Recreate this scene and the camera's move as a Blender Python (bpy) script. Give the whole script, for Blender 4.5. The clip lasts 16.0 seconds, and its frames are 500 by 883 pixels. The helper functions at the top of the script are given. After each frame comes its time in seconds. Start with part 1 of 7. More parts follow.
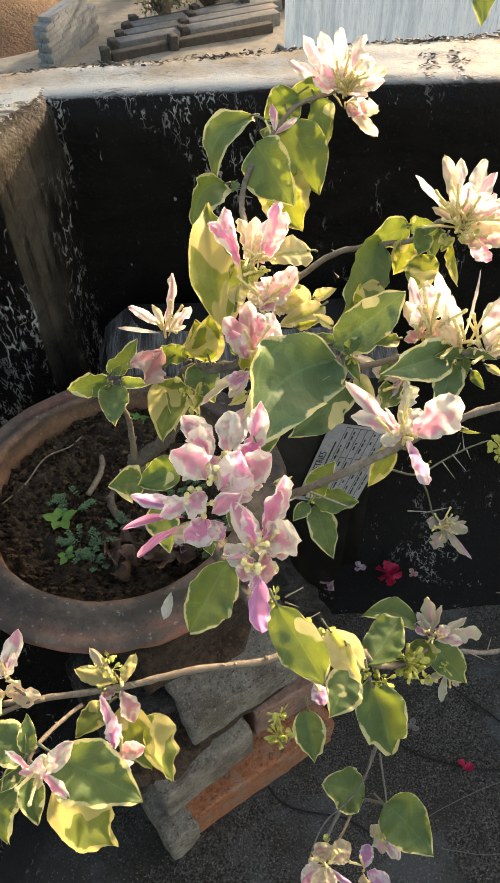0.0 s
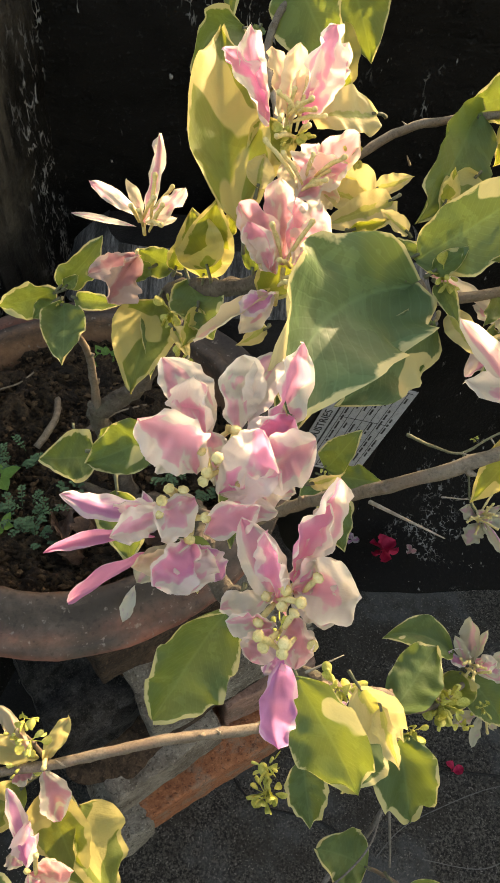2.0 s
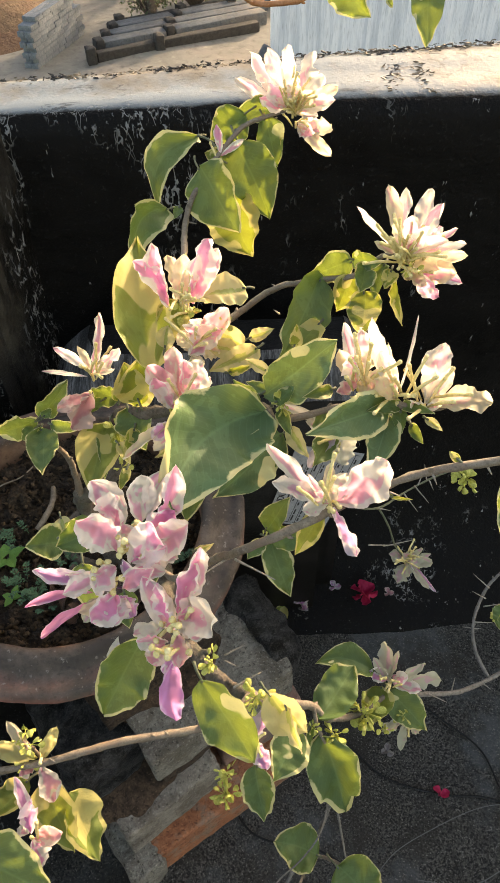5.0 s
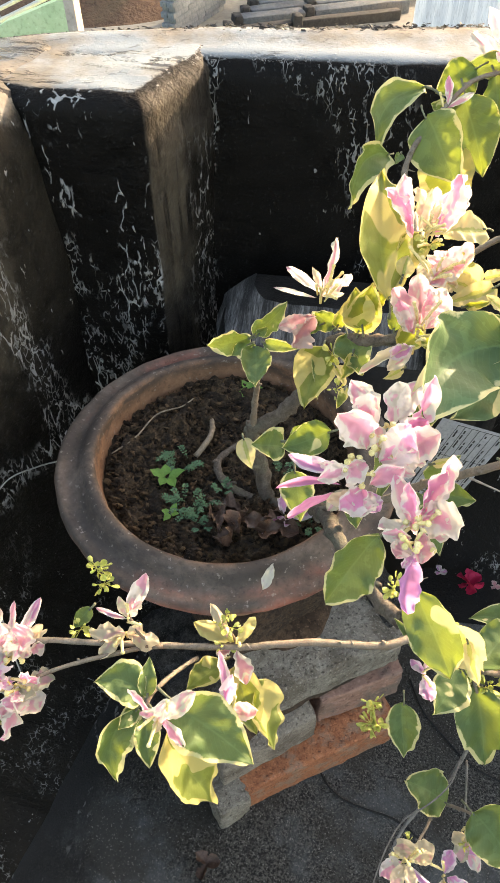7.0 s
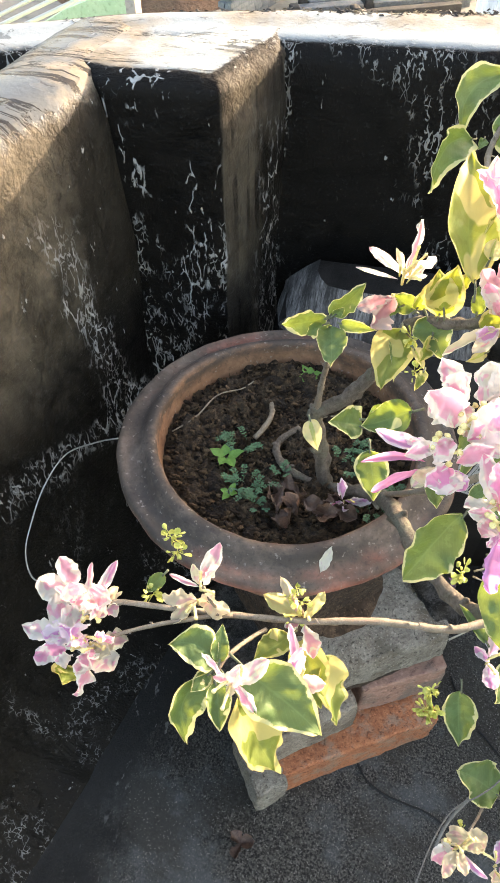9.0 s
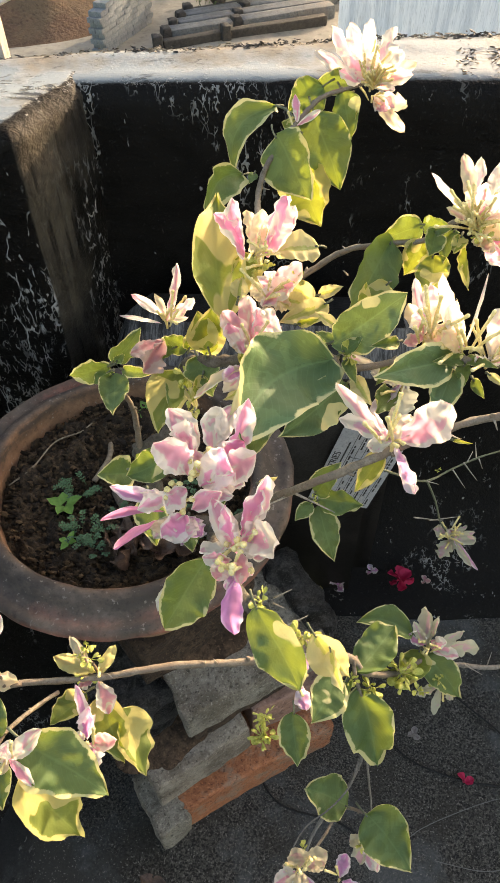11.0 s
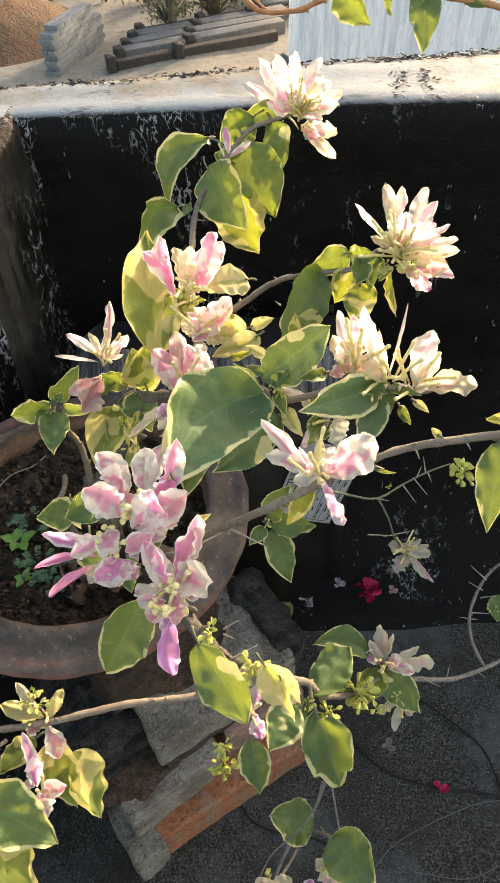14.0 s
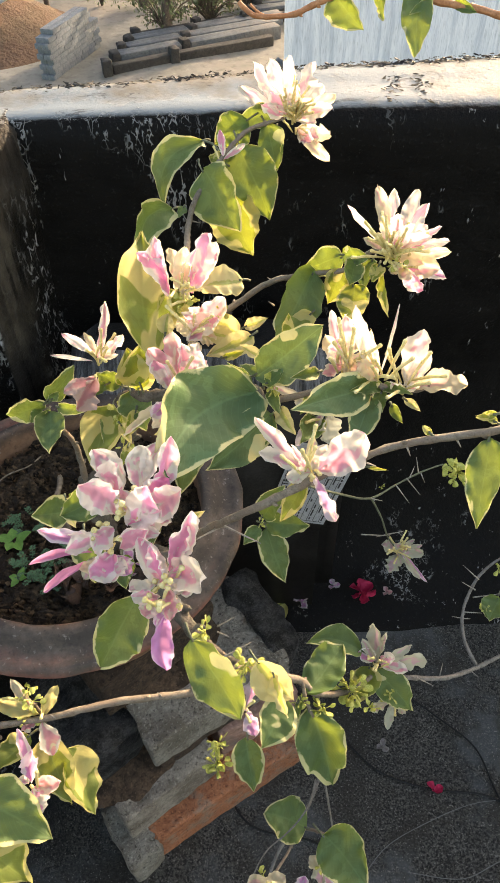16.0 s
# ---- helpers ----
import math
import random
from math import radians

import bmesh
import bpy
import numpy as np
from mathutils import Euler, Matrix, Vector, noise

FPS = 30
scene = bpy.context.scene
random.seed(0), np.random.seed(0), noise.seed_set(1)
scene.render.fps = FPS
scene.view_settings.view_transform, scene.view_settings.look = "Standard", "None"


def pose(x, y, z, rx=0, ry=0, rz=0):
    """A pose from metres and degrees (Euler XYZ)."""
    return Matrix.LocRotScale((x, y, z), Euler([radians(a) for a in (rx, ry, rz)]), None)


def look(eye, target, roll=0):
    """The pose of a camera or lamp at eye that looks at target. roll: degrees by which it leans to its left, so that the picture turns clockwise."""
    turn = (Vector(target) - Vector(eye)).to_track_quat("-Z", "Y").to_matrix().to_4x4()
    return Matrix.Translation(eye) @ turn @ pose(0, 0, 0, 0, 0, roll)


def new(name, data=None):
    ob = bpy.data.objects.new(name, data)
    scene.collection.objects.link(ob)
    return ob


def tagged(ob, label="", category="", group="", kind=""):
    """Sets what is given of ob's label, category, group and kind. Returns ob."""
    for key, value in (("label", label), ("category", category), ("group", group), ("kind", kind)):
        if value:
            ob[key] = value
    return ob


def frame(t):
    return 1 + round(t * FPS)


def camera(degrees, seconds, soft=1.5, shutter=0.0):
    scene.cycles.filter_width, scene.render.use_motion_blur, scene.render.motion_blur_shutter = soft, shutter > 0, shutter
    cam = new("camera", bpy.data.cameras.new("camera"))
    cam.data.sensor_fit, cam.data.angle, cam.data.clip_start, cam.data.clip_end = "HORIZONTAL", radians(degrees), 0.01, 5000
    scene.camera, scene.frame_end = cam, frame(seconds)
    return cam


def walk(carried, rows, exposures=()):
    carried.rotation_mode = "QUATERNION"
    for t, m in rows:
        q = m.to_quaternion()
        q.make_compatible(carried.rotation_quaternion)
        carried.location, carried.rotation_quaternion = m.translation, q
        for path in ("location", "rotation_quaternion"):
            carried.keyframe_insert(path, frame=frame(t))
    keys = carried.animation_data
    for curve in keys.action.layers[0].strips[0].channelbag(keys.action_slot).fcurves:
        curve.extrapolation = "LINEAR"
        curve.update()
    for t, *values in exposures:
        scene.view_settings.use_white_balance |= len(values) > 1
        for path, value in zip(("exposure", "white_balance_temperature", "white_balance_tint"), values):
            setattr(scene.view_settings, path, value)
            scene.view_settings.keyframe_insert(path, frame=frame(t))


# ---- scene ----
cam = camera(40.7, 16.0, soft=1.6)
PATH = [
    (0, (0.029, 0.018, 1.099), (0.023, 1.34, -0.403), -1.8),
    (0.5, (0.036, 0.087, 1.047), (0.006, 1.32, -0.527), -1.6),
    (1, (0.019, 0.126, 0.985), (-0.034, 1.287, -0.643), -0.0),
    (1.5, (0.01, 0.11, 0.965), (0.054, 1.291, -0.648), 4.1),
    (2, (0.014, 0.123, 0.991), (0.074, 1.315, -0.615), 4.7),
    (2.5, (0.031, 0.136, 1.02), (0.07, 1.315, -0.595), 2.2),
    (3, (0.069, 0.124, 1.043), (0.143, 1.329, -0.552), -0.1),
    (5.5, (0.065, 0.047, 1.101), (0.054, 1.371, -0.398), -1.5),
    (6, (0.046, 0.035, 1.096), (-0.008, 1.348, -0.411), -1.1),
    (6.5, (0.013, 0.022, 1.088), (-0.121, 1.314, -0.433), -1.1),
    (7, (-0.02, 0.013, 1.084), (-0.218, 1.293, -0.44), -0.5),
    (7.5, (-0.042, 0.004, 1.08), (-0.303, 1.264, -0.451), -0.9),
    (8, (-0.057, -0.005, 1.079), (-0.362, 1.241, -0.456), -1.2),
    (10.5, (0.024, 0.015, 1.085), (-0.162, 1.295, -0.44), -1.9),
    (11, (0.052, 0.025, 1.094), (-0.045, 1.331, -0.418), -1.5),
    (11.5, (0.062, 0.034, 1.097), (-0.004, 1.344, -0.413), -1.7),
    (12, (0.076, 0.036, 1.104), (0.037, 1.365, -0.391), -2.2),
    (12.5, (0.079, 0.034, 1.105), (0.061, 1.367, -0.386), -1.9),
    (13, (0.079, 0.034, 1.106), (0.069, 1.369, -0.384), -1.9),
    (13.5, (0.077, 0.033, 1.105), (0.065, 1.367, -0.385), -1.9),
    (14, (0.075, 0.033, 1.105), (0.053, 1.367, -0.385), -2.0),
    (14.5, (0.074, 0.032, 1.105), (0.054, 1.369, -0.383), -1.9),
    (15, (0.073, 0.032, 1.105), (0.049, 1.369, -0.381), -1.9),
    (15.5, (0.074, 0.031, 1.106), (0.053, 1.37, -0.38), -1.9),
    (16, (0.076, 0.028, 1.106), (0.068, 1.369, -0.377), -1.5),
]
EXPOSURES = [(t, e + 0.60, k + 330, 17.2) for t, e, k in ((0.0, 1.3, 7900), (1.0, 1.15, 8400), (1.5, 1.2, 8500), (3.0, 1.05, 8300), (5.5, 1.3, 7800), (6.0, 1.25, 7800), (6.5, 1.3, 7800), (7.0, 1.86, 7500), (7.5, 2.18, 7250), (8.0, 2.46, 7200), (10.5, 1.6, 7500), (11.0, 1.45, 7700), (11.5, 1.4, 7600), (12.5, 1.44, 7500), (16.0, 1.44, 7500))]
walk(cam, [(t, look(eye, target, roll)) for t, eye, target, roll in PATH], EXPOSURES)

# ---- sky and sun ----
SUN_ELEV, SUN_AZ = radians(15.5), radians(38.0)
world = bpy.data.worlds.new("sky")
scene.world = world
world.use_nodes = True
wn = world.node_tree
sky = wn.nodes.new("ShaderNodeTexSky")
sky.sky_type, sky.sun_disc = "NISHITA", False
sky.sun_elevation, sky.sun_rotation = SUN_ELEV, SUN_AZ
sky.dust_density, sky.air_density = 3.0, 1.2
wn.links.new(sky.outputs[0], wn.nodes["Background"].inputs[0])
wn.nodes["Background"].inputs[1].default_value = 0.15
sun = new("sun", bpy.data.lights.new("sun", "SUN"))
sun.data.energy, sun.data.angle, sun.data.color = 2.4, radians(0.6), (1.0, 0.86, 0.66)
sun_from = Vector((math.sin(SUN_AZ) * math.cos(SUN_ELEV), math.cos(SUN_AZ) * math.cos(SUN_ELEV), math.sin(SUN_ELEV)))
sun.matrix_world = look(sun_from * 20, (0, 0, 0))


# ---- materials ----
class Mat:
    """A node material with short calls for its nodes."""

    def __init__(self, name, rough=0.6, metal=0.0, spec=0.5):
        self.m = bpy.data.materials.new(name)
        self.m.use_nodes = True
        self.t = self.m.node_tree
        self.b = self.t.nodes["Principled BSDF"]
        self.b.inputs["Roughness"].default_value = rough
        self.b.inputs["Metallic"].default_value = metal
        self.b.inputs["Specular IOR Level"].default_value = spec

    def node(self, kind, **sets):
        n = self.t.nodes.new("ShaderNode" + kind)
        for k, v in sets.items():
            n.inputs[k.replace("_", " ")].default_value = v
        return n

    def link(self, a, b):
        self.t.links.new(a, b)

    def coords(self, scale=(1, 1, 1), kind="Object", loc=(0, 0, 0)):
        c, m = self.node("TexCoord"), self.node("Mapping")
        m.inputs["Scale"].default_value, m.inputs["Location"].default_value = scale, loc
        self.link(c.outputs[kind], m.inputs["Vector"])
        return m.outputs[0]

    def noise(self, scale, detail=4.0, rough=0.55, vec=None, distort=0.0):
        n = self.node("TexNoise", Scale=scale, Detail=detail, Roughness=rough, Distortion=distort)
        if vec is not None:
            self.link(vec, n.inputs["Vector"])
        return n.outputs["Fac"]

    def ramp(self, fac, stops):
        r = self.node("ValToRGB")
        e = r.color_ramp.elements
        while len(e) < len(stops):
            e.new(0.5)
        for k, (p, c) in zip(e, stops):
            k.position = p
            k.color = (c, c, c, 1) if isinstance(c, (int, float)) else (*c, 1)
        self.link(fac, r.inputs[0])
        return r.outputs[0]

    def mix(self, fac, a, b, blend="MIX"):
        n = self.t.nodes.new("ShaderNodeMix")
        n.data_type, n.blend_type = "RGBA", blend
        for sock, v in ((n.inputs[0], fac), (n.inputs[6], a), (n.inputs[7], b)):
            if isinstance(v, (int, float)):
                sock.default_value = v
            elif isinstance(v, tuple):
                sock.default_value = (*v, 1)
            else:
                self.link(v, sock)
        return n.outputs[2]

    def math(self, op, a, b=0.0, clamp=False):
        n = self.t.nodes.new("ShaderNodeMath")
        n.operation, n.use_clamp = op, clamp
        for sock, v in ((n.inputs[0], a), (n.inputs[1], b)):
            if isinstance(v, (int, float)):
                sock.default_value = v
            else:
                self.link(v, sock)
        return n.outputs[0]

    def colour(self, v):
        if isinstance(v, tuple):
            self.b.inputs["Base Color"].default_value = (*v, 1)
        else:
            self.link(v, self.b.inputs["Base Color"])
        return self

    def rough(self, v):
        self.link(v, self.b.inputs["Roughness"])
        return self

    def bump(self, height, strength=0.4, distance=0.004):
        n = self.node("Bump", Strength=strength, Distance=distance)
        self.link(height, n.inputs["Height"])
        self.link(n.outputs[0], self.b.inputs["Normal"])
        return self


def coated_wall(name, wear, flake, crisp=False, strokes=0.555, side=False):
    """Black bitumen paint over cement plaster: pale worm-like flakes in patches, bare tan cement on the rounded top."""
    m = Mat(name, 0.4, spec=0.12)
    v = m.coords()
    tall = m.coords((1.0, 1.0, 0.42))
    fine, mid, big = m.noise(230, 3, 0.6, vec=v), m.noise(34, 6, 0.65, vec=v), m.noise(5.0, 3, vec=v)
    black = m.mix(m.ramp(mid, [(0.35, 0.0), (0.7, 1.0)]), (0.0018, 0.0016, 0.0014), (0.0072, 0.0062, 0.0052))
    brown = m.mix(m.ramp(m.noise(22, 6, 0.7, vec=v), [(0.3, 0.0), (0.72, 1.0)]), (0.055, 0.048, 0.037), (0.145, 0.127, 0.096))
    worn = m.ramp(m.math("ADD", m.noise(3.2, 5, 0.6, vec=m.coords((1, 1, 0.5), loc=(3.1, 0.7, 0))), m.math("MULTIPLY", m.math("SUBTRACT", mid, 0.5), 0.25)), [(0.66 - 0.36 * wear, 0.0), (0.80 - 0.36 * wear, 1.0)])
    up = m.node("SeparateXYZ")
    m.link(v, up.inputs[0])
    worn = m.math("MULTIPLY", worn, m.ramp(m.math("ADD", up.outputs["Z"], m.math("MULTIPLY", m.math("SUBTRACT", big, 0.5), 0.22)), [(0.46, 0.06), (0.66, 1.0)] if wear > 0.5 else [(0.43, 0.08), (0.56, 1.0)]))
    if wear > 0.5:
        near = m.ramp(m.math("ADD", up.outputs["Y"], m.math("MULTIPLY", m.math("SUBTRACT", m.noise(7, 5, 0.65, vec=m.coords((1, 1, 0.5))), 0.5), 0.22)), [(0.545, 0.0), (0.60, 0.8)])
        worn = m.math("MULTIPLY", worn, m.math("SUBTRACT", 1.0, near))
    if side:
        sn, ss = m.node("NewGeometry"), m.node("SeparateXYZ")
        m.link(sn.outputs["Normal"], ss.inputs[0])
        turned = m.math("ADD", ss.outputs["X"], m.math("MULTIPLY", m.math("SUBTRACT", m.noise(16, 6, 0.7, vec=m.coords((1, 1, 0.3))), 0.5), 0.9))
        flank = m.ramp(turned, [(0.42, 0.0), (0.60, 1.0)])
        back = m.ramp(m.math("ADD", up.outputs["Y"], m.math("MULTIPLY", m.math("SUBTRACT", m.noise(20, 5, 0.7, vec=m.coords((1, 1, 0.25))), 0.5), 0.07)), [(0.735, 1.0), (0.765, 0.08)])
        # brown also spans the flank's sunlit top: that light is in the colour
        high = m.ramp(m.math("ADD", up.outputs["Z"], m.math("MULTIPLY", m.math("SUBTRACT", mid, 0.5), 0.05)), [(0.68, 0.0), (0.73, 1.0)])
        flank = m.math("MULTIPLY", flank, m.math("MAXIMUM", back, high))
        worn = m.math("MAXIMUM", worn, flank)
        drip = m.math("MULTIPLY", m.ramp(m.noise(52, 4, 0.6, vec=m.coords((1, 1, 0.06))), [(0.50, 0.0), (0.58, 0.9)]), m.ramp(m.noise(12, 5, 0.7, vec=v), [(0.40, 0.1), (0.56, 1.0)]))
        brown = m.mix(m.ramp(m.noise(9, 6, 0.72, vec=m.coords((1, 1, 0.5), loc=(1.1, 0, 2.0))), [(0.44, 0.0), (0.58, 0.75)]), brown, (0.020, 0.018, 0.016))
        brown = m.mix(drip, m.mix(0.50, brown, (0.015, 0.013, 0.011)), (0.008, 0.007, 0.006))
    base = m.mix(worn, black, brown)
    base = m.mix(m.ramp(fine, [(0.60, 0.0), (0.74, 0.5)]), base, tuple(0.035 + 0.06 * wear for _ in range(3)))
    # pale flakes
    vo = m.t.nodes.new("ShaderNodeTexVoronoi")
    vo.feature = "DISTANCE_TO_EDGE"
    vo.inputs["Scale"].default_value = 135
    warp = m.node("VectorMath")
    warp.operation = "ADD"
    wn_ = m.node("TexNoise", Scale=60, Detail=2)
    m.link(tall, wn_.inputs["Vector"])
    sc = m.node("VectorMath")
    sc.operation = "SCALE"
    sc.inputs["Scale"].default_value = 0.018
    m.link(wn_.outputs["Color"], sc.inputs[0])
    m.link(tall, warp.inputs[0]), m.link(sc.outputs[0], warp.inputs[1])
    m.link(warp.outputs[0], vo.inputs["Vector"])
    lines = m.ramp(vo.outputs["Distance"], [(0.035, 1.0), (0.075, 0.0)])
    spots = m.ramp(m.noise(190, 2, vec=tall), [(0.585, 0.0), (0.63, 1.0)])
    where = m.ramp(m.noise(8.5, 4, 0.65, vec=m.coords((1, 1, 0.45), loc=(0.3, 0.2, 0.1))), [(0.60 - flake, 0.0), (0.66 - flake, 1.0)])
    if wear > 0.5 and not side:
        lean = m.math("SUBTRACT", up.outputs["Y"], m.math("ADD", 0.540, m.math("MULTIPLY", m.math("SUBTRACT", 0.78, up.outputs["Z"]), 0.17)))
        lean = m.math("ADD", m.math("ABSOLUTE", lean), m.math("MULTIPLY", m.math("SUBTRACT", m.noise(14, 4, 0.6, vec=v), 0.5), 0.10))
        streak = m.math("MULTIPLY", m.ramp(lean, [(0.010, 1.0), (0.026, 0.0)]), m.ramp(up.outputs["Z"], [(0.66, 1.0), (0.71, 0.0)]))
        band = m.math("SUBTRACT", up.outputs["Z"], m.math("ADD", 0.375, m.math("MULTIPLY", m.math("SUBTRACT", 0.55, up.outputs["Y"]), 0.22)))
        band = m.math("ADD", m.math("ABSOLUTE", band), m.math("MULTIPLY", m.math("SUBTRACT", m.noise(11, 4, 0.65, vec=v), 0.5), 0.13))
        streak = m.math("MAXIMUM", streak, m.ramp(band, [(0.016, 1.0), (0.034, 0.0)]))
        low = m.ramp(m.math("ADD", up.outputs["Z"], m.math("MULTIPLY", m.math("SUBTRACT", big, 0.5), 0.3)), [(0.20, 0.8), (0.30, 0.05)])
        where = m.math("MAXIMUM", m.math("MULTIPLY", where, low), streak)
    if wear == 0.0:
        corner = m.ramp(m.math("ADD", up.outputs["X"], m.math("MULTIPLY", m.math("SUBTRACT", m.noise(9, 4, vec=v), 0.5), 0.2)), [(-0.12, 1.0), (0.06, 0.0)])
        more = m.ramp(m.noise(7.5, 4, 0.65, vec=m.coords((1, 1, 0.6), loc=(2.3, 0.2, 0.4))), [(0.50, 0.0), (0.56, 1.0)])
        where = m.math("MAXIMUM", m.math("MULTIPLY", where, 0.7), m.math("MULTIPLY", m.math("MULTIPLY", corner, more), 0.75))
    part_ = m.ramp(m.noise(105, 3, vec=tall), [(0.49, 0.0), (0.54, 1.0)])
    flakes = m.math("MULTIPLY", m.math("MULTIPLY", m.math("MAXIMUM", lines, spots), where), part_)
    stray = m.math("MULTIPLY", spots, m.ramp(m.noise(75, 2, vec=tall), [(0.66, 0.0), (0.69, 0.8)]))
    if wear > 0.0:
        # long scraped strokes
        v2, w2 = m.t.nodes.new("ShaderNodeTexVoronoi"), m.coords((1.0, 1.0, 0.36), loc=(0.13, 0.4, 0.07))
        v2.feature = "DISTANCE_TO_EDGE"
        v2.inputs["Scale"].default_value = 62
        bent = m.node("VectorMath")
        bent.operation = "ADD"
        m.link(w2, bent.inputs[0]), m.link(sc.outputs[0], bent.inputs[1])
        m.link(bent.outputs[0], v2.inputs["Vector"])
        long = m.math("MULTIPLY", m.ramp(v2.outputs["Distance"], [(0.032, 1.0), (0.064, 0.0)]), m.ramp(m.noise(16, 3, 0.6, vec=w2), [(0.535, 0.0), (0.565, 1.0)]) if side else streak)
        long = m.math("MULTIPLY", long, m.ramp(m.noise(85, 4, 0.65, vec=tall), [(0.47, 0.0), (0.53, 0.85)]))
        flakes = m.math("MAXIMUM", m.math("MULTIPLY", flakes, 0.55), long)
    flakes = m.math("MULTIPLY", m.math("MAXIMUM", flakes, stray), m.math("SUBTRACT", 1.0, m.math("MULTIPLY", worn, 0.95 if side else 0.25)))
    base = m.mix(m.math("MULTIPLY", flakes, 0.92), base, (0.34, 0.34, 0.33) if wear == 0.0 else (0.42, 0.43, 0.43))
    # bare cement on the rounded top
    sep = m.node("SeparateXYZ")
    m.link(v, sep.inputs[0])
    edge = m.math("ADD", sep.outputs["Z"], m.math("MULTIPLY", m.math("SUBTRACT", m.noise(18, 5, 0.7, vec=m.coords((1, 1, 0.35))), 0.5), 0.022 + 0.16 * wear))
    bare = m.ramp(edge, [(TOP - 0.016 - 0.075 * wear, 0.0), (TOP - 0.010 - 0.055 * wear, 1.0)])
    if crisp:
        gn, gs = m.node("NewGeometry"), m.node("SeparateXYZ")
        m.link(gn.outputs["Normal"], gs.inputs[0])
        lip = m.math("ADD", gs.outputs["Z"], m.math("MULTIPLY", m.math("SUBTRACT", m.noise(26, 5, 0.7, vec=v), 0.5), 0.12 if side else 0.24 if wear < 0.5 else 0.9))
        bare = m.math("MULTIPLY", m.ramp(lip, [(0.955, 0.0), (0.985, 1.0)] if side else [(0.84, 0.0), (0.97, 1.0)] if wear < 0.5 else [(0.30, 0.0), (0.60, 1.0)]), m.ramp(sep.outputs["Z"], [(TOP - 0.05, 0.0), (TOP - 0.045, 1.0)]))
    tan = m.mix(m.ramp(m.noise(42, 6, 0.7, vec=v), [(0.3, 0.0), (0.7, 1.0)]), (0.135, 0.117, 0.090), (0.27, 0.238, 0.19))
    tan = m.mix(m.ramp(fine, [(0.60, 0.0), (0.70, 0.6)]), tan, (0.12, 0.10, 0.08))
    # bluish sky reflection painted into the top's base colour, smoother there too
    sky_sheen = m.noise(6.5, 5, 0.6, vec=m.coords((1, 1, 1), loc=(0.9, 3.4, 0)))
    tan = m.mix(m.ramp(sky_sheen, [(0.40, 0.0), (0.53, 0.9)] if wear < 0.5 else [(0.42, 0.0), (0.50, 0.92)]), tan, (0.215, 0.248, 0.262) if wear < 0.5 else (0.070, 0.083, 0.095))
    # strokes of black paint lying along the top
    stroke = m.ramp(m.noise(13, 7, 0.75, vec=m.coords((0.30, 2.2, 1.0)), distort=0.8), [(strokes, 0.0), (strokes + 0.025, 1.0)])
    tan = m.mix(m.math("MULTIPLY", stroke, 0.92), tan, (0.014, 0.014, 0.016))
    crease = m.ramp(m.noise(21, 9, 0.72, vec=m.coords((0.8, 1.6, 1.0), loc=(2.2, 5.1, 0)), distort=1.6), [(0.575, 0.0), (0.60, 0.85)])
    tan = m.mix(m.math("MULTIPLY", crease, 0.7 if wear < 0.5 else 0.9), tan, (0.020, 0.019, 0.018))
    m.colour(m.mix(bare, base, tan))
    m.rough(m.mix(bare, m.ramp(mid, [(0.3, 0.50), (0.75, 0.78)]), m.ramp(sky_sheen, [(0.40, 0.66), (0.52, 0.24)])))
    h = m.math("ADD", m.math("MULTIPLY", mid, 1.0), m.math("MULTIPLY", fine, 0.45))
    h = m.math("MULTIPLY", h, m.ramp(bare, [(0.0, 1.0), (1.0, 0.22)]))
    m.bump(m.math("ADD", h, m.math("ADD", m.math("MULTIPLY", m.math("MULTIPLY", flakes, 0.5), m.math("SUBTRACT", 1.0, bare)), m.math("MULTIPLY", stroke, -0.4))), 0.8, 0.005)
    return m.m


TOP = 0.79
M = {}
M["wall_back"] = coated_wall("black_bitumen_wall", 0.0, 0.02, True, 0.66)
M["wall_left"] = coated_wall("worn_bitumen_wall", 0.92, 0.075, True, 0.535)


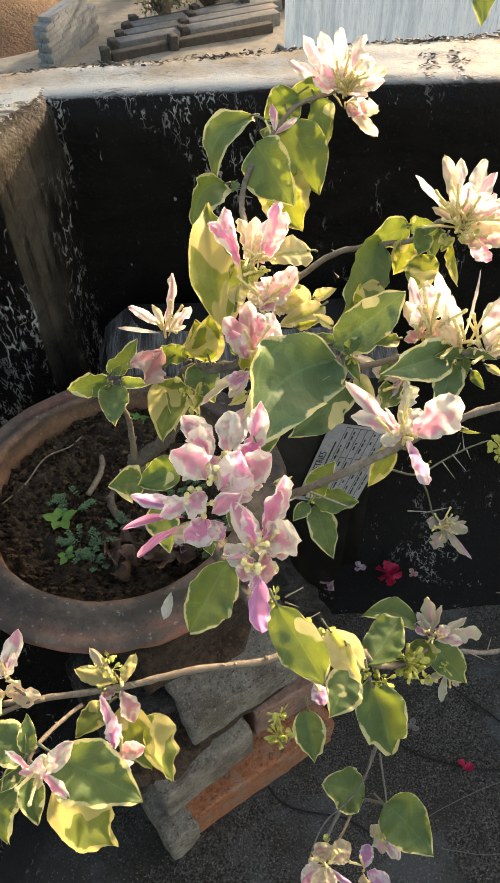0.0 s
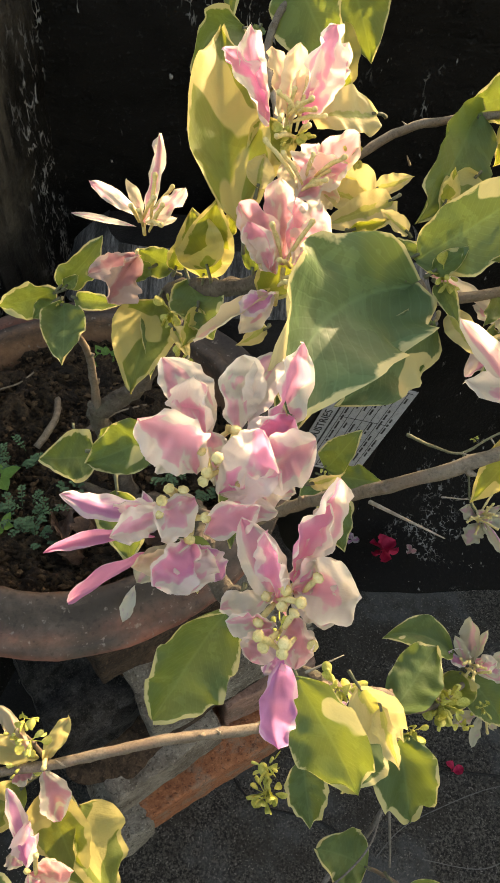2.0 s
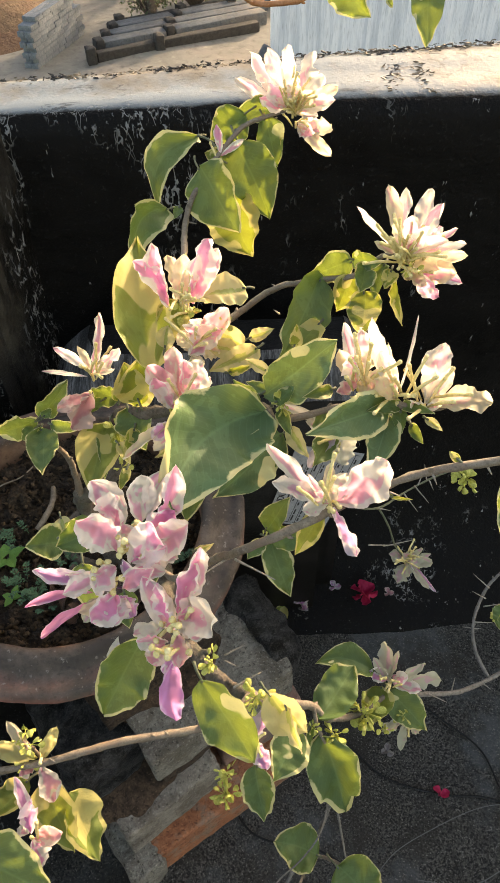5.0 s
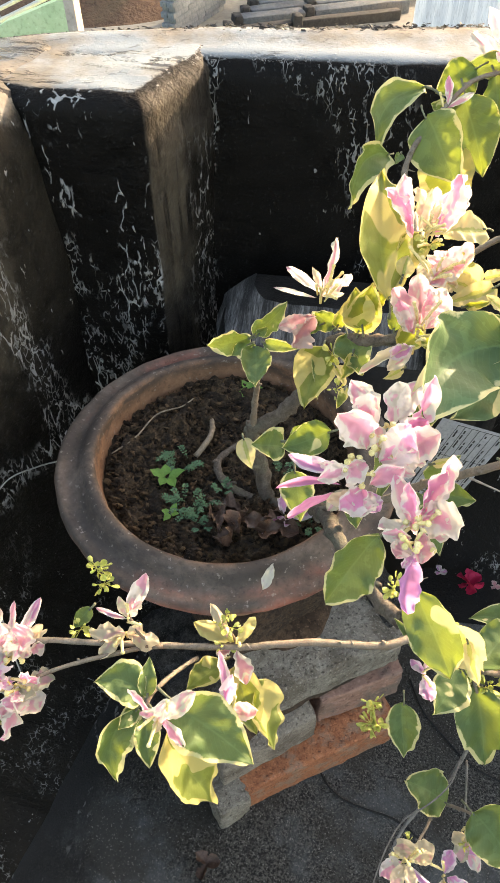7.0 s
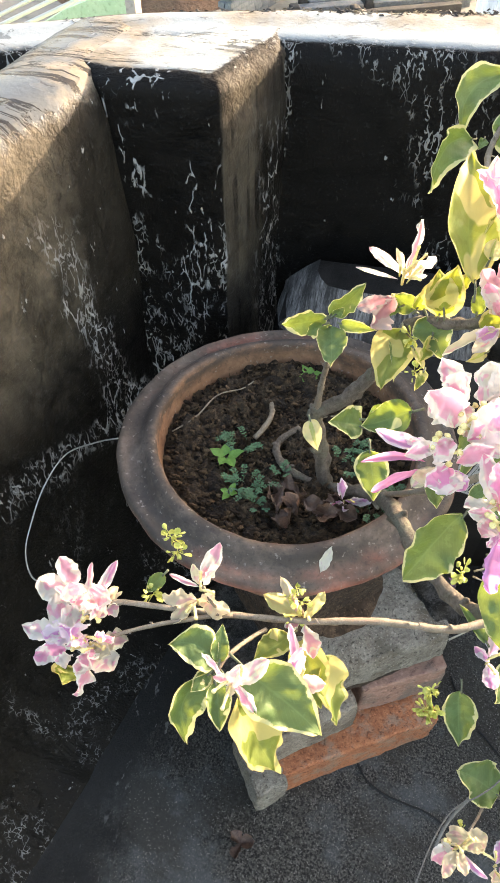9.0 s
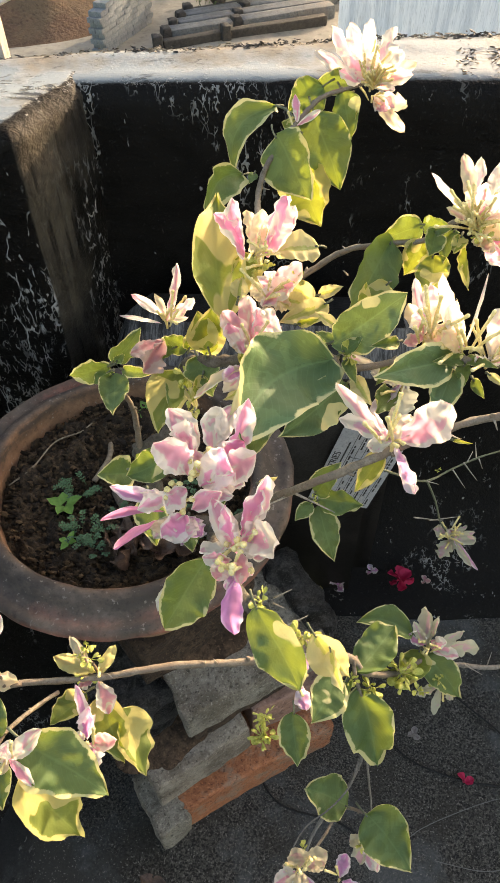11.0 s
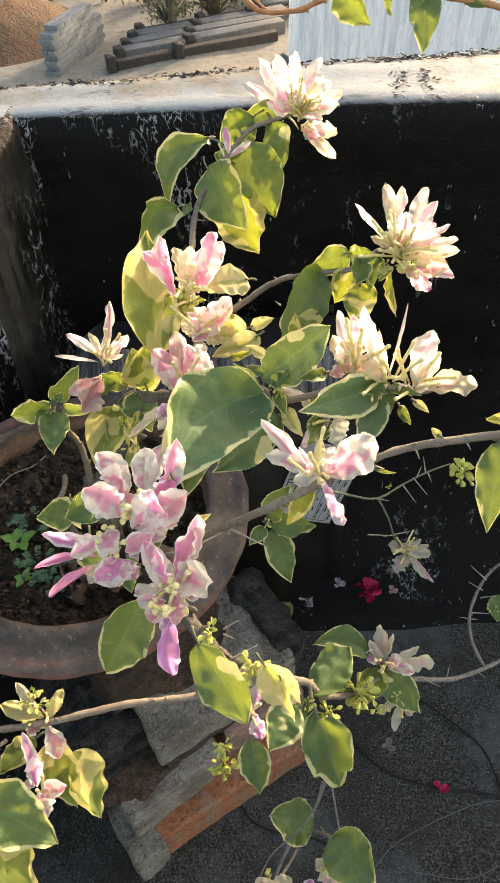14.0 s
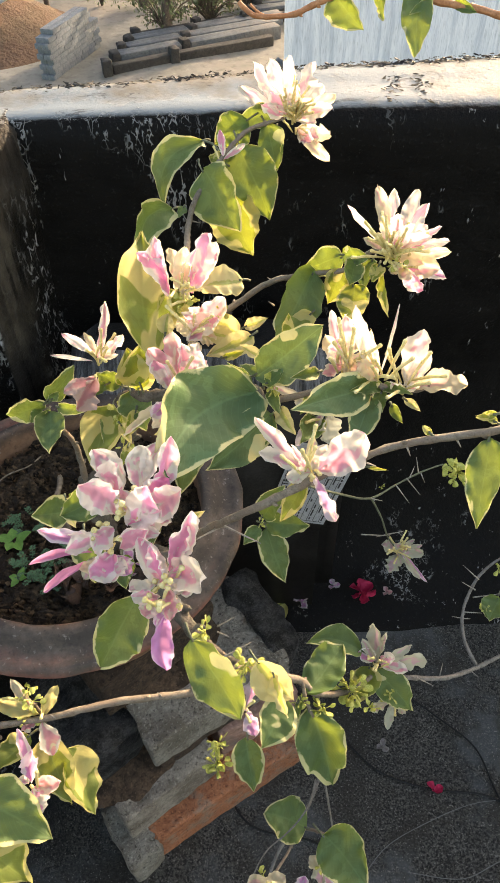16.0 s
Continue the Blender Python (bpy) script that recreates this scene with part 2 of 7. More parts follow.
def simple(name, a, b, scale, rough=0.7, bump=0.3, dist=0.003, scale2=None, c=None, spec=0.4, stretch=(1, 1, 1), kind="Object", pits=0.0):
    m = Mat(name, rough, spec=spec)
    v = m.coords(stretch, kind)
    n1, n5 = m.noise(scale, 6, 0.68, vec=v), m.noise(scale * 5, 3, 0.6, vec=v)
    col = m.mix(m.ramp(n1, [(0.32, 0.0), (0.68, 1.0)]), a, b)
    if c:
        col = m.mix(m.ramp(m.noise(scale2 or scale * 0.22, 5, 0.65, vec=v), [(0.47, 0.0), (0.60, 1.0)]), col, c)
    col = m.mix(m.ramp(n5, [(0.28, 0.55), (0.48, 0.0)]), col, tuple(0.45 * k for k in a))
    col = m.mix(m.ramp(n5, [(0.60, 0.0), (0.76, 0.45)]), col, tuple(min(1.0, 1.5 * k) for k in b))
    height = m.math("ADD", n1, m.math("MULTIPLY", n5, 0.5))
    if pits:
        hole = m.ramp(m.noise(scale * 1.7, 3, 0.7, vec=m.coords(stretch, kind, (1.3, 2.1, 0.4))), [(0.36, 1.0), (0.43, 0.0)])
        pale = m.ramp(m.noise(scale * 2.3, 2, 0.6, vec=m.coords(stretch, kind, (4.3, 0.1, 2.4))), [(0.60, 0.0), (0.66, 1.0)])
        smear = m.ramp(m.noise(scale * 0.12, 6, 0.75, vec=v), [(0.40, 0.0), (0.60, 1.0)])
        col = m.mix(m.math("MULTIPLY", smear, 0.4 * pits), col, tuple(0.35 * k for k in a))
        col = m.mix(m.math("MULTIPLY", hole, 0.9 * pits), col, tuple(0.12 * k for k in a))
        col = m.mix(m.math("MULTIPLY", pale, 0.7 * pits), col, tuple(min(1.0, 1.35 * k) for k in b))
        height = m.math("SUBTRACT", height, m.math("MULTIPLY", hole, pits))
    m.colour(col)
    m.bump(height, bump, dist)
    return m.m


M["cement_brick"] = simple("cement_covered_brick", (0.24, 0.205, 0.165), (0.44, 0.39, 0.32), 150, 0.85, 1.0, 0.005, 20, (0.20, 0.165, 0.128), pits=0.7)
M["red_brick"] = simple("old_red_brick", (0.26, 0.088, 0.038), (0.48, 0.19, 0.09), 110, 0.85, 0.8, 0.004, 34, (0.30, 0.19, 0.13), pits=0.6)
M["dusty_brick"] = simple("dusty_red_brick", (0.22, 0.12, 0.088), (0.36, 0.22, 0.17), 55, 0.85, 0.6, 0.004, 14, (0.15, 0.12, 0.10), pits=0.5)
# brown mud, darkened in colour for the shade under slab and pot
M["mud_shade"] = simple("mud_and_shade_brown", (0.030, 0.019, 0.012), (0.13, 0.085, 0.055), 140, 0.9, 1.0, 0.006, 26, (0.055, 0.036, 0.024), pits=0.8)
M["black_block"] = simple("bitumen_splashed_block", (0.003, 0.0029, 0.0028), (0.155, 0.153, 0.150), 230, 0.35, 1.0, 0.008, 60, (0.010, 0.0098, 0.0095), pits=0.8)
M["concrete"] = simple("broken_concrete", (0.215, 0.195, 0.160), (0.46, 0.425, 0.355), 150, 0.88, 1.0, 0.006, 22, (0.21, 0.183, 0.142), pits=0.75)


def floor_material():
    m = Mat("roof_cement_floor", 0.75, spec=0.35)
    v = m.coords()
    grit, mid, big = m.noise(330, 4, 0.75, vec=v), m.noise(46, 6, 0.65, vec=v), m.noise(4.2, 5, 0.6, vec=v)
    col = m.mix(m.ramp(grit, [(0.43, 0.0), (0.63, 1.0)]), (0.007, 0.0066, 0.0060), (0.125, 0.118, 0.102))
    col = m.mix(m.ramp(mid, [(0.48, 0.0), (0.68, 0.5)]), col, (0.026, 0.023, 0.019))
    col = m.mix(m.ramp(m.math("ADD", big, m.math("MULTIPLY", m.math("SUBTRACT", mid, 0.5), 0.2)), [(0.50, 0.0), (0.58, 0.62)]), col, (0.086, 0.096, 0.098))
    col = m.mix(m.ramp(m.noise(6.5, 6, 0.7, vec=m.coords(loc=(4.2, 1.3, 0))), [(0.49, 0.0), (0.58, 0.7)]), col, (0.030, 0.026, 0.020))
    col = m.mix(m.ramp(m.noise(380, 1, vec=v), [(0.66, 0.0), (0.70, 0.9)]), col, (0.20, 0.19, 0.17))
    # bitumen spread over the floor along the side parapet
    at = m.node("SeparateXYZ")
    m.link(v, at.inputs[0])
    off = m.math("SUBTRACT", m.math("ADD", at.outputs["X"], 0.382), m.math("MULTIPLY", at.outputs["Y"], 0.28))
    off = m.math("ADD", off, m.math("MULTIPLY", m.math("SUBTRACT", m.noise(9, 6, 0.7, vec=v), 0.5), 0.30))
    tar = m.ramp(off, [(0.03, 0.9), (0.09, 0.0)])
    dab = m.math("MULTIPLY", m.ramp(m.noise(120, 3, 0.6, vec=m.coords((1.0, 0.35, 1.0))), [(0.60, 0.0), (0.64, 1.0)]), m.ramp(m.noise(22, 3, vec=v), [(0.52, 0.0), (0.58, 0.8)]))
    col = m.mix(tar, col, m.mix(dab, (0.013, 0.013, 0.0135), (0.20, 0.20, 0.195)))
    m.colour(col)
    m.rough(m.ramp(big, [(0.45, 0.85), (0.6, 0.6)]))
    m.bump(m.math("ADD", grit, m.math("MULTIPLY", mid, 0.8)), 0.9, 0.004)
    return m.m


M["floor"] = floor_material()


def pot_material():
    m = Mat("weathered_terracotta", 0.75, spec=0.35)
    v = m.coords()
    n1, n2 = m.noise(30, 7, 0.7, vec=v), m.noise(190, 3, 0.6, vec=v)
    clay = m.mix(m.ramp(n1, [(0.3, 0.0), (0.7, 1.0)]), (0.25, 0.078, 0.052), (0.42, 0.160, 0.112))
    grey = m.mix(m.ramp(n1, [(0.32, 0.0), (0.68, 1.0)]), (0.044, 0.039, 0.032), (0.140, 0.122, 0.100))
    sep = m.node("SeparateXYZ")
    m.link(v, sep.inputs[0])
    up = m.math("ADD", m.math("ADD", sep.outputs["Z"], 0.352), m.math("MULTIPLY", m.math("SUBTRACT", m.noise(18, 5, 0.65, vec=v), 0.5), 0.030))
    col = m.mix(m.ramp(up, [(0.530, 0.05), (0.541, 0.95)]), clay, grey)
    ring = m.math("SQRT", m.math("ADD", m.math("POWER", sep.outputs["X"], 2.0), m.math("POWER", sep.outputs["Y"], 2.0)))
    inside = m.ramp(m.math("ADD", ring, m.math("MULTIPLY", m.math("SUBTRACT", n1, 0.5), 0.008)), [(0.1330, 1.0), (0.1375, 0.0)])
    col = m.mix(inside, col, m.mix(m.ramp(n1, [(0.3, 0.0), (0.7, 1.0)]), (0.10, 0.050, 0.028), (0.36, 0.20, 0.115)))
    col = m.mix(m.ramp(m.noise(40, 6, 0.75, vec=v), [(0.62, 0.0), (0.72, 0.4)]), col, (0.19, 0.110, 0.075))
    soot = m.ramp(m.noise(13, 6, 0.7, vec=m.coords((1, 1, 2.5), loc=(1.7, 0.4, 0))), [(0.40, 0.0), (0.54, 0.85)])
    col = m.mix(m.math("MULTIPLY", soot, m.ramp(up, [(0.534, 0.15), (0.547, 1.0)])), col, (0.040, 0.034, 0.030))
    col = m.mix(m.ramp(n2, [(0.62, 0.0), (0.72, 0.6)]), col, (0.30, 0.27, 0.235))
    col = m.mix(m.ramp(n2, [(0.26, 0.6), (0.42, 0.0)]), col, (0.022, 0.018, 0.016))
    m.colour(col)
    m.bump(m.math("ADD", n1, m.math("MULTIPLY", n2, 0.5)), 0.45, 0.002)
    return m.m


M["pot"] = pot_material()
M["soil"] = simple("moist_soil", (0.007, 0.005, 0.003), (0.135, 0.088, 0.046), 170, 0.95, 1.0, 0.008, 40, (0.024, 0.016, 0.010))


def clod_material():
    m = Mat("soil_clod", 0.95, spec=0.2)
    isle = m.node("NewGeometry").outputs["Random Per Island"]
    col = m.mix(m.ramp(isle, [(0.25, 0.0), (1.0, 1.0)]), (0.008, 0.0052, 0.0034), (0.185, 0.122, 0.068))
    m.colour(m.mix(m.ramp(m.noise(320, 4, 0.7), [(0.40, 0.0), (0.62, 0.7)]), col, (0.030, 0.020, 0.013)))
    m.bump(m.noise(500, 3, 0.6), 0.7, 0.002)
    return m.m


M["clod"] = clod_material()


# ---- mesh helpers ----
def part(name, bm, material, parent=None, label="", smooth=True):
    me = bpy.data.meshes.new(name)
    bm.to_mesh(me)
    bm.free()
    for mt in material if isinstance(material, (list, tuple)) else (material,):
        me.materials.append(mt)
    me.polygons.foreach_set("use_smooth", [smooth] * len(me.polygons))
    ob = new(name, me)
    if parent is not None:
        ob.parent = parent
    return tagged(ob, label)


def empty(name, label, category, loc=(0, 0, 0), group="", kind=""):
    ob = new(name)
    ob.empty_display_size = 0.02
    return tagged(ob, label, category, group, kind)


def wob(p, s, a):
    """A smooth shift of a point: noise of size s, by a metres."""
    return Vector(p) + noise.noise_vector(Vector(p) * s) * a


def grid_mesh(nu, nv, place, bm=None, close_u=False):
    """A sheet of quads through place(u, v), with u and v from 0 to 1."""
    bm = bm or bmesh.new()
    rows = [[bm.verts.new(place(i / (nu - (0 if close_u else 1)), j / (nv - 1))) for i in range(nu)] for j in range(nv)]
    for j in range(nv - 1):
        for i in range(nu if close_u else nu - 1):
            k = (i + 1) % nu
            bm.faces.new((rows[j][i], rows[j][k], rows[j + 1][k], rows[j + 1][i]))
    return bm


def along(points, f):
    """The place at the fraction f of a line through points."""
    pts = [Vector(p) for p in points]
    lens = [(b - a).length for a, b in zip(pts, pts[1:])]
    d = f * sum(lens)
    for a, b, ln in zip(pts, pts[1:], lens):
        if d <= ln:
            return a.lerp(b, d / ln if ln else 0)
        d -= ln
    return pts[-1]


def tube(points, radii, sides=8, bm=None, rough=0.0, caps=True):
    """A tapered tube through points, smoothed as a Catmull-Rom line."""
    bm = bm or bmesh.new()
    pts = [Vector(p) for p in points]
    line, rad = [], []
    for k in range(len(pts) - 1):
        a, b = pts[max(k - 1, 0)], pts[k]
        c, d = pts[k + 1], pts[min(k + 2, len(pts) - 1)]
        steps = max(2, int((c - b).length / 0.006) + 1) if len(pts) < 40 else 1
        steps = min(steps, 14)
        for s in range(steps):
            t = s / steps
            line.append(0.5 * ((2 * b) + (c - a) * t + (2 * a - 5 * b + 4 * c - d) * t * t + (3 * b - a - 3 * c + d) * t ** 3))
            rad.append(radii[k] * (1 - t) + radii[k + 1] * t)
    line.append(pts[-1]), rad.append(radii[-1])
    rings, side = [], None
    for k, p in enumerate(line):
        way = (line[min(k + 1, len(line) - 1)] - line[max(k - 1, 0)]).normalized()
        if side is None:
            side = way.orthogonal().normalized()
        side = (side - way * side.dot(way)).normalized()
        up = way.cross(side)
        ring = []
        for i in range(sides):
            a = 2 * math.pi * i / sides
            r = rad[k] * (1 + rough * noise.noise(p * 160 + Vector((i * 1.7, 0, 0))))
            ring.append(bm.verts.new(p + (side * math.cos(a) + up * math.sin(a)) * r))
        rings.append(ring)
    for a, b in zip(rings, rings[1:]):
        for i in range(sides):
            bm.faces.new((a[i], a[(i + 1) % sides], b[(i + 1) % sides], b[i]))
    if caps:
        bm.faces.new(rings[0][::-1]), bm.faces.new(rings[-1])
    return bm


def block(size, seed=0, chip=0.004, cuts=5, bevel=0.008, grain=0.0):
    """A worn block with rounded, chipped edges, centred on its base."""
    bm = bmesh.new()
    bmesh.ops.create_cube(bm, size=1.0)
    for v in bm.verts:
        v.co = Vector((v.co.x * size[0], v.co.y * size[1], (v.co.z + 0.5) * size[2]))
    bmesh.ops.bevel(bm, geom=bm.edges[:], offset=bevel, segments=2, affect="EDGES", profile=0.6)
    bmesh.ops.subdivide_edges(bm, edges=[e for e in bm.edges if e.calc_length() > 0.03], cuts=cuts, use_grid_fill=True)
    for v in bm.verts:
        k = Vector((seed * 7.3, seed * 3.1, 0))
        v.co += noise.noise_vector((v.co + k) * 38) * chip + noise.noise_vector((v.co + k) * 9) * chip
        if grain:
            v.co += noise.noise_vector((v.co + k) * 110) * grain
    for v in bm.verts:
        v.co.z = max(v.co.z, 0.0)
    return bm


# ---- the roof and its parapets ----
def profile_wall(name, foot_line, facing, profile, material, label, n=140, thick=None):
    """A parapet whose cross-section, in metres out from the line and up, runs along a line on the floor. thick(x): its changing thickness."""
    out = [Vector((*f, 0)) for f in facing]
    pts = [Vector((*p, 0)) for p in foot_line]

    def place(u, v):
        p = along(pts, u)
        o = along(out, u).normalized()
        q = along([(d, z, 0) for d, z in profile], v)
        d = q.x if thick is None or q.x > -0.02 else -0.02 + (q.x + 0.02) * (thick(p.x) - 0.02) / 0.14
        w = p + o * d
        w.z = q.y
        amp = 0.0028 if q.y > 0.74 else 0.009
        w2 = wob(w, 4.0, amp) + noise.noise_vector(w * 17) * amp * 0.35 + noise.noise_vector(w * 55) * amp * 0.12
        if q.y < 0.03:
            w2.z = w.z + (w2.z - w.z) * 0.3
        return w2

    bm = grid_mesh(n, 96, place)
    bmesh.ops.recalc_face_normals(bm, faces=bm.faces[:])
    return tagged(part(name, bm, material), label, "parapet wall", kind="structure")


COVE = [(0.245, -0.01), (0.225, 0.004), (0.17, 0.030), (0.10, 0.085), (0.05, 0.16), (0.018, 0.27)]
LIP = [(0.0, 0.42), (0.0, 0.60), (-0.002, 0.72), (-0.003, 0.770), (-0.006, 0.782), (-0.014, 0.789), (-0.030, 0.791), (-0.075, 0.791), (-0.125, 0.795), (-0.150, 0.792), (-0.160, 0.780), (-0.162, 0.70), (-0.165, -0.3)]
def outer_edge(x):
    """Where the outer edge of the back parapet runs, in plan."""
    return float(np.interp(x, (-2.0, -0.55, -0.39, -0.19, 0.07, 0.20, 0.41, 2.4), (0.30, 0.79, 0.850, 0.907, 0.938, 0.960, 0.980, 1.04)))


def inner_face(x):
    return float(np.interp(x, (-2.0, -0.55, -0.39, -0.19, 0.07, 2.4), (0.19, 0.680, 0.755, 0.800, 0.806, 0.835)))


profile_wall("wall_back", [(x, inner_face(x)) for x in (-2.0, -0.55, -0.39, -0.19, 0.07, 2.4)], [(0, -1), (0, -1), (0, -1)], COVE + LIP, M["wall_back"], "low roof parapet painted with black bitumen, bare tan cement on top", 330, lambda x: outer_edge(x) - inner_face(x))
SIDE_COVE = [(0.15, -0.01), (0.135, 0.004), (0.10, 0.025), (0.06, 0.075), (0.03, 0.15), (0.012, 0.26)]
SIDE_LIP = [(0.0, 0.42), (0.0, 0.60), (-0.003, 0.71), (-0.006, 0.748), (-0.012, 0.774), (-0.024, 0.789), (-0.042, 0.7945), (-0.075, 0.796), (-0.105, 0.794), (-0.120, 0.787), (-0.127, 0.765), (-0.129, 0.70), (-0.13, -0.02)]
profile_wall("wall_left", [(-0.335, 0.80), (-0.355, 0.66), (-0.40, 0.51), (-0.47, 0.27), (-0.56, -0.05), (-0.9, -1.6)], [(1, -0.2), (1, -0.25), (1, -0.28), (1, -0.28), (1, -0.27), (1, -0.25)], SIDE_COVE + SIDE_LIP, M["wall_left"], "low side parapet with worn black bitumen paint and bare cement top", 260)


def pillar():
    """The stub pier in the corner of the two parapets."""
    plan = [(-0.440, 0.790), (-0.430, 0.72), (-0.405, 0.690), (-0.352, 0.680), (-0.30, 0.681), (-0.248, 0.681), (-0.231, 0.687), (-0.2245, 0.702), (-0.205, 0.755), (-0.182, 0.815), (-0.180, 0.850)]

    def place(u, v):
        p = along([(*q, 0) for q in plan], u)
        if v < 0.82:
            z = 0.773 * v / 0.82
            flare = max(0.0, 1 - z / 0.30) ** 2 * 0.09
            c = Vector((-0.34, 0.80, 0))
            w = p + (p - c).normalized() * flare
        else:
            a = (v - 0.82) / 0.18
            z = 0.773 + 0.0200 * math.sin(min(a * 4.0, 1.0) * math.pi / 2)
            w = p.lerp(Vector((-0.31, 0.795, 0)), max(0.0, a - 0.05) * 1.02)
        w = Vector((w.x, w.y, z))
        return wob(w, 6, 0.006 if z < 0.74 else 0.002) + noise.noise_vector(w * 30) * (0.0022 if z < 0.77 else 0.001)

    bm = grid_mesh(130, 110, place)
    bmesh.ops.recalc_face_normals(bm, faces=bm.faces[:])
    return tagged(part("wall_pier", bm, M["wall_pier"]), "stub pier of black painted cement in the parapet corner", "pier", kind="structure")


M["wall_pier"] = coated_wall("pier_bitumen", 0.10, 0.125, True, 0.555, True)
pillar()


def floor_place(u, v):
    p = Vector((-2.0 + 4.4 * u, -2.2 + 3.1 * v, 0))
    p.z = noise.noise(p * 3) * 0.002 + noise.noise(p * 11) * 0.001 - 0.001
    return p


tagged(part("floor", grid_mesh(180, 130, floor_place), M["floor"]), "dark grey rough cement roof floor with paler patches", "roof floor", kind="structure")


M["crust"] = simple("peeling_bitumen_crust", (0.008, 0.008, 0.009), (0.030, 0.029, 0.028), 90, 0.5, 0.6, 0.003, 30, (0.24, 0.19, 0.13))


def crust(name, label, n, seed, place):
    """Curled scabs of paint and cement that peel along an edge."""
    random.seed(seed)
    bm = bmesh.new()
    for i in range(n):
        p, s = place(random)
        r = Euler((random.gauss(0, 0.28), random.gauss(0, 0.28), random.uniform(-0.6, 0.6))).to_matrix()
        ring = []
        for k in range(6):
            a = k * math.pi / 3
            d = s * random.uniform(0.5, 1.15)
            ring.append(Vector((math.cos(a) * d * 1.7, math.sin(a) * d * 0.6, random.uniform(-0.2, 0.35) * s)))
        top = [bm.verts.new(p + r @ q) for q in ring]
        low = [bm.verts.new(p + r @ (q * 0.85) - Vector((0, 0, 0.35 * s))) for q in ring]
        bm.faces.new(top)
        for k in range(6):
            bm.faces.new((top[k], low[k], low[(k + 1) % 6], top[(k + 1) % 6]))
    return tagged(part(name, bm, M["crust"], smooth=False), label, "bitumen crust", kind="stuff")


def back_edge(r):
    x = r.uniform(-0.45, 0.75)
    return Vector((x, outer_edge(x) - 0.016 + r.gauss(0, 0.006) + 0.006 * noise.noise(Vector((x * 6, 0, 0))), 0.7935 + r.uniform(-0.002, 0.001))), r.choice((0.0009, 0.0013, 0.0019, 0.0027))


crust("edge_crust", "peeling black bitumen scabs along the parapet's outer edge", 1500, 91, back_edge)


def top_crack(r):
    k = r.random()
    x = (0.259 if r.random() < 0.5 else 0.292) + r.gauss(0, 0.006) - 0.012 * k
    if r.random() < 0.25:
        x, k = r.uniform(0.255, 0.335), 0.02 + 0.1 * r.random()
    return Vector((x, 0.955 - 0.125 * k, 0.7935 + r.uniform(-0.0025, 0.0002))), r.choice((0.0008, 0.0012, 0.0018, 0.0026))


crust("top_crust", "crumbled black bitumen scabs lying across the parapet top", 210, 92, top_crack)


# ---- the bricks under the pot ----
def stack_piece(name, size, x, y, z, turn, material, label, category, seed, chip=0.0016, group="", tilt=(0, 0), bevel=0.004):
    ob = part(name, block(size, seed, chip, 26, bevel, 0.0014), material)
    ob.matrix_world = pose(x, y, z, tilt[0], tilt[1], turn)
    return tagged(ob, label, category, group)


A = 31.0
stack_piece("brick", (0.245, 0.115, 0.086), 0.005, 0.345, 0.0, A, M["red_brick"], "old orange-red clay brick on the roof floor", "brick", 1, group="bricks under the pot")
stack_piece("concrete_lump", (0.047, 0.085, 0.086), -0.101, 0.251, 0.0, A + 6, M["concrete"], "broken grey concrete lump beside the lowest brick", "concrete lump", 2, 0.0035)
stack_piece("brick", (0.141, 0.112, 0.084), -0.070, 0.326, 0.0865, A + 5, M["cement_brick"], "brick half covered with grey cement", "brick", 3, group="bricks under the pot")
stack_piece("brick", (0.125, 0.105, 0.082), 0.054, 0.417, 0.0865, A - 3, M["dusty_brick"], "dusty pinkish red brick in the second course", "brick", 4, group="bricks under the pot")
stack_piece("brick", (0.235, 0.112, 0.086), -0.07, 0.458, 0.0, A, M["red_brick"], "old clay brick at the rear of the stack", "brick", 5, group="bricks under the pot")
stack_piece("brick", (0.200, 0.112, 0.084), -0.07, 0.446, 0.0865, A, M["cement_brick"], "cement-smeared brick at the rear of the stack", "brick", 6, group="bricks under the pot")
# real mud, plus the slab edge's shade put in as dark colour
stack_piece("mud_bed", (0.200, 0.151, 0.032), -0.008, 0.419, 0.168, A + 2, M["mud_shade"], "bed of dried mud under the slab, darkened for the shade there", "mud", 12, 0.004)
stack_piece("concrete_slab", (0.205, 0.155, 0.066), -0.008, 0.417, 0.195, A + 1, M["concrete"], "broken grey concrete slab on the brick stack", "concrete slab", 7, 0.0032)
stack_piece("bitumen_lump", (0.054, 0.135, 0.072), 0.074, 0.470, 0.200, A + 3, M["black_block"], "crusty lump of black bitumen along the slab's edge", "bitumen lump", 14, 0.010, bevel=0.020, tilt=(0, 10))
stack_piece("coated_block", (0.105, 0.15, 0.082), -0.147, 0.362, 0.171, A + 4, M["black_block"], "block splashed with black bitumen under the pot", "block", 8, 0.009, bevel=0.022)
# the pot's shade is part of this brick's dark mud colour
stack_piece("brick", (0.165, 0.155, 0.091), -0.092, 0.448, 0.261, A + 8, M["mud_shade"], "muddy brick directly under the pot, darkened for shade", "brick", 9, 0.004, group="bricks under the pot")


M["spill"] = simple("spilled_brown_earth", (0.052, 0.031, 0.018), (0.165, 0.105, 0.066), 110, 0.95, 0.9, 0.005, 40, (0.045, 0.028, 0.017), pits=0.6)


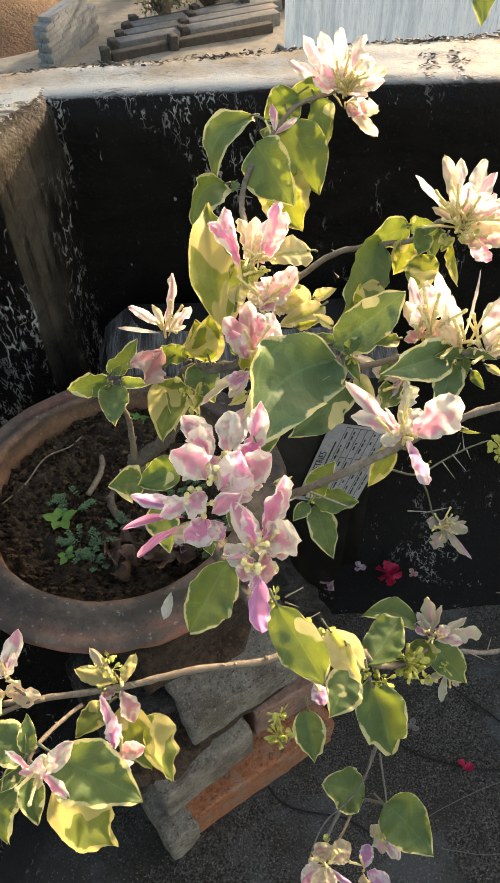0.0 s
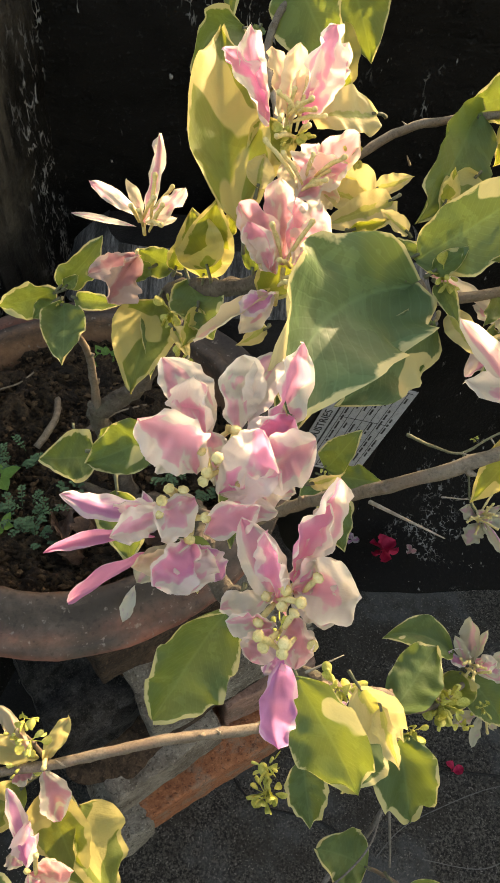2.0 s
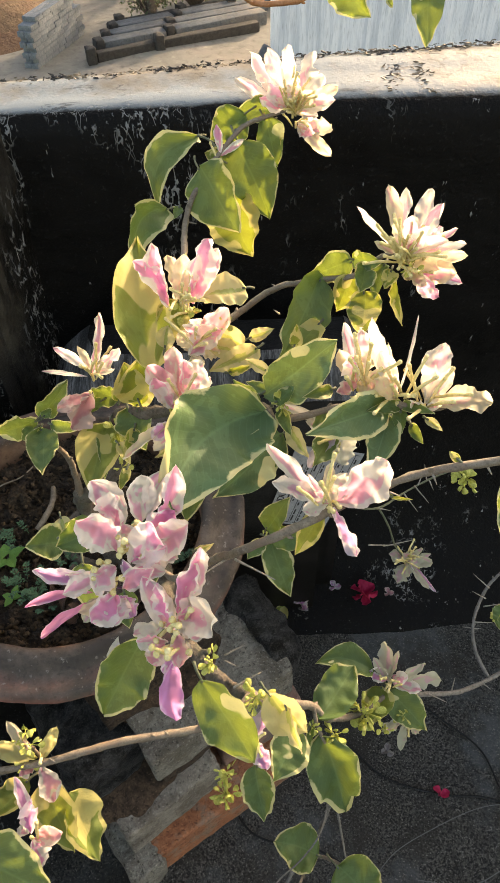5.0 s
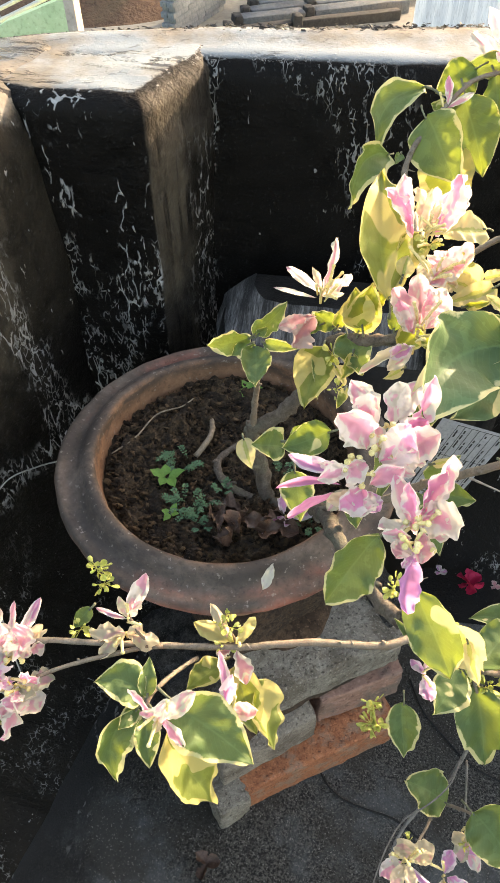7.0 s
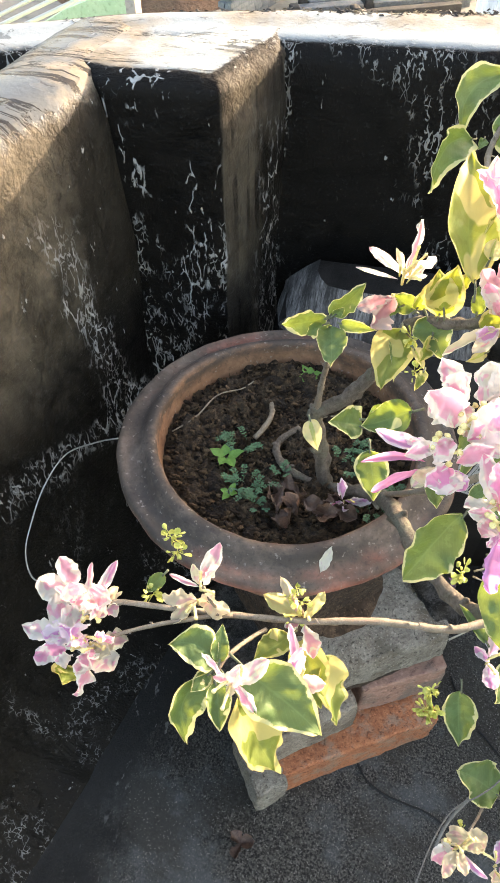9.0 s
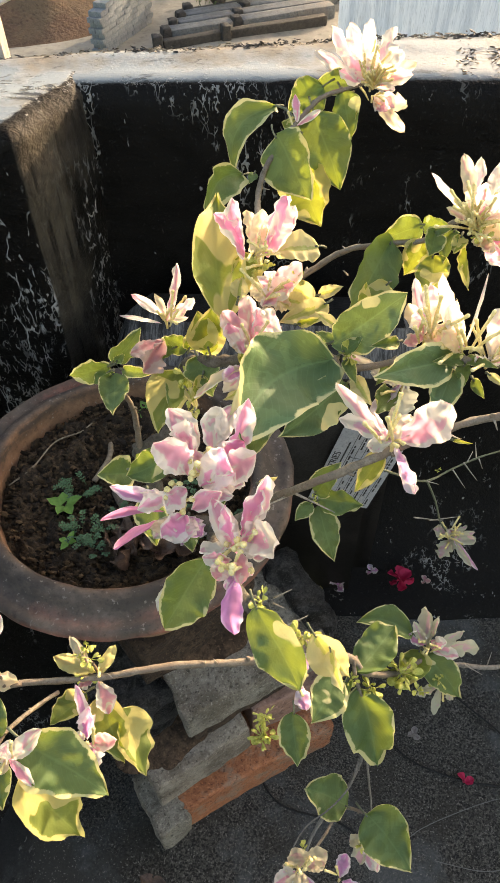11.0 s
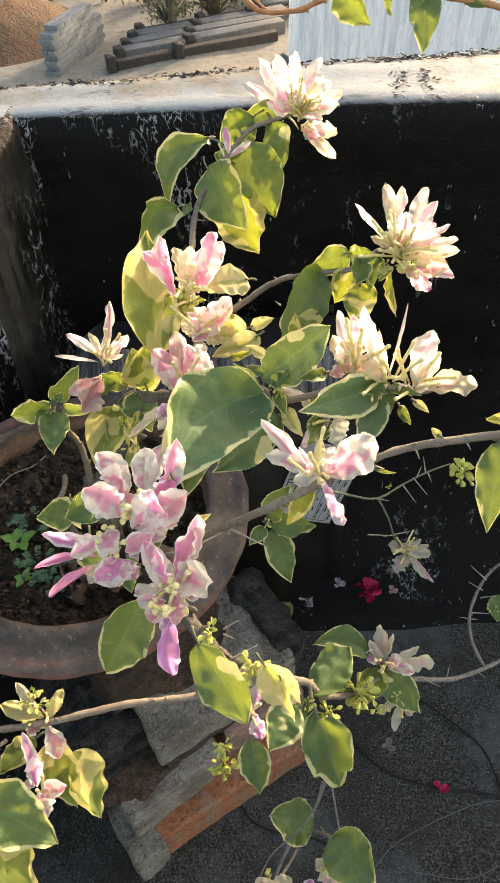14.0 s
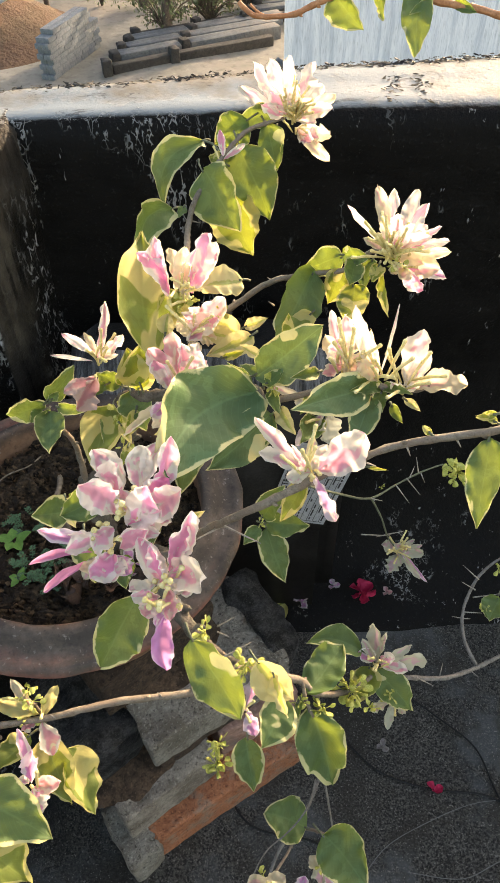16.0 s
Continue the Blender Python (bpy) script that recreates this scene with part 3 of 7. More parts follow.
def spill(x, y, z, rx, ry, h, turn, seed):
    """A thin spread of earth lying on a flat top."""
    k = Vector((seed * 5.1, seed * 2.3, 0))

    def place(u, v):
        a = 2 * math.pi * u
        r = v * (1 + 0.28 * noise.noise(Vector((math.cos(a) * 1.6, math.sin(a) * 1.6, 0)) + k))
        p = Vector((math.cos(a) * r * rx, math.sin(a) * r * ry, 0))
        return Vector((p.x, p.y, h * (1 - v) ** 0.7 + (1 - v) * (0.004 * noise.noise(p * 60 + k) + 0.002 * noise.noise(p * 150 + k)) - 0.001))

    ob = part("spilled_earth", grid_mesh(60, 16, place, close_u=True), M["spill"])
    ob.matrix_world = pose(x, y, z, 0, 0, turn)
    tagged(ob, "dark brown earth spilled on the slab below the pot", "spilled earth", kind="stuff")


spill(-0.045, 0.412, 0.258, 0.085, 0.048, 0.022, 32, 1)
spill(-0.086, 0.322, 0.1700, 0.080, 0.052, 0.010, 36, 2)


# ---- the pot ----
POT = Vector((-0.111, 0.4475, 0.0))


def pot():
    base = empty("flower_pot", "weathered terracotta bowl pot with a thick dusty rim", "flower pot")
    base.location = (POT.x, POT.y, 0.352)
    outer = [(0.086, 0.352), (0.094, 0.362), (0.108, 0.40), (0.121, 0.45), (0.130, 0.485), (0.137, 0.496), (0.149, 0.501), (0.1590, 0.506), (0.1640, 0.5125), (0.1655, 0.519), (0.1645, 0.5245), (0.1670, 0.5265), (0.1725, 0.5285), (0.1755, 0.533), (0.1758, 0.5385), (0.1735, 0.5430)]
    inner = [(0.1700, 0.5445), (0.1665, 0.5425), (0.1600, 0.5420), (0.1545, 0.5440), (0.1510, 0.5470), (0.1475, 0.5515), (0.143, 0.5555), (0.1375, 0.5565), (0.134, 0.5545), (0.1325, 0.546), (0.1315, 0.53), (0.130, 0.51), (0.129, 0.49)]

    def body(pr):
        def place(u, v):
            q = along([(*r, 0) for r in pr], v)
            a = 2 * math.pi * u
            w = Vector((math.cos(a) * q.x, math.sin(a) * q.x, q.y))
            w.z += 0.003 * math.sin(a * 2 + 0.6) * (w.z - 0.352) / 0.2
            k = 1 + 0.014 * noise.noise(w * 7) + 0.009 * noise.noise(w * 34) + 0.004 * noise.noise(w * 90)
            w = Vector((w.x * k, w.y * k, w.z + 0.0015 * noise.noise(w * 18)))
            return w - Vector((0, 0, 0.352))
        return place

    bm = grid_mesh(140, 90, body(outer + inner), close_u=True)
    bmesh.ops.recalc_face_normals(bm, faces=bm.faces[:])
    part("bowl", bm, M["pot"], base)

    def ground(u, v):
        a, r = 2 * math.pi * u, 0.1312 * v
        w = Vector((math.cos(a) * r, math.sin(a) * r, 0.0))
        h = 0.175 + 0.010 * noise.noise(w * 14) + 0.008 * noise.noise(w * 55) + 0.007 * noise.noise(w * 140) + 0.004 * noise.noise(w * 330)
        return Vector((w.x, w.y, h - 0.004 * (v > 0.9)))

    part("soil", grid_mesh(240, 110, ground, close_u=True), M["soil"], base, "dark crumbly garden soil")
    return base


pot()


# ---- plant materials ----
def leaf_material(name, green, cream, glow, margin, share, splashed=0.74):
    """Variegated leaf: green middle, ragged cream margin, thin enough to let the sun shine through."""
    m = Mat(name, 0.52, spec=0.26)
    uv = m.node("UVMap")
    sep = m.node("SeparateXYZ")
    m.link(uv.outputs[0], sep.inputs[0])
    rnd = m.node("ObjectInfo").outputs["Random"]
    off = m.node("CombineXYZ")
    m.link(m.math("MULTIPLY", rnd, 37.0), off.inputs[0])
    m.link(m.math("MULTIPLY", rnd, 11.0), off.inputs[1])
    mp = m.node("Mapping")
    mp.inputs["Scale"].default_value = (1.0, 1.6, 1.0)
    m.link(uv.outputs[0], mp.inputs["Vector"]), m.link(off.outputs[0], mp.inputs["Location"])
    side = m.math("MULTIPLY", m.math("ABSOLUTE", m.math("SUBTRACT", sep.outputs[0], 0.5)), 2.0)
    n = m.noise(3.2, 4, 0.6, vec=mp.outputs[0])
    edge = m.math("ADD", side, m.math("MULTIPLY", m.math("SUBTRACT", n, 0.5), 0.62))
    edge = m.math("ADD", edge, m.math("MULTIPLY", m.math("SUBTRACT", rnd, 0.5), 0.20))
    edge = m.math("ADD", edge, m.math("MULTIPLY", m.math("POWER", sep.outputs[1], 8.0), 0.5))
    pale = m.ramp(edge, [(margin, 0.0), (margin + 0.045, 1.0)])
    splash = m.math("ADD", m.noise(1.35, 1.5, 0.5, vec=mp.outputs[0], distort=0.4), m.math("MULTIPLY", side, 0.10))
    pale = m.math("MAXIMUM", pale, m.ramp(splash, [(splashed, 0.0), (splashed + 0.015, 0.9)]))
    half = m.ramp(m.noise(2.6, 4, 0.6, vec=mp.outputs[0], distort=0.5), [(0.54, 0.0), (0.56, 0.5)])
    tone = m.mix(m.noise(7, 3, vec=mp.outputs[0]), tuple(0.75 * c for c in green), tuple(1.2 * c for c in green))
    tone = m.mix(half, tone, tuple(1.5 * c for c in green))
    rib = m.math("SUBTRACT", 1.0, m.math("MULTIPLY", side, 16.0), clamp=True)
    wave = m.node("TexWave", Scale=5.5, Distortion=1.2, Detail=1.0)
    wave.bands_direction = "Y"
    vm = m.node("Mapping")
    m.link(uv.outputs[0], vm.inputs["Vector"])
    skew = m.node("CombineXYZ")
    m.link(sep.outputs[0], skew.inputs[0])
    m.link(m.math("SUBTRACT", sep.outputs[1], m.math("MULTIPLY", side, 0.30)), skew.inputs[1])
    m.link(skew.outputs[0], wave.inputs["Vector"])
    vein = m.ramp(wave.outputs["Fac"], [(0.90, 0.0), (1.0, 0.35)])
    veins = m.math("MAXIMUM", rib, vein)
    col = m.mix(pale, m.mix(m.math("MULTIPLY", veins, 0.45), tone, tuple(min(1, 1.9 * c) for c in green)), cream)
    m.colour(col)
    m.bump(m.math("SUBTRACT", m.noise(9, 2, vec=mp.outputs[0]), m.math("MULTIPLY", veins, 0.16)), 0.35, 0.0015)
    tr = m.node("BsdfTranslucent")
    m.link(m.mix(pale, glow, tuple(0.85 * c for c in cream)), tr.inputs[0])
    mix = m.node("MixShader", Fac=share)
    out = m.t.nodes["Material Output"]
    m.link(m.b.outputs[0], mix.inputs[1]), m.link(tr.outputs[0], mix.inputs[2]), m.link(mix.outputs[0], out.inputs[0])
    return m.m


M["leaf_v"] = leaf_material("variegated_leaf", (0.092, 0.150, 0.056), (0.60, 0.57, 0.27), (0.30, 0.38, 0.04), 0.89, 0.32)
# yellower leaf copy; the glow of backlit blades is put into its colours
M["leaf_y"] = leaf_material("sunlit_yellow_leaf", (0.17, 0.22, 0.06), (0.64, 0.57, 0.21), (0.37, 0.41, 0.035), 0.80, 0.46, 0.56)
M["leaf_g"] = leaf_material("broad_grey_green_leaf", (0.092, 0.156, 0.070), (0.62, 0.58, 0.29), (0.22, 0.30, 0.05), 0.88, 0.18, 0.69)
M["leaf_c"] = leaf_material("cream_leaf", (0.34, 0.40, 0.16), (0.72, 0.64, 0.31), (0.62, 0.60, 0.12), 0.20, 0.48)


def bract_material(name, pale, tint, start, share=0.66):
    """Papery flower bract: pale with flushes of colour and fine long veins."""
    m = Mat(name, 0.6, spec=0.2)
    uv = m.node("UVMap")
    rnd = m.node("ObjectInfo").outputs["Random"]
    off = m.node("CombineXYZ")
    m.link(m.math("MULTIPLY", rnd, 53.0), off.inputs[0])
    m.link(m.math("MULTIPLY", rnd, 17.0), off.inputs[1])
    mp = m.node("Mapping")
    mp.inputs["Scale"].default_value = (1.0, 1.0, 1.0)
    m.link(uv.outputs[0], mp.inputs["Vector"]), m.link(off.outputs[0], mp.inputs["Location"])
    sep = m.node("SeparateXYZ")
    m.link(uv.outputs[0], sep.inputs[0])
    rim = m.math("POWER", m.math("MULTIPLY", m.math("ABSOLUTE", m.math("SUBTRACT", sep.outputs[0], 0.5)), 2.0), 2.2)
    far = m.math("MULTIPLY", m.math("POWER", sep.outputs[1], 3.0), m.math("SUBTRACT", m.math("MULTIPLY", rnd, 2.2), 1.0))
    patch = m.math("MULTIPLY", m.math("SUBTRACT", m.noise(1.9, 2.5, 0.55, vec=mp.outputs[0], distort=0.5), 0.42), 0.75)
    n = m.math("ADD", m.math("SUBTRACT", m.math("ADD", patch, 0.5), m.math("ADD", m.math("MULTIPLY", rim, 0.21), m.math("MULTIPLY", far, 0.12))), m.math("MULTIPLY", m.math("SUBTRACT", rnd, 0.5), 0.10))
    flush = m.ramp(n, [(start, 0.0), (start + 0.025, 0.65), (start + 0.09, 1.0)])
    col = m.mix(flush, pale, tint)
    fib = m.node("Mapping")
    fib.inputs["Scale"].default_value = (16, 2.2, 1)
    m.link(uv.outputs[0], fib.inputs["Vector"])
    veins = m.noise(2.0, 3, 0.6, vec=fib.outputs[0])
    col = m.mix(m.ramp(veins, [(0.52, 0.0), (0.72, 0.10)]), col, tuple(0.88 * c for c in tint))
    m.colour(col)
    m.bump(veins, 0.35, 0.0012)
    tr = m.node("BsdfTranslucent")
    m.link(col, tr.inputs[0])
    mix = m.node("MixShader", Fac=share)
    out = m.t.nodes["Material Output"]
    m.link(m.b.outputs[0], mix.inputs[1]), m.link(tr.outputs[0], mix.inputs[2]), m.link(mix.outputs[0], out.inputs[0])
    return m.m


WHITE, PINK = (0.88, 0.84, 0.76), (0.90, 0.50, 0.63)
BRACT = {
    "w": bract_material("white_pink_bract", WHITE, PINK, 0.545),
    "p": bract_material("pink_bract", (0.93, 0.88, 0.81), (0.93, 0.48, 0.62), 0.485),
    "m": bract_material("magenta_bract", (0.93, 0.88, 0.84), (0.92, 0.40, 0.64), 0.455),
    "c": bract_material("cream_bract", (0.84, 0.75, 0.55), (0.88, 0.58, 0.54), 0.57),
    "l": bract_material("lilac_bract", (0.88, 0.78, 0.84), (0.78, 0.38, 0.68), 0.49),
    "s": bract_material("coral_bract", (0.92, 0.78, 0.70), (0.90, 0.45, 0.53), 0.44),
    "d": bract_material("fading_bract", (0.52, 0.40, 0.36), (0.50, 0.24, 0.26), 0.46, 0.3),
    # white-green bract greyed down, its shade held in the colour
    "d2": bract_material("shaded_green_bract", (0.60, 0.60, 0.50), (0.54, 0.44, 0.46), 0.60, 0.3),
    "e": bract_material("pale_green_bract", (0.54, 0.52, 0.38), (0.62, 0.38, 0.42), 0.56, 0.35),
    "k": bract_material("deep_pink_bract", (0.93, 0.60, 0.74), (0.90, 0.36, 0.60), 0.36),
    "v": bract_material("violet_bract", (0.88, 0.64, 0.84), (0.78, 0.36, 0.72), 0.36),
    "y": bract_material("yellow_bract", (0.76, 0.70, 0.32), (0.74, 0.62, 0.28), 0.55),
}
M["tube"] = simple("cream_flower_tube", (0.56, 0.46, 0.16), (0.78, 0.68, 0.36), 160, 0.6, 0.2, 0.001)
M["bud_y"] = simple("yellow_green_bud", (0.34, 0.37, 0.055), (0.60, 0.57, 0.17), 260, 0.55, 0.2, 0.001)
M["stem_stem"] = simple("brown_green_twig", (0.115, 0.094, 0.069), (0.27, 0.225, 0.172), 240, 0.7, 0.5, 0.001, 60, (0.18, 0.135, 0.098))
M["stem_trunk"] = simple("grey_bark", (0.055, 0.042, 0.031), (0.165, 0.135, 0.105), 150, 0.85, 0.9, 0.003, 40, (0.11, 0.105, 0.075))
M["stem_bare"] = simple("dry_grey_twig", (0.095, 0.088, 0.078), (0.22, 0.205, 0.18), 200, 0.8, 0.5, 0.001)
M["stem_green"] = simple("green_twig", (0.075, 0.085, 0.05), (0.15, 0.16, 0.10), 200, 0.7, 0.4, 0.001)
M["stem_red"] = simple("sunlit_red_twig", (0.34, 0.13, 0.05), (0.50, 0.24, 0.12), 200, 0.6, 0.4, 0.001)
M["stem_spine"] = simple("pale_spine", (0.20, 0.17, 0.13), (0.42, 0.38, 0.32), 200, 0.6, 0.2, 0.001)

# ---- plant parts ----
EYE_POINT = Vector((0.05, 0.02, 1.08))  # mean camera eye; blades, tubes and buds are turned to face it
OUTLINE, WIDE, PETAL = (0.55, 1.0), (0.62, 0.80), (0.88, 0.66)  # how a blade swells from its base and narrows to its tip
count = [0]


def width_at(shape, v):
    """The part of the full width at the fraction v of a blade's length."""
    a, b = shape
    v, top = min(max(v, 0.0), 1.0), a / (a + b)
    return max(0.02, v ** a * (1 - v) ** b / (top ** a * (1 - top) ** b))


def blade(base, tip, width, roll, curl, table, nu, nv, fold, ripple, crinkle=0.0, bow=0.0):
    """A thin blade from base to tip, folded along its rib, curled along its length, bowed sideways, with a wavy rim."""
    count[0] += 1
    k = Vector((count[0] * 3.77, count[0] * 1.31, 0.5))
    base, tip = Vector(base), Vector(tip)
    axis = tip - base
    ln = axis.length
    axis.normalize()
    out = EYE_POINT - (base + tip) / 2
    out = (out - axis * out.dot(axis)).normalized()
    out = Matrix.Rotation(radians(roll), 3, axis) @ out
    side = axis.cross(out)
    bm = bmesh.new()
    uv = bm.loops.layers.uv.new("UVMap")
    rows = []
    for j in range(nv):
        v = j / (nv - 1)
        w = width * 0.5 * width_at(table, v) * (1 + 0.10 * noise.noise(k + Vector((v * 3, 0, 0))))
        row = []
        for i in range(nu):
            u = 2 * i / (nu - 1) - 1
            lift = fold * width * (abs(u) ** 1.4 - 0.35) * width_at(table, v)
            bend = curl * ln * (0.25 - (v - 0.5) ** 2)
            wav = ripple * width * abs(u) ** 1.5 * noise.noise(k + Vector((v * 7.0, u * 1.5, 2.0)))
            p = base + axis * (ln * v + 0.02 * ln * noise.noise(k + Vector((u, v * 4, 9)))) + side * (u * w * (1 - 0.12 * abs(fold)) + 0.05 * width * math.sin(v * 3.0 + k.x) + bow * ln * 4 * v * (1 - v)) + out * (lift + bend + wav)
            if crinkle:
                p += out * crinkle * width * noise.noise(k + Vector((u * 2.2, v * 9.0, 4.0))) + side * crinkle * 0.7 * width * abs(u) * noise.noise(k + Vector((u, v * 11.0, 7.0)))
            row.append((bm.verts.new(p), (u * 0.5 + 0.5, v)))
        rows.append(row)
    for a, b in zip(rows, rows[1:]):
        for i in range(nu - 1):
            quad = (a[i], a[i + 1], b[i + 1], b[i])
            f = bm.faces.new([q[0] for q in quad])
            for lp, q in zip(f.loops, quad):
                lp[uv].uv = q[1]
    return bm, axis, side, out


def leaf(parent, base, tip, width, roll, curl, kind, bow=0.0, form=OUTLINE):
    random.seed(count[0] * 7 + 1)
    bm, axis, side, out = blade(base, tip, width, roll + random.uniform(-12, 12), curl, form, 15, 23, random.uniform(0.10, 0.30), 0.24, 0.03, bow)
    b = Vector(base)
    axis = (axis + side * bow * 3).normalized()
    ob = part("leaf", bm, M["leaf_" + kind], parent)
    stalk = tube([b + axis * 0.002 + out * 0.0, b - axis * width * 0.16 - out * width * 0.05, b - axis * width * 0.30 - out * width * 0.16], [0.0007, 0.0008, 0.0010], 5)
    part("leaf_stalk", stalk, M["stem_green"], ob)
    return ob


def flower(parent, centre, tubes, knob=0.0012, reach=1.0):
    """The heart of a flower head: slender cream tubes with knobbed ends."""
    random.seed(count[0] * 13 + 5)
    c = Vector(centre)
    bm = tube([c - Vector((0, 0, 0.006)), c], [0.0009, 0.0011], 5)
    to = (EYE_POINT - c).normalized() + Vector((0.1, 0.9, 0.5)) * (reach - 1.0)
    for i in range(tubes):
        d = (to * 0.8 + Vector((random.uniform(-1, 1), random.uniform(-1, 1), random.uniform(-0.4, 1)))).normalized()
        ln = reach * random.uniform(0.010, 0.019) if knob < 0.0015 else random.uniform(0.008, 0.014)
        s = c + Vector((random.uniform(-1, 1), random.uniform(-1, 1), random.uniform(-1, 1))) * 0.004
        tube([s, s + d * ln * 0.55 + Vector((0, 0, 0.001)), s + d * ln * 0.84, s + d * ln * 0.94, s + d * ln, s + d * (ln + 0.0008)], [0.0005, 0.0010, 0.0008, knob * 0.9, knob, knob * 0.4], 7, bm)
    ob = part("flower_head", bm, M["tube"], parent, "cluster of papery bracts round cream tubes")
    return ob, c


def bract(head, tip, width, kind, start):
    ob, c = head
    random.seed(count[0] * 11 + 3)
    tip = Vector(tip)
    base = c.lerp(tip, start) + Vector((random.uniform(-1, 1), random.uniform(-1, 1), random.uniform(-1, 1))) * 0.0016
    bm, *_ = blade(base, tip, width, random.uniform(-38, 38), random.uniform(-0.22, 0.34), PETAL, 11, 19, random.uniform(0.08, 0.44), 0.46, 0.10)
    return part("bract", bm, BRACT[kind], ob)


def petal(head, base, tip, width, kind, roll):
    """A broad bract with its own foot beside the tubes."""
    random.seed(count[0] * 11 + 3)
    bm, *_ = blade(base, tip, width * 1.08, roll + random.uniform(-28, 28), random.uniform(-0.10, 0.36), PETAL, 15, 25, random.uniform(0.05, 0.42), 0.42, 0.10, random.uniform(-0.10, 0.10))
    return part("bract", bm, BRACT[kind], head[0])


def stem(parent, pts, r0, r1, kind):
    n = len(pts)
    if kind == "spine":
        return part("spine", tube(pts, [r0, r1], 5), M["stem_spine"], parent)
    radii = [r0 + (r1 - r0) * i / (n - 1) for i in range(n)]
    pts = [Vector(p) for p in pts]
    name = "trunk" if kind == "trunk" else "branch"
    bm = tube(pts, radii, 10 if kind == "trunk" else 8, rough=0.6 if kind == "trunk" else 0.42)
    # leaf scars and nodes
    random.seed(n * 31 + int(r0 * 1e5))
    for k in range(1, n - 1):
        p = pts[k] + (pts[k + 1] - pts[k]) * random.uniform(-0.3, 0.3)
        way = (pts[k + 1] - pts[k - 1]).normalized()
        side = (Matrix.Rotation(random.uniform(0, 6.28), 3, way) @ way.orthogonal()).normalized()
        r = radii[k]
        tube([p, p + side * r * 1.1, p + side * r * 1.7 + way * r * 0.8], [r * 0.75, r * 0.6, r * 0.2], 6, bm)
    return part(name, bm, M["stem_" + kind], parent)


def buds(parent, at, n, size, kind):
    """A tuft of plump young buds and small cupped lobes on short stalks."""
    count[0] += 1
    random.seed(count[0] * 5)
    c = Vector(at)
    to = (EYE_POINT - c).normalized()
    bm = bmesh.new()
    for i in range(int(n * 1.5)):
        d = (Vector((random.gauss(0, 1), random.gauss(0, 1), random.gauss(0, 1))) + to * 0.7).normalized()
        s = c + d * size * random.uniform(0.10, 0.50)
        side = (Matrix.Rotation(random.uniform(0, 6.28), 3, d) @ d.orthogonal()).normalized()
        up = d.cross(side)
        if i % 3 == 0:
            # a rounded bud
            ln, r = size * random.uniform(0.22, 0.36), size * random.uniform(0.060, 0.085)
            bend = side * ln * random.uniform(-0.2, 0.2)
            tube([s, s + d * ln * 0.25, s + d * ln * 0.6 + bend * 0.5, s + d * ln * 0.9 + bend, s + d * ln + bend], [r * 0.45, r * 0.75, r, r * 0.85, r * 0.25], 6, bm)
        else:
            # a cupped lobe with a blunt end
            e = s + d * size * random.uniform(0.24, 0.46)
            r = size * random.uniform(0.11, 0.20)
            cup = r * random.uniform(0.3, 0.7)
            cut = [(0.0, 0.2), (0.25, 0.72), (0.55, 1.0), (0.82, 0.82), (0.96, 0.42), (1.0, 0.1)]
            rows = [[bm.verts.new(s.lerp(e, v) + side * (u * r * w) + up * (u * u * cup * w + 0.5 * r * v * v)) for u in (-1, -0.45, 0.45, 1)] for v, w in cut]
            for a, b in zip(rows, rows[1:]):
                for k in (0, 1, 2):
                    bm.faces.new((a[k], a[k + 1], b[k + 1], b[k]))
        if i % 2:
            tube([c, s], [size * 0.02, size * 0.02], 4, bm)
    return part("bud_tuft", bm, M["bud_y"], parent, "tuft of yellow-green young buds")


# ---- the bush ----
plant = empty("bougainvillea", "variegated bougainvillea bush with white and pink bracts in a clay pot", "plant")
stem(plant, [(0.222, 0.244, 0.883), (0.30, 0.30, 0.93), (0.33, 0.40, 0.962), (0.269, 0.520, 0.962)], 0.0024, 0.0026, "stem")
# woody trunk and branches
stem(plant, [(-0.063, 0.411, 0.515), (-0.072, 0.420, 0.564), (-0.084, 0.427, 0.611)], 0.0075, 0.0066, "trunk")
stem(plant, [(-0.084, 0.427, 0.610), (-0.059, 0.430, 0.627), (-0.036, 0.436, 0.660), (-0.020, 0.409, 0.729), (-0.014, 0.374, 0.773), (0.024, 0.355, 0.796), (0.038, 0.368, 0.814)], 0.0075, 0.0030, "trunk")
stem(plant, [(-0.081, 0.426, 0.609), (-0.079, 0.424, 0.646), (-0.075, 0.411, 0.686), (-0.072, 0.375, 0.755)], 0.0032, 0.0018, "stem")
stem(plant, [(-0.101, 0.470, 0.535), (-0.121, 0.446, 0.530), (-0.107, 0.418, 0.530), (-0.073, 0.406, 0.525)], 0.0030, 0.0050, "trunk")
stem(plant, [(0.038, 0.368, 0.814), (0.033, 0.402, 0.825), (0.030, 0.455, 0.825), (0.026, 0.535, 0.809), (0.031, 0.563, 0.819), (0.044, 0.585, 0.832), (0.054, 0.598, 0.839), (0.075, 0.622, 0.851), (0.096, 0.631, 0.855), (0.111, 0.629, 0.860)], 0.0028, 0.0016, "stem")
stem(plant, [(0.034, 0.390, 0.820), (0.062, 0.416, 0.817), (0.090, 0.433, 0.826), (0.117, 0.425, 0.838), (0.140, 0.418, 0.845), (0.157, 0.422, 0.856), (0.169, 0.419, 0.859)], 0.0024, 0.0015, "stem")
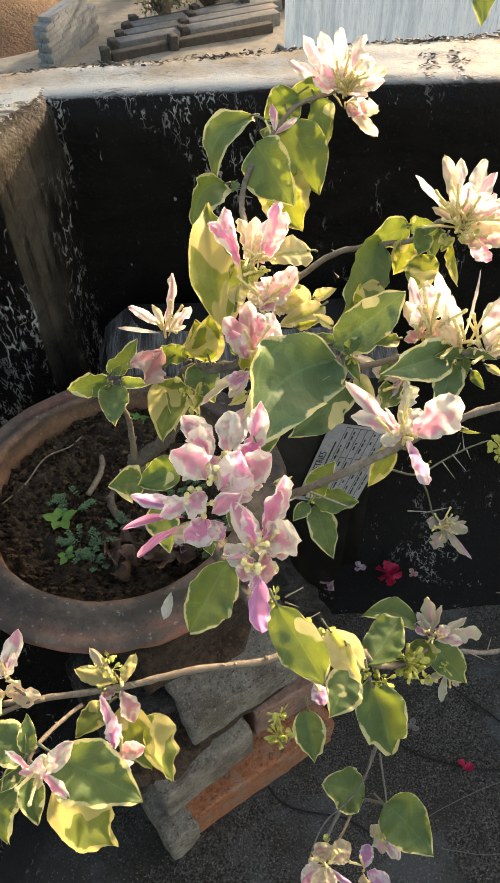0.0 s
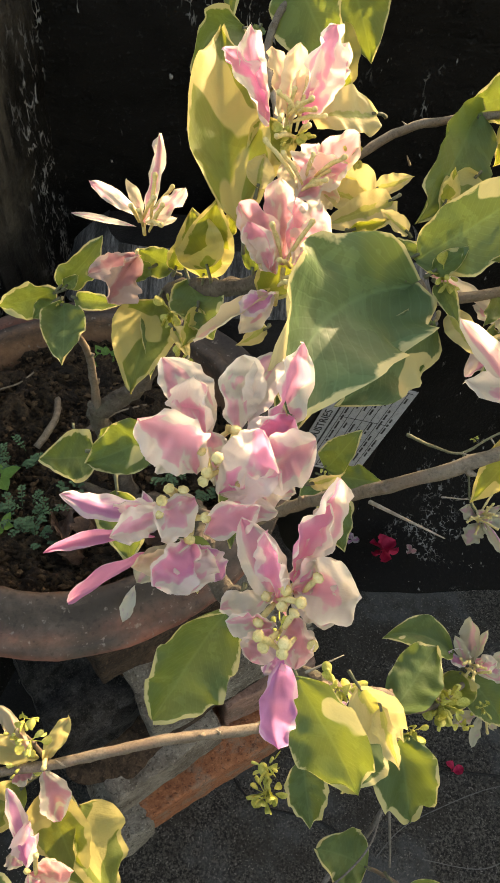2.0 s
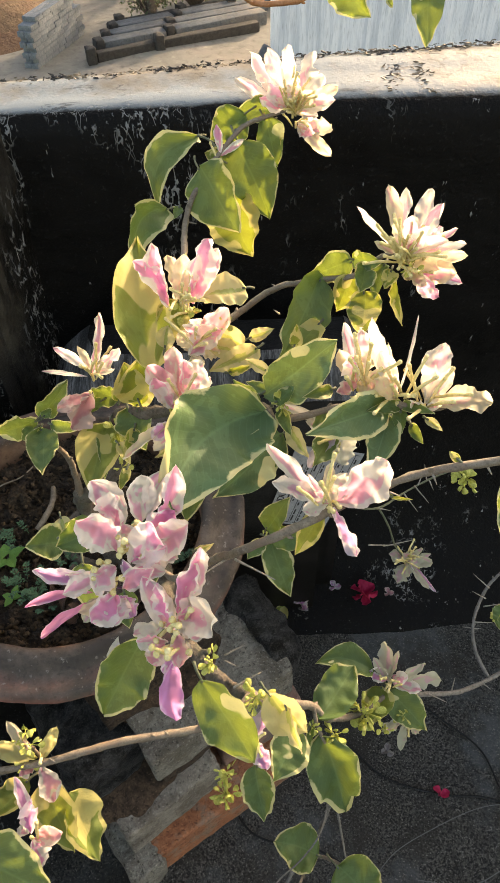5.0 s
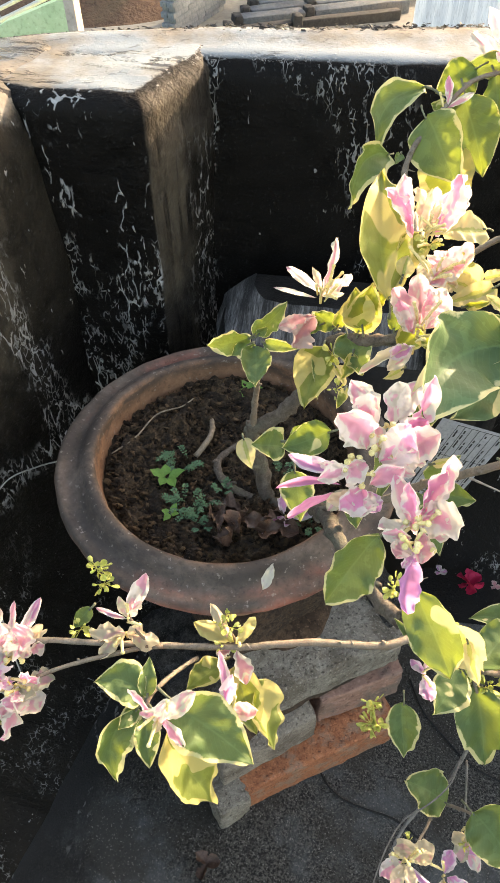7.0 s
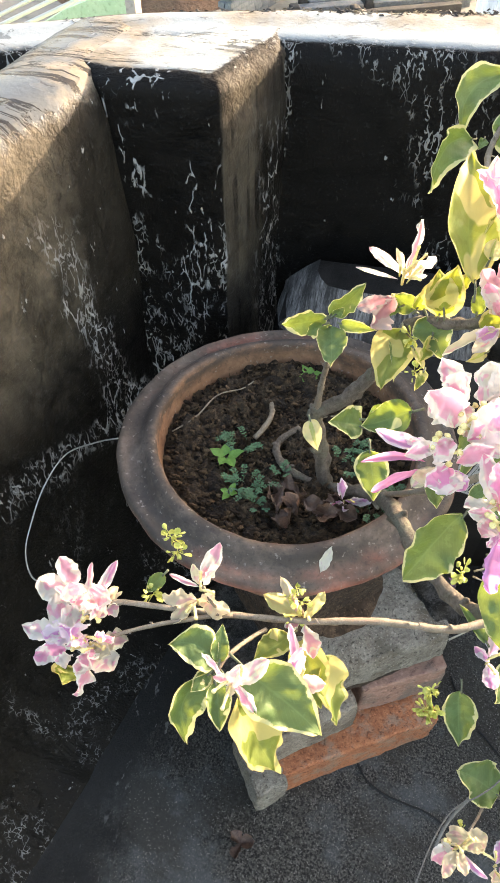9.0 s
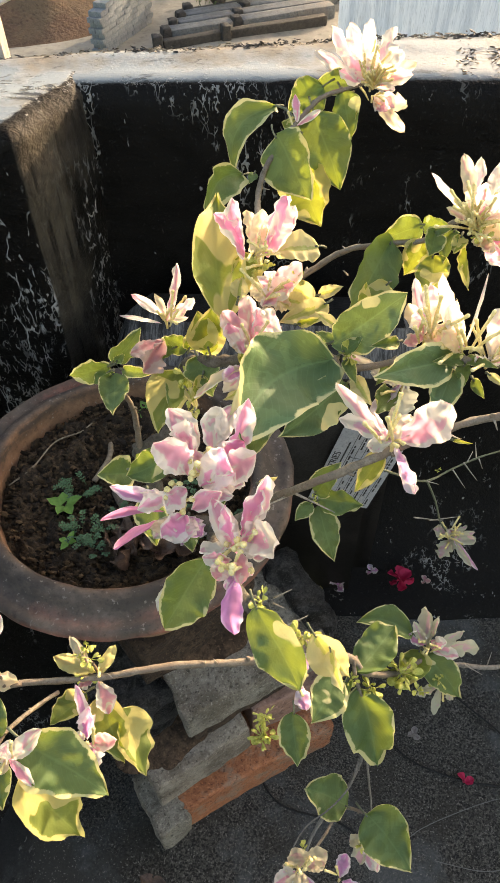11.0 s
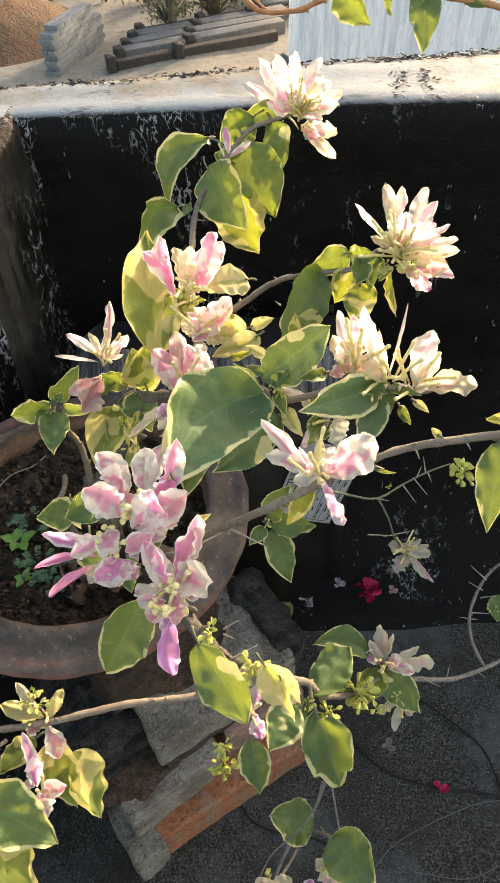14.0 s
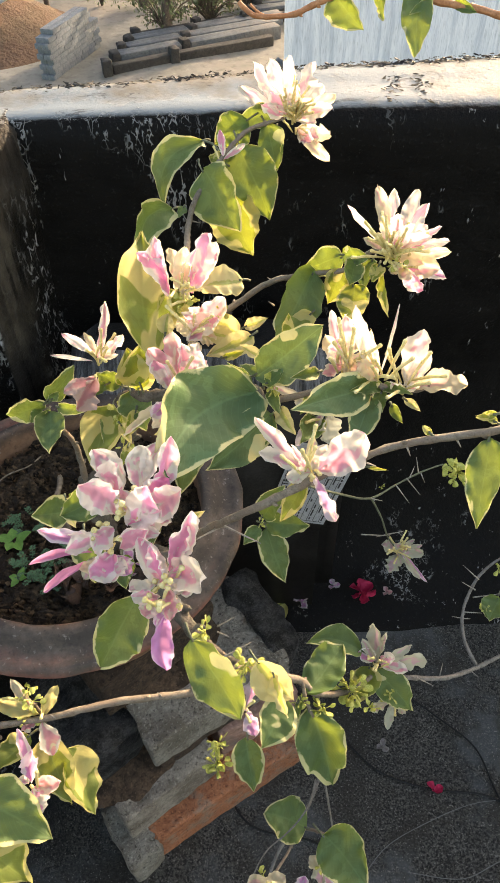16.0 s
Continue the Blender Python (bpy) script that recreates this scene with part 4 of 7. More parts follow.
stem(plant, [(0.023, 0.359, 0.793), (0.058, 0.343, 0.805), (0.078, 0.323, 0.828), (0.086, 0.310, 0.829), (0.116, 0.314, 0.833), (0.137, 0.307, 0.843), (0.148, 0.301, 0.848), (0.164, 0.300, 0.844), (0.176, 0.302, 0.846)], 0.0026, 0.0012, "stem")
stem(plant, [(-0.063, 0.411, 0.515), (-0.018, 0.386, 0.551), (0.019, 0.283, 0.712), (0.044, 0.259, 0.770), (0.063, 0.244, 0.804), (0.087, 0.240, 0.827), (0.109, 0.242, 0.842), (0.131, 0.246, 0.852), (0.152, 0.248, 0.859), (0.171, 0.247, 0.864), (0.188, 0.246, 0.868), (0.199, 0.246, 0.872), (0.222, 0.244, 0.883)], 0.0026, 0.0018, "stem")
stem(plant, [(-0.063, 0.411, 0.515), (-0.013, 0.381, 0.559), (0.002, 0.308, 0.630), (0.017, 0.280, 0.630), (0.033, 0.257, 0.635), (0.051, 0.237, 0.641), (0.064, 0.221, 0.669)], 0.0072, 0.0048, "trunk")
stem(plant, [(0.064, 0.221, 0.669), (0.056, 0.211, 0.673), (0.034, 0.199, 0.679), (0.011, 0.194, 0.685), (-0.018, 0.187, 0.693), (-0.053, 0.178, 0.696), (-0.100, 0.170, 0.701), (-0.136, 0.163, 0.709), (-0.164, 0.157, 0.716), (-0.174, 0.151, 0.718)], 0.0028, 0.0014, "stem")
stem(plant, [(-0.098, 0.170, 0.701), (-0.115, 0.163, 0.705), (-0.146, 0.149, 0.707), (-0.163, 0.139, 0.708)], 0.0016, 0.0012, "stem")
stem(plant, [(-0.077, 0.168, 0.695), (-0.086, 0.154, 0.705), (-0.094, 0.137, 0.716), (-0.096, 0.129, 0.715)], 0.0014, 0.0011, "stem")
stem(plant, [(-0.103, 0.169, 0.701), (-0.112, 0.172, 0.712), (-0.117, 0.177, 0.717)], 0.0013, 0.0010, "stem")
stem(plant, [(-0.055, 0.181, 0.692), (-0.059, 0.185, 0.698), (-0.065, 0.189, 0.703)], 0.0010, 0.0008, "stem")
stem(plant, [(0.064, 0.221, 0.669), (0.083, 0.228, 0.635), (0.108, 0.237, 0.603), (0.121, 0.233, 0.586), (0.146, 0.242, 0.566), (0.172, 0.259, 0.555)], 0.0040, 0.0018, "stem")
stem(plant, [(0.110, 0.237, 0.603), (0.112, 0.226, 0.593), (0.118, 0.218, 0.579)], 0.0016, 0.0012, "stem")
stem(plant, [(0.121, 0.233, 0.585), (0.130, 0.213, 0.527), (0.124, 0.194, 0.497), (0.113, 0.177, 0.469), (0.099, 0.165, 0.451), (0.086, 0.148, 0.429), (0.078, 0.126, 0.410)], 0.0017, 0.0014, "bare")
stem(plant, [(0.131, 0.197, 0.486), (0.136, 0.179, 0.457), (0.140, 0.167, 0.432)], 0.0010, 0.0008, "bare")
stem(plant, [(0.108, 0.166, 0.472), (0.120, 0.159, 0.492), (0.128, 0.152, 0.506), (0.135, 0.144, 0.512)], 0.0014, 0.0012, "stem")
stem(plant, [(0.174, 0.263, 0.545), (0.216, 0.278, 0.504), (0.255, 0.290, 0.474), (0.291, 0.308, 0.450), (0.326, 0.326, 0.439), (0.380, 0.354, 0.424)], 0.0024, 0.0018, "bare")
stem(plant, [(0.296, 0.313, 0.448), (0.288, 0.336, 0.455), (0.288, 0.359, 0.469), (0.303, 0.386, 0.479), (0.318, 0.399, 0.491), (0.339, 0.409, 0.500)], 0.0019, 0.0014, "bare")
stem(plant, [(0.122, 0.372, 0.669), (0.153, 0.397, 0.625), (0.187, 0.418, 0.590), (0.216, 0.440, 0.582), (0.242, 0.452, 0.586), (0.266, 0.461, 0.587)], 0.0012, 0.0008, "green")
stem(plant, [(0.188, 0.418, 0.590), (0.201, 0.416, 0.561), (0.211, 0.413, 0.531), (0.221, 0.409, 0.517)], 0.0010, 0.0008, "green")
stem(plant, [(0.073, 0.577, 0.961), (0.083, 0.570, 0.955), (0.097, 0.569, 0.954), (0.113, 0.571, 0.955), (0.130, 0.576, 0.960), (0.160, 0.570, 0.968), (0.230, 0.549, 0.962), (0.247, 0.533, 0.961), (0.269, 0.520, 0.962)], 0.0016, 0.0026, "red")
stem(plant, [(0.081, 0.576, 0.960), (0.087, 0.571, 0.956), (0.094, 0.569, 0.954)], 0.0009, 0.0009, "red")
stem(plant, [(0.122, 0.194, 0.505), (0.114, 0.174, 0.500), (0.098, 0.158, 0.495), (0.080, 0.146, 0.490), (0.069, 0.130, 0.485), (0.060, 0.108, 0.480), (0.052, 0.080, 0.470)], 0.0006, 0.0006, "bare")
# spines
stem(plant, [(0.028, 0.551, 0.808), (0.035, 0.550, 0.807)], 0.0008, 0.0002, "spine")
stem(plant, [(0.093, 0.435, 0.826), (0.089, 0.435, 0.829)], 0.0008, 0.0002, "spine")
stem(plant, [(0.093, 0.417, 0.818), (0.089, 0.411, 0.826)], 0.0008, 0.0002, "spine")
stem(plant, [(0.057, 0.250, 0.789), (0.041, 0.232, 0.800)], 0.0008, 0.0002, "spine")
stem(plant, [(0.060, 0.238, 0.806), (0.079, 0.220, 0.816)], 0.0008, 0.0002, "spine")
stem(plant, [(0.151, 0.247, 0.859), (0.153, 0.243, 0.855)], 0.0008, 0.0002, "spine")
stem(plant, [(0.174, 0.247, 0.864), (0.176, 0.242, 0.862)], 0.0008, 0.0002, "spine")
stem(plant, [(0.131, 0.244, 0.850), (0.137, 0.242, 0.849)], 0.0008, 0.0002, "spine")
stem(plant, [(0.242, 0.452, 0.586), (0.246, 0.444, 0.579)], 0.0008, 0.0002, "spine")
stem(plant, [(0.227, 0.446, 0.585), (0.240, 0.432, 0.575)], 0.0008, 0.0002, "spine")
stem(plant, [(0.216, 0.440, 0.582), (0.229, 0.426, 0.570)], 0.0008, 0.0002, "spine")
stem(plant, [(0.240, 0.451, 0.585), (0.237, 0.460, 0.600)], 0.0008, 0.0002, "spine")
stem(plant, [(0.230, 0.445, 0.587), (0.235, 0.453, 0.594)], 0.0008, 0.0002, "spine")
stem(plant, [(0.187, 0.418, 0.590), (0.199, 0.416, 0.588)], 0.0008, 0.0002, "spine")
stem(plant, [(0.211, 0.415, 0.533), (0.199, 0.413, 0.532)], 0.0008, 0.0002, "spine")
stem(plant, [(0.211, 0.415, 0.533), (0.227, 0.417, 0.535)], 0.0008, 0.0002, "spine")
stem(plant, [(0.181, 0.404, 0.550), (0.213, 0.414, 0.532)], 0.0008, 0.0002, "spine")
stem(plant, [(0.309, 0.390, 0.483), (0.290, 0.396, 0.502)], 0.0008, 0.0002, "spine")
stem(plant, [(0.305, 0.382, 0.476), (0.288, 0.383, 0.491)], 0.0008, 0.0002, "spine")
stem(plant, [(0.302, 0.376, 0.471), (0.331, 0.374, 0.482)], 0.0008, 0.0002, "spine")
stem(plant, [(0.290, 0.360, 0.470), (0.308, 0.359, 0.469)], 0.0008, 0.0002, "spine")
stem(plant, [(0.289, 0.355, 0.466), (0.277, 0.357, 0.467)], 0.0008, 0.0002, "spine")
stem(plant, [(0.289, 0.355, 0.466), (0.296, 0.355, 0.465)], 0.0008, 0.0002, "spine")
stem(plant, [(0.249, 0.290, 0.475), (0.250, 0.296, 0.494)], 0.0008, 0.0002, "spine")
stem(plant, [(0.221, 0.278, 0.504), (0.236, 0.272, 0.499)], 0.0008, 0.0002, "spine")
stem(plant, [(0.288, 0.307, 0.450), (0.293, 0.298, 0.455)], 0.0008, 0.0002, "spine")
stem(plant, [(0.042, 0.213, 0.636), (0.062, 0.222, 0.652)], 0.0008, 0.0002, "spine")
stem(plant, [(0.015, 0.194, 0.686), (0.013, 0.195, 0.690)], 0.0008, 0.0002, "spine")
stem(plant, [(-0.046, 0.178, 0.696), (-0.049, 0.179, 0.700)], 0.0008, 0.0002, "spine")
stem(plant, [(0.054, 0.225, 0.673), (0.072, 0.232, 0.679)], 0.0008, 0.0002, "spine")
stem(plant, [(0.049, 0.245, 0.677), (0.061, 0.245, 0.690)], 0.0008, 0.0002, "spine")
stem(plant, [(0.049, 0.242, 0.675), (0.057, 0.235, 0.682)], 0.0008, 0.0002, "spine")
# leaves of the upper branch
stem(plant, [(0.054, 0.603, 0.842), (0.047, 0.618, 0.843), (0.037, 0.625, 0.844)], 0.0010, 0.0009, "green")
leaf(plant, (0.037, 0.627, 0.843), (0.006, 0.564, 0.813), 0.030, 18, 0.25, "v", bow=0.24)
leaf(plant, (0.013, 0.558, 0.816), (-0.015, 0.514, 0.792), 0.031, -22, 0.25, "v", bow=0.26)
leaf(plant, (0.038, 0.582, 0.837), (0.070, 0.536, 0.808), 0.046, 8, 0.12, "v")
leaf(plant, (0.070, 0.611, 0.844), (0.094, 0.583, 0.789), 0.045, -12, 0.15, "v")
leaf(plant, (0.061, 0.597, 0.804), (0.080, 0.563, 0.766), 0.049, 12, 0.15, "y")
leaf(plant, (0.078, 0.636, 0.856), (0.048, 0.631, 0.836), 0.033, 15, 0.2, "v")
leaf(plant, (0.102, 0.638, 0.857), (0.066, 0.649, 0.851), 0.021, 25, 0.2, "v")
leaf(plant, (0.093, 0.633, 0.853), (0.105, 0.615, 0.820), 0.025, -18, 0.2, "v")
leaf(plant, (0.103, 0.634, 0.848), (0.102, 0.622, 0.821), 0.014, 30, 0.2, "y")
leaf(plant, (0.057, 0.598, 0.835), (0.043, 0.605, 0.838), 0.014, 20, 0.2, "y")
leaf(plant, (0.022, 0.560, 0.817), (0.018, 0.547, 0.814), 0.008, 10, 0.2, "v")
# leaves of the right branch
leaf(plant, (0.140, 0.426, 0.850), (0.112, 0.427, 0.840), 0.022, -20, 0.2, "v")
leaf(plant, (0.139, 0.426, 0.852), (0.156, 0.416, 0.856), 0.014, 20, 0.3, "v")
leaf(plant, (0.148, 0.420, 0.852), (0.141, 0.402, 0.844), 0.016, -10, 0.1, "v")
leaf(plant, (0.159, 0.420, 0.852), (0.151, 0.399, 0.841), 0.014, 30, 0.15, "v")
leaf(plant, (0.164, 0.409, 0.848), (0.167, 0.384, 0.831), 0.009, 35, 0.3, "y")
leaf(plant, (0.141, 0.420, 0.844), (0.129, 0.410, 0.824), 0.019, 0, 0.2, "y")
leaf(plant, (0.145, 0.406, 0.842), (0.144, 0.381, 0.826), 0.023, 0, 0.1, "y")
leaf(plant, (0.120, 0.423, 0.840), (0.088, 0.368, 0.821), 0.031, -12, 0.2, "v")
leaf(plant, (0.117, 0.393, 0.829), (0.099, 0.370, 0.822), 0.017, 20, 0.1, "y")
leaf(plant, (0.162, 0.412, 0.853), (0.156, 0.400, 0.847), 0.011, 0, 0.1, "y")
# leaves of the middle
leaf(plant, (0.078, 0.323, 0.838), (0.117, 0.324, 0.871), 0.029, 14, 0.12, "g", form=WIDE)
leaf(plant, (0.143, 0.303, 0.847), (0.097, 0.271, 0.859), 0.024, -8, 0.15, "g")
leaf(plant, (0.143, 0.298, 0.842), (0.128, 0.268, 0.834), 0.018, 12, 0.2, "g")
leaf(plant, (0.148, 0.299, 0.846), (0.147, 0.286, 0.842), 0.008, 10, 0.1, "v")
leaf(plant, (0.149, 0.302, 0.847), (0.129, 0.293, 0.852), 0.008, 25, 0.2, "v")
leaf(plant, (0.148, 0.302, 0.847), (0.163, 0.290, 0.851), 0.007, -20, 0.2, "v")
leaf(plant, (0.076, 0.316, 0.833), (0.033, 0.247, 0.834), 0.050, 4, 0.10, "g", bow=0.15, form=(0.45, 0.72))
leaf(plant, (0.088, 0.309, 0.819), (0.049, 0.271, 0.815), 0.028, -20, 0.15, "g")
leaf(plant, (0.042, 0.294, 0.813), (0.034, 0.268, 0.797), 0.019, 10, 0.1, "v")
leaf(plant, (0.015, 0.361, 0.821), (0.002, 0.444, 0.861), 0.036, 12, 0.3, "y", bow=-0.035)
leaf(plant, (0.011, 0.409, 0.838), (0.006, 0.379, 0.825), 0.019, -15, 0.2, "y")
leaf(plant, (-0.001, 0.363, 0.790), (0.003, 0.376, 0.822), 0.025, -10, 0.15, "y")
leaf(plant, (-0.008, 0.368, 0.785), (0.004, 0.339, 0.775), 0.026, 10, 0.15, "v")
leaf(plant, (0.116, 0.309, 0.815), (0.104, 0.288, 0.816), 0.016, 0, 0.1, "v")
leaf(plant, (0.083, 0.325, 0.836), (0.069, 0.333, 0.837), 0.008, 20, 0.2, "v")
leaf(plant, (0.084, 0.317, 0.836), (0.096, 0.320, 0.845), 0.009, -20, 0.3, "v")
leaf(plant, (0.115, 0.315, 0.847), (0.098, 0.305, 0.851), 0.008, 10, 0.2, "v")
leaf(plant, (0.076, 0.321, 0.832), (0.062, 0.335, 0.838), 0.010, -15, 0.2, "v")
leaf(plant, (0.026, 0.347, 0.796), (0.037, 0.355, 0.816), 0.018, 15, 0.2, "y")
leaf(plant, (0.086, 0.315, 0.833), (0.092, 0.297, 0.831), 0.008, 10, 0.2, "v")
leaf(plant, (0.092, 0.307, 0.827), (0.100, 0.288, 0.823), 0.010, 0, 0.2, "c")
leaf(plant, (0.071, 0.410, 0.845), (0.043, 0.397, 0.847), 0.023, 25, 0.25, "c")
leaf(plant, (0.068, 0.370, 0.830), (0.047, 0.383, 0.839), 0.018, -10, 0.2, "c")
leaf(plant, (0.030, 0.401, 0.844), (0.021, 0.375, 0.828), 0.022, 10, 0.2, "y")
leaf(plant, (0.001, 0.362, 0.796), (-0.007, 0.377, 0.816), 0.022, 10, 0.2, "y")
leaf(plant, (0.063, 0.368, 0.828), (0.045, 0.370, 0.836), 0.014, 0, 0.2, "c")
leaf(plant, (0.077, 0.370, 0.830), (0.048, 0.356, 0.824), 0.016, -20, 0.2, "c")
leaf(plant, (0.021, 0.371, 0.831), (0.024, 0.382, 0.840), 0.012, 0, 0.2, "c")
# small leaves among the heads
leaf(plant, (-0.026, 0.377, 0.783), (-0.042, 0.368, 0.783), 0.010, -15.8371, 0.2, "v")
leaf(plant, (-0.003, 0.353, 0.781), (-0.009, 0.335, 0.773), 0.011, -23.81, 0.2, "y")
leaf(plant, (0.021, 0.358, 0.799), (0.019, 0.367, 0.815), 0.010, -6.23651, 0.2, "v")
leaf(plant, (-0.014, 0.346, 0.775), (-0.005, 0.332, 0.770), 0.008, -20.7017, 0.2, "c")
leaf(plant, (0.007, 0.372, 0.804), (0.017, 0.378, 0.818), 0.010, -26.0091, 0.2, "y")
leaf(plant, (0.072, 0.386, 0.824), (0.088, 0.386, 0.831), 0.009, -5.90454, 0.2, "c")
leaf(plant, (0.082, 0.352, 0.827), (0.069, 0.353, 0.836), 0.008, 25.0773, 0.2, "c")
leaf(plant, (0.099, 0.370, 0.829), (0.101, 0.376, 0.842), 0.008, 18.0271, 0.2, "y")
leaf(plant, (0.101, 0.333, 0.836), (0.088, 0.325, 0.838), 0.007, 15.9098, 0.2, "c")
leaf(plant, (0.126, 0.316, 0.828), (0.137, 0.306, 0.827), 0.007, -16.6843, 0.2, "c")
leaf(plant, (0.155, 0.299, 0.835), (0.160, 0.287, 0.832), 0.006, 2.2008, 0.2, "v")
leaf(plant, (0.112, 0.317, 0.828), (0.104, 0.303, 0.824), 0.008, -13.399, 0.2, "v")
leaf(plant, (0.027, 0.322, 0.800), (0.015, 0.312, 0.800), 0.008, -19.6401, 0.2, "c")
leaf(plant, (0.037, 0.344, 0.806), (0.049, 0.332, 0.804), 0.008, -23.629, 0.2, "y")
leaf(plant, (0.015, 0.409, 0.838), (0.019, 0.418, 0.854), 0.010, -17.136, 0.2, "y")
leaf(plant, (0.026, 0.420, 0.848), (0.035, 0.426, 0.861), 0.007, 25.6485, 0.2, "c")
leaf(plant, (0.059, 0.352, 0.827), (0.073, 0.351, 0.834), 0.007, 19.7352, 0.2, "y")
leaf(plant, (0.134, 0.310, 0.840), (0.123, 0.309, 0.847), 0.005, 18.3991, 0.2, "c")
leaf(plant, (0.139, 0.299, 0.838), (0.134, 0.287, 0.835), 0.006, 18.0269, 0.2, "v")
leaf(plant, (0.162, 0.298, 0.840), (0.169, 0.289, 0.839), 0.005, -18.3939, 0.2, "c")
leaf(plant, (0.086, 0.307, 0.813), (0.083, 0.293, 0.808), 0.008, -11.409, 0.2, "v")
leaf(plant, (-0.006, 0.325, 0.776), (-0.010, 0.311, 0.771), 0.007, 7.61854, 0.2, "y")
leaf(plant, (0.040, 0.242, 0.809), (0.050, 0.241, 0.816), 0.005, 13.9137, 0.2, "c")
leaf(plant, (0.025, 0.206, 0.797), (0.018, 0.201, 0.800), 0.004, 21.2789, 0.2, "y")
# leaves over the pot
leaf(plant, (-0.076, 0.383, 0.759), (-0.110, 0.387, 0.746), 0.022, -22, 0.25, "v")
leaf(plant, (-0.074, 0.384, 0.762), (-0.052, 0.397, 0.784), 0.017, 18, 0.2, "v")
leaf(plant, (-0.073, 0.378, 0.757), (-0.066, 0.340, 0.753), 0.022, 0, 0.08, "v")
leaf(plant, (-0.077, 0.380, 0.756), (-0.090, 0.379, 0.745), 0.010, 15, 0.1, "v")
leaf(plant, (-0.071, 0.383, 0.763), (-0.064, 0.385, 0.770), 0.007, 0, 0.1, "v")
leaf(plant, (-0.066, 0.379, 0.760), (-0.040, 0.366, 0.768), 0.010, 25, 0.2, "v")
leaf(plant, (-0.023, 0.369, 0.770), (-0.031, 0.318, 0.759), 0.029, 10, 0.2, "y")
leaf(plant, (-0.029, 0.364, 0.768), (-0.023, 0.328, 0.759), 0.010, -35, 0.2, "v")
leaf(plant, (-0.017, 0.380, 0.779), (-0.033, 0.384, 0.788), 0.016, -10, 0.15, "v")
leaf(plant, (-0.015, 0.377, 0.782), (-0.010, 0.384, 0.802), 0.013, 20, 0.2, "y")
leaf(plant, (-0.013, 0.271, 0.793), (-0.040, 0.268, 0.779), 0.021, 12, 0.15, "v")
leaf(plant, (0.018, 0.261, 0.806), (0.016, 0.228, 0.790), 0.017, -10, 0.15, "v")
leaf(plant, (0.017, 0.260, 0.798), (0.036, 0.263, 0.807), 0.013, 20, 0.2, "v")
leaf(plant, (0.017, 0.204, 0.794), (-0.008, 0.180, 0.764), 0.028, -10, 0.12, "v", form=WIDE)
leaf(plant, (0.002, 0.233, 0.787), (0.006, 0.215, 0.782), 0.013, 10, 0.1, "v")
# leaves round the lower stem
leaf(plant, (0.040, 0.197, 0.758), (0.065, 0.166, 0.719), 0.028, 10, 0.12, "v", form=WIDE)
leaf(plant, (0.087, 0.394, 0.580), (0.104, 0.362, 0.534), 0.030, -12, 0.2, "v")
leaf(plant, (0.086, 0.396, 0.584), (0.128, 0.393, 0.584), 0.027, 14, 0.25, "v")
leaf(plant, (0.083, 0.398, 0.593), (0.104, 0.403, 0.630), 0.024, -18, 0.25, "v")
leaf(plant, (0.080, 0.394, 0.582), (0.066, 0.378, 0.575), 0.015, 8, 0.1, "v")
leaf(plant, (0.103, 0.246, 0.833), (0.089, 0.234, 0.815), 0.012, 20, 0.2, "y")
leaf(plant, (0.065, 0.211, 0.646), (0.045, 0.232, 0.653), 0.008, 0, 0.2, "v")
leaf(plant, (0.114, 0.221, 0.585), (0.134, 0.182, 0.531), 0.040, 6, 0.1, "v")
leaf(plant, (0.112, 0.231, 0.595), (0.146, 0.268, 0.593), 0.032, -10, 0.12, "v", form=WIDE)
leaf(plant, (0.164, 0.276, 0.567), (0.117, 0.279, 0.573), 0.025, 15, 0.2, "v", bow=0.15)
leaf(plant, (0.097, 0.215, 0.621), (0.076, 0.184, 0.616), 0.029, -8, 0.15, "v")
leaf(plant, (0.076, 0.214, 0.689), (0.099, 0.199, 0.663), 0.026, 10, 0.2, "c")
leaf(plant, (0.086, 0.208, 0.682), (0.095, 0.185, 0.670), 0.012, 30, 0.35, "c")
leaf(plant, (0.067, 0.209, 0.562), (0.070, 0.177, 0.536), 0.026, 8, 0.1, "v")
leaf(plant, (0.170, 0.266, 0.558), (0.160, 0.239, 0.548), 0.026, 10, 0.15, "y")
leaf(plant, (0.176, 0.264, 0.556), (0.206, 0.241, 0.522), 0.029, -10, 0.15, "v")
leaf(plant, (0.113, 0.162, 0.488), (0.079, 0.170, 0.502), 0.035, 0, 0.1, "v", form=WIDE)
leaf(plant, (0.122, 0.148, 0.529), (0.152, 0.113, 0.534), 0.038, 8, 0.1, "v")
leaf(plant, (0.110, 0.231, 0.590), (0.105, 0.210, 0.592), 0.008, 30, 0.2, "v")
leaf(plant, (0.189, 0.244, 0.866), (0.181, 0.208, 0.842), 0.018, 10, 0.12, "v")
leaf(plant, (0.194, 0.254, 0.872), (0.185, 0.256, 0.868), 0.005, 0, 0.2, "y")
leaf(plant, (0.194, 0.251, 0.869), (0.184, 0.255, 0.870), 0.006, 30, 0.2, "y")
leaf(plant, (0.163, 0.249, 0.864), (0.159, 0.254, 0.865), 0.004, 0, 0.2, "y")
leaf(plant, (0.193, 0.249, 0.855), (0.192, 0.249, 0.841), 0.011, 0, 0.2, "y")
leaf(plant, (0.325, 0.371, 0.479), (0.313, 0.348, 0.472), 0.029, 0, 0.2, "v")
leaf(plant, (0.132, 0.242, 0.849), (0.143, 0.241, 0.847), 0.002, 20, 0.2, "y")
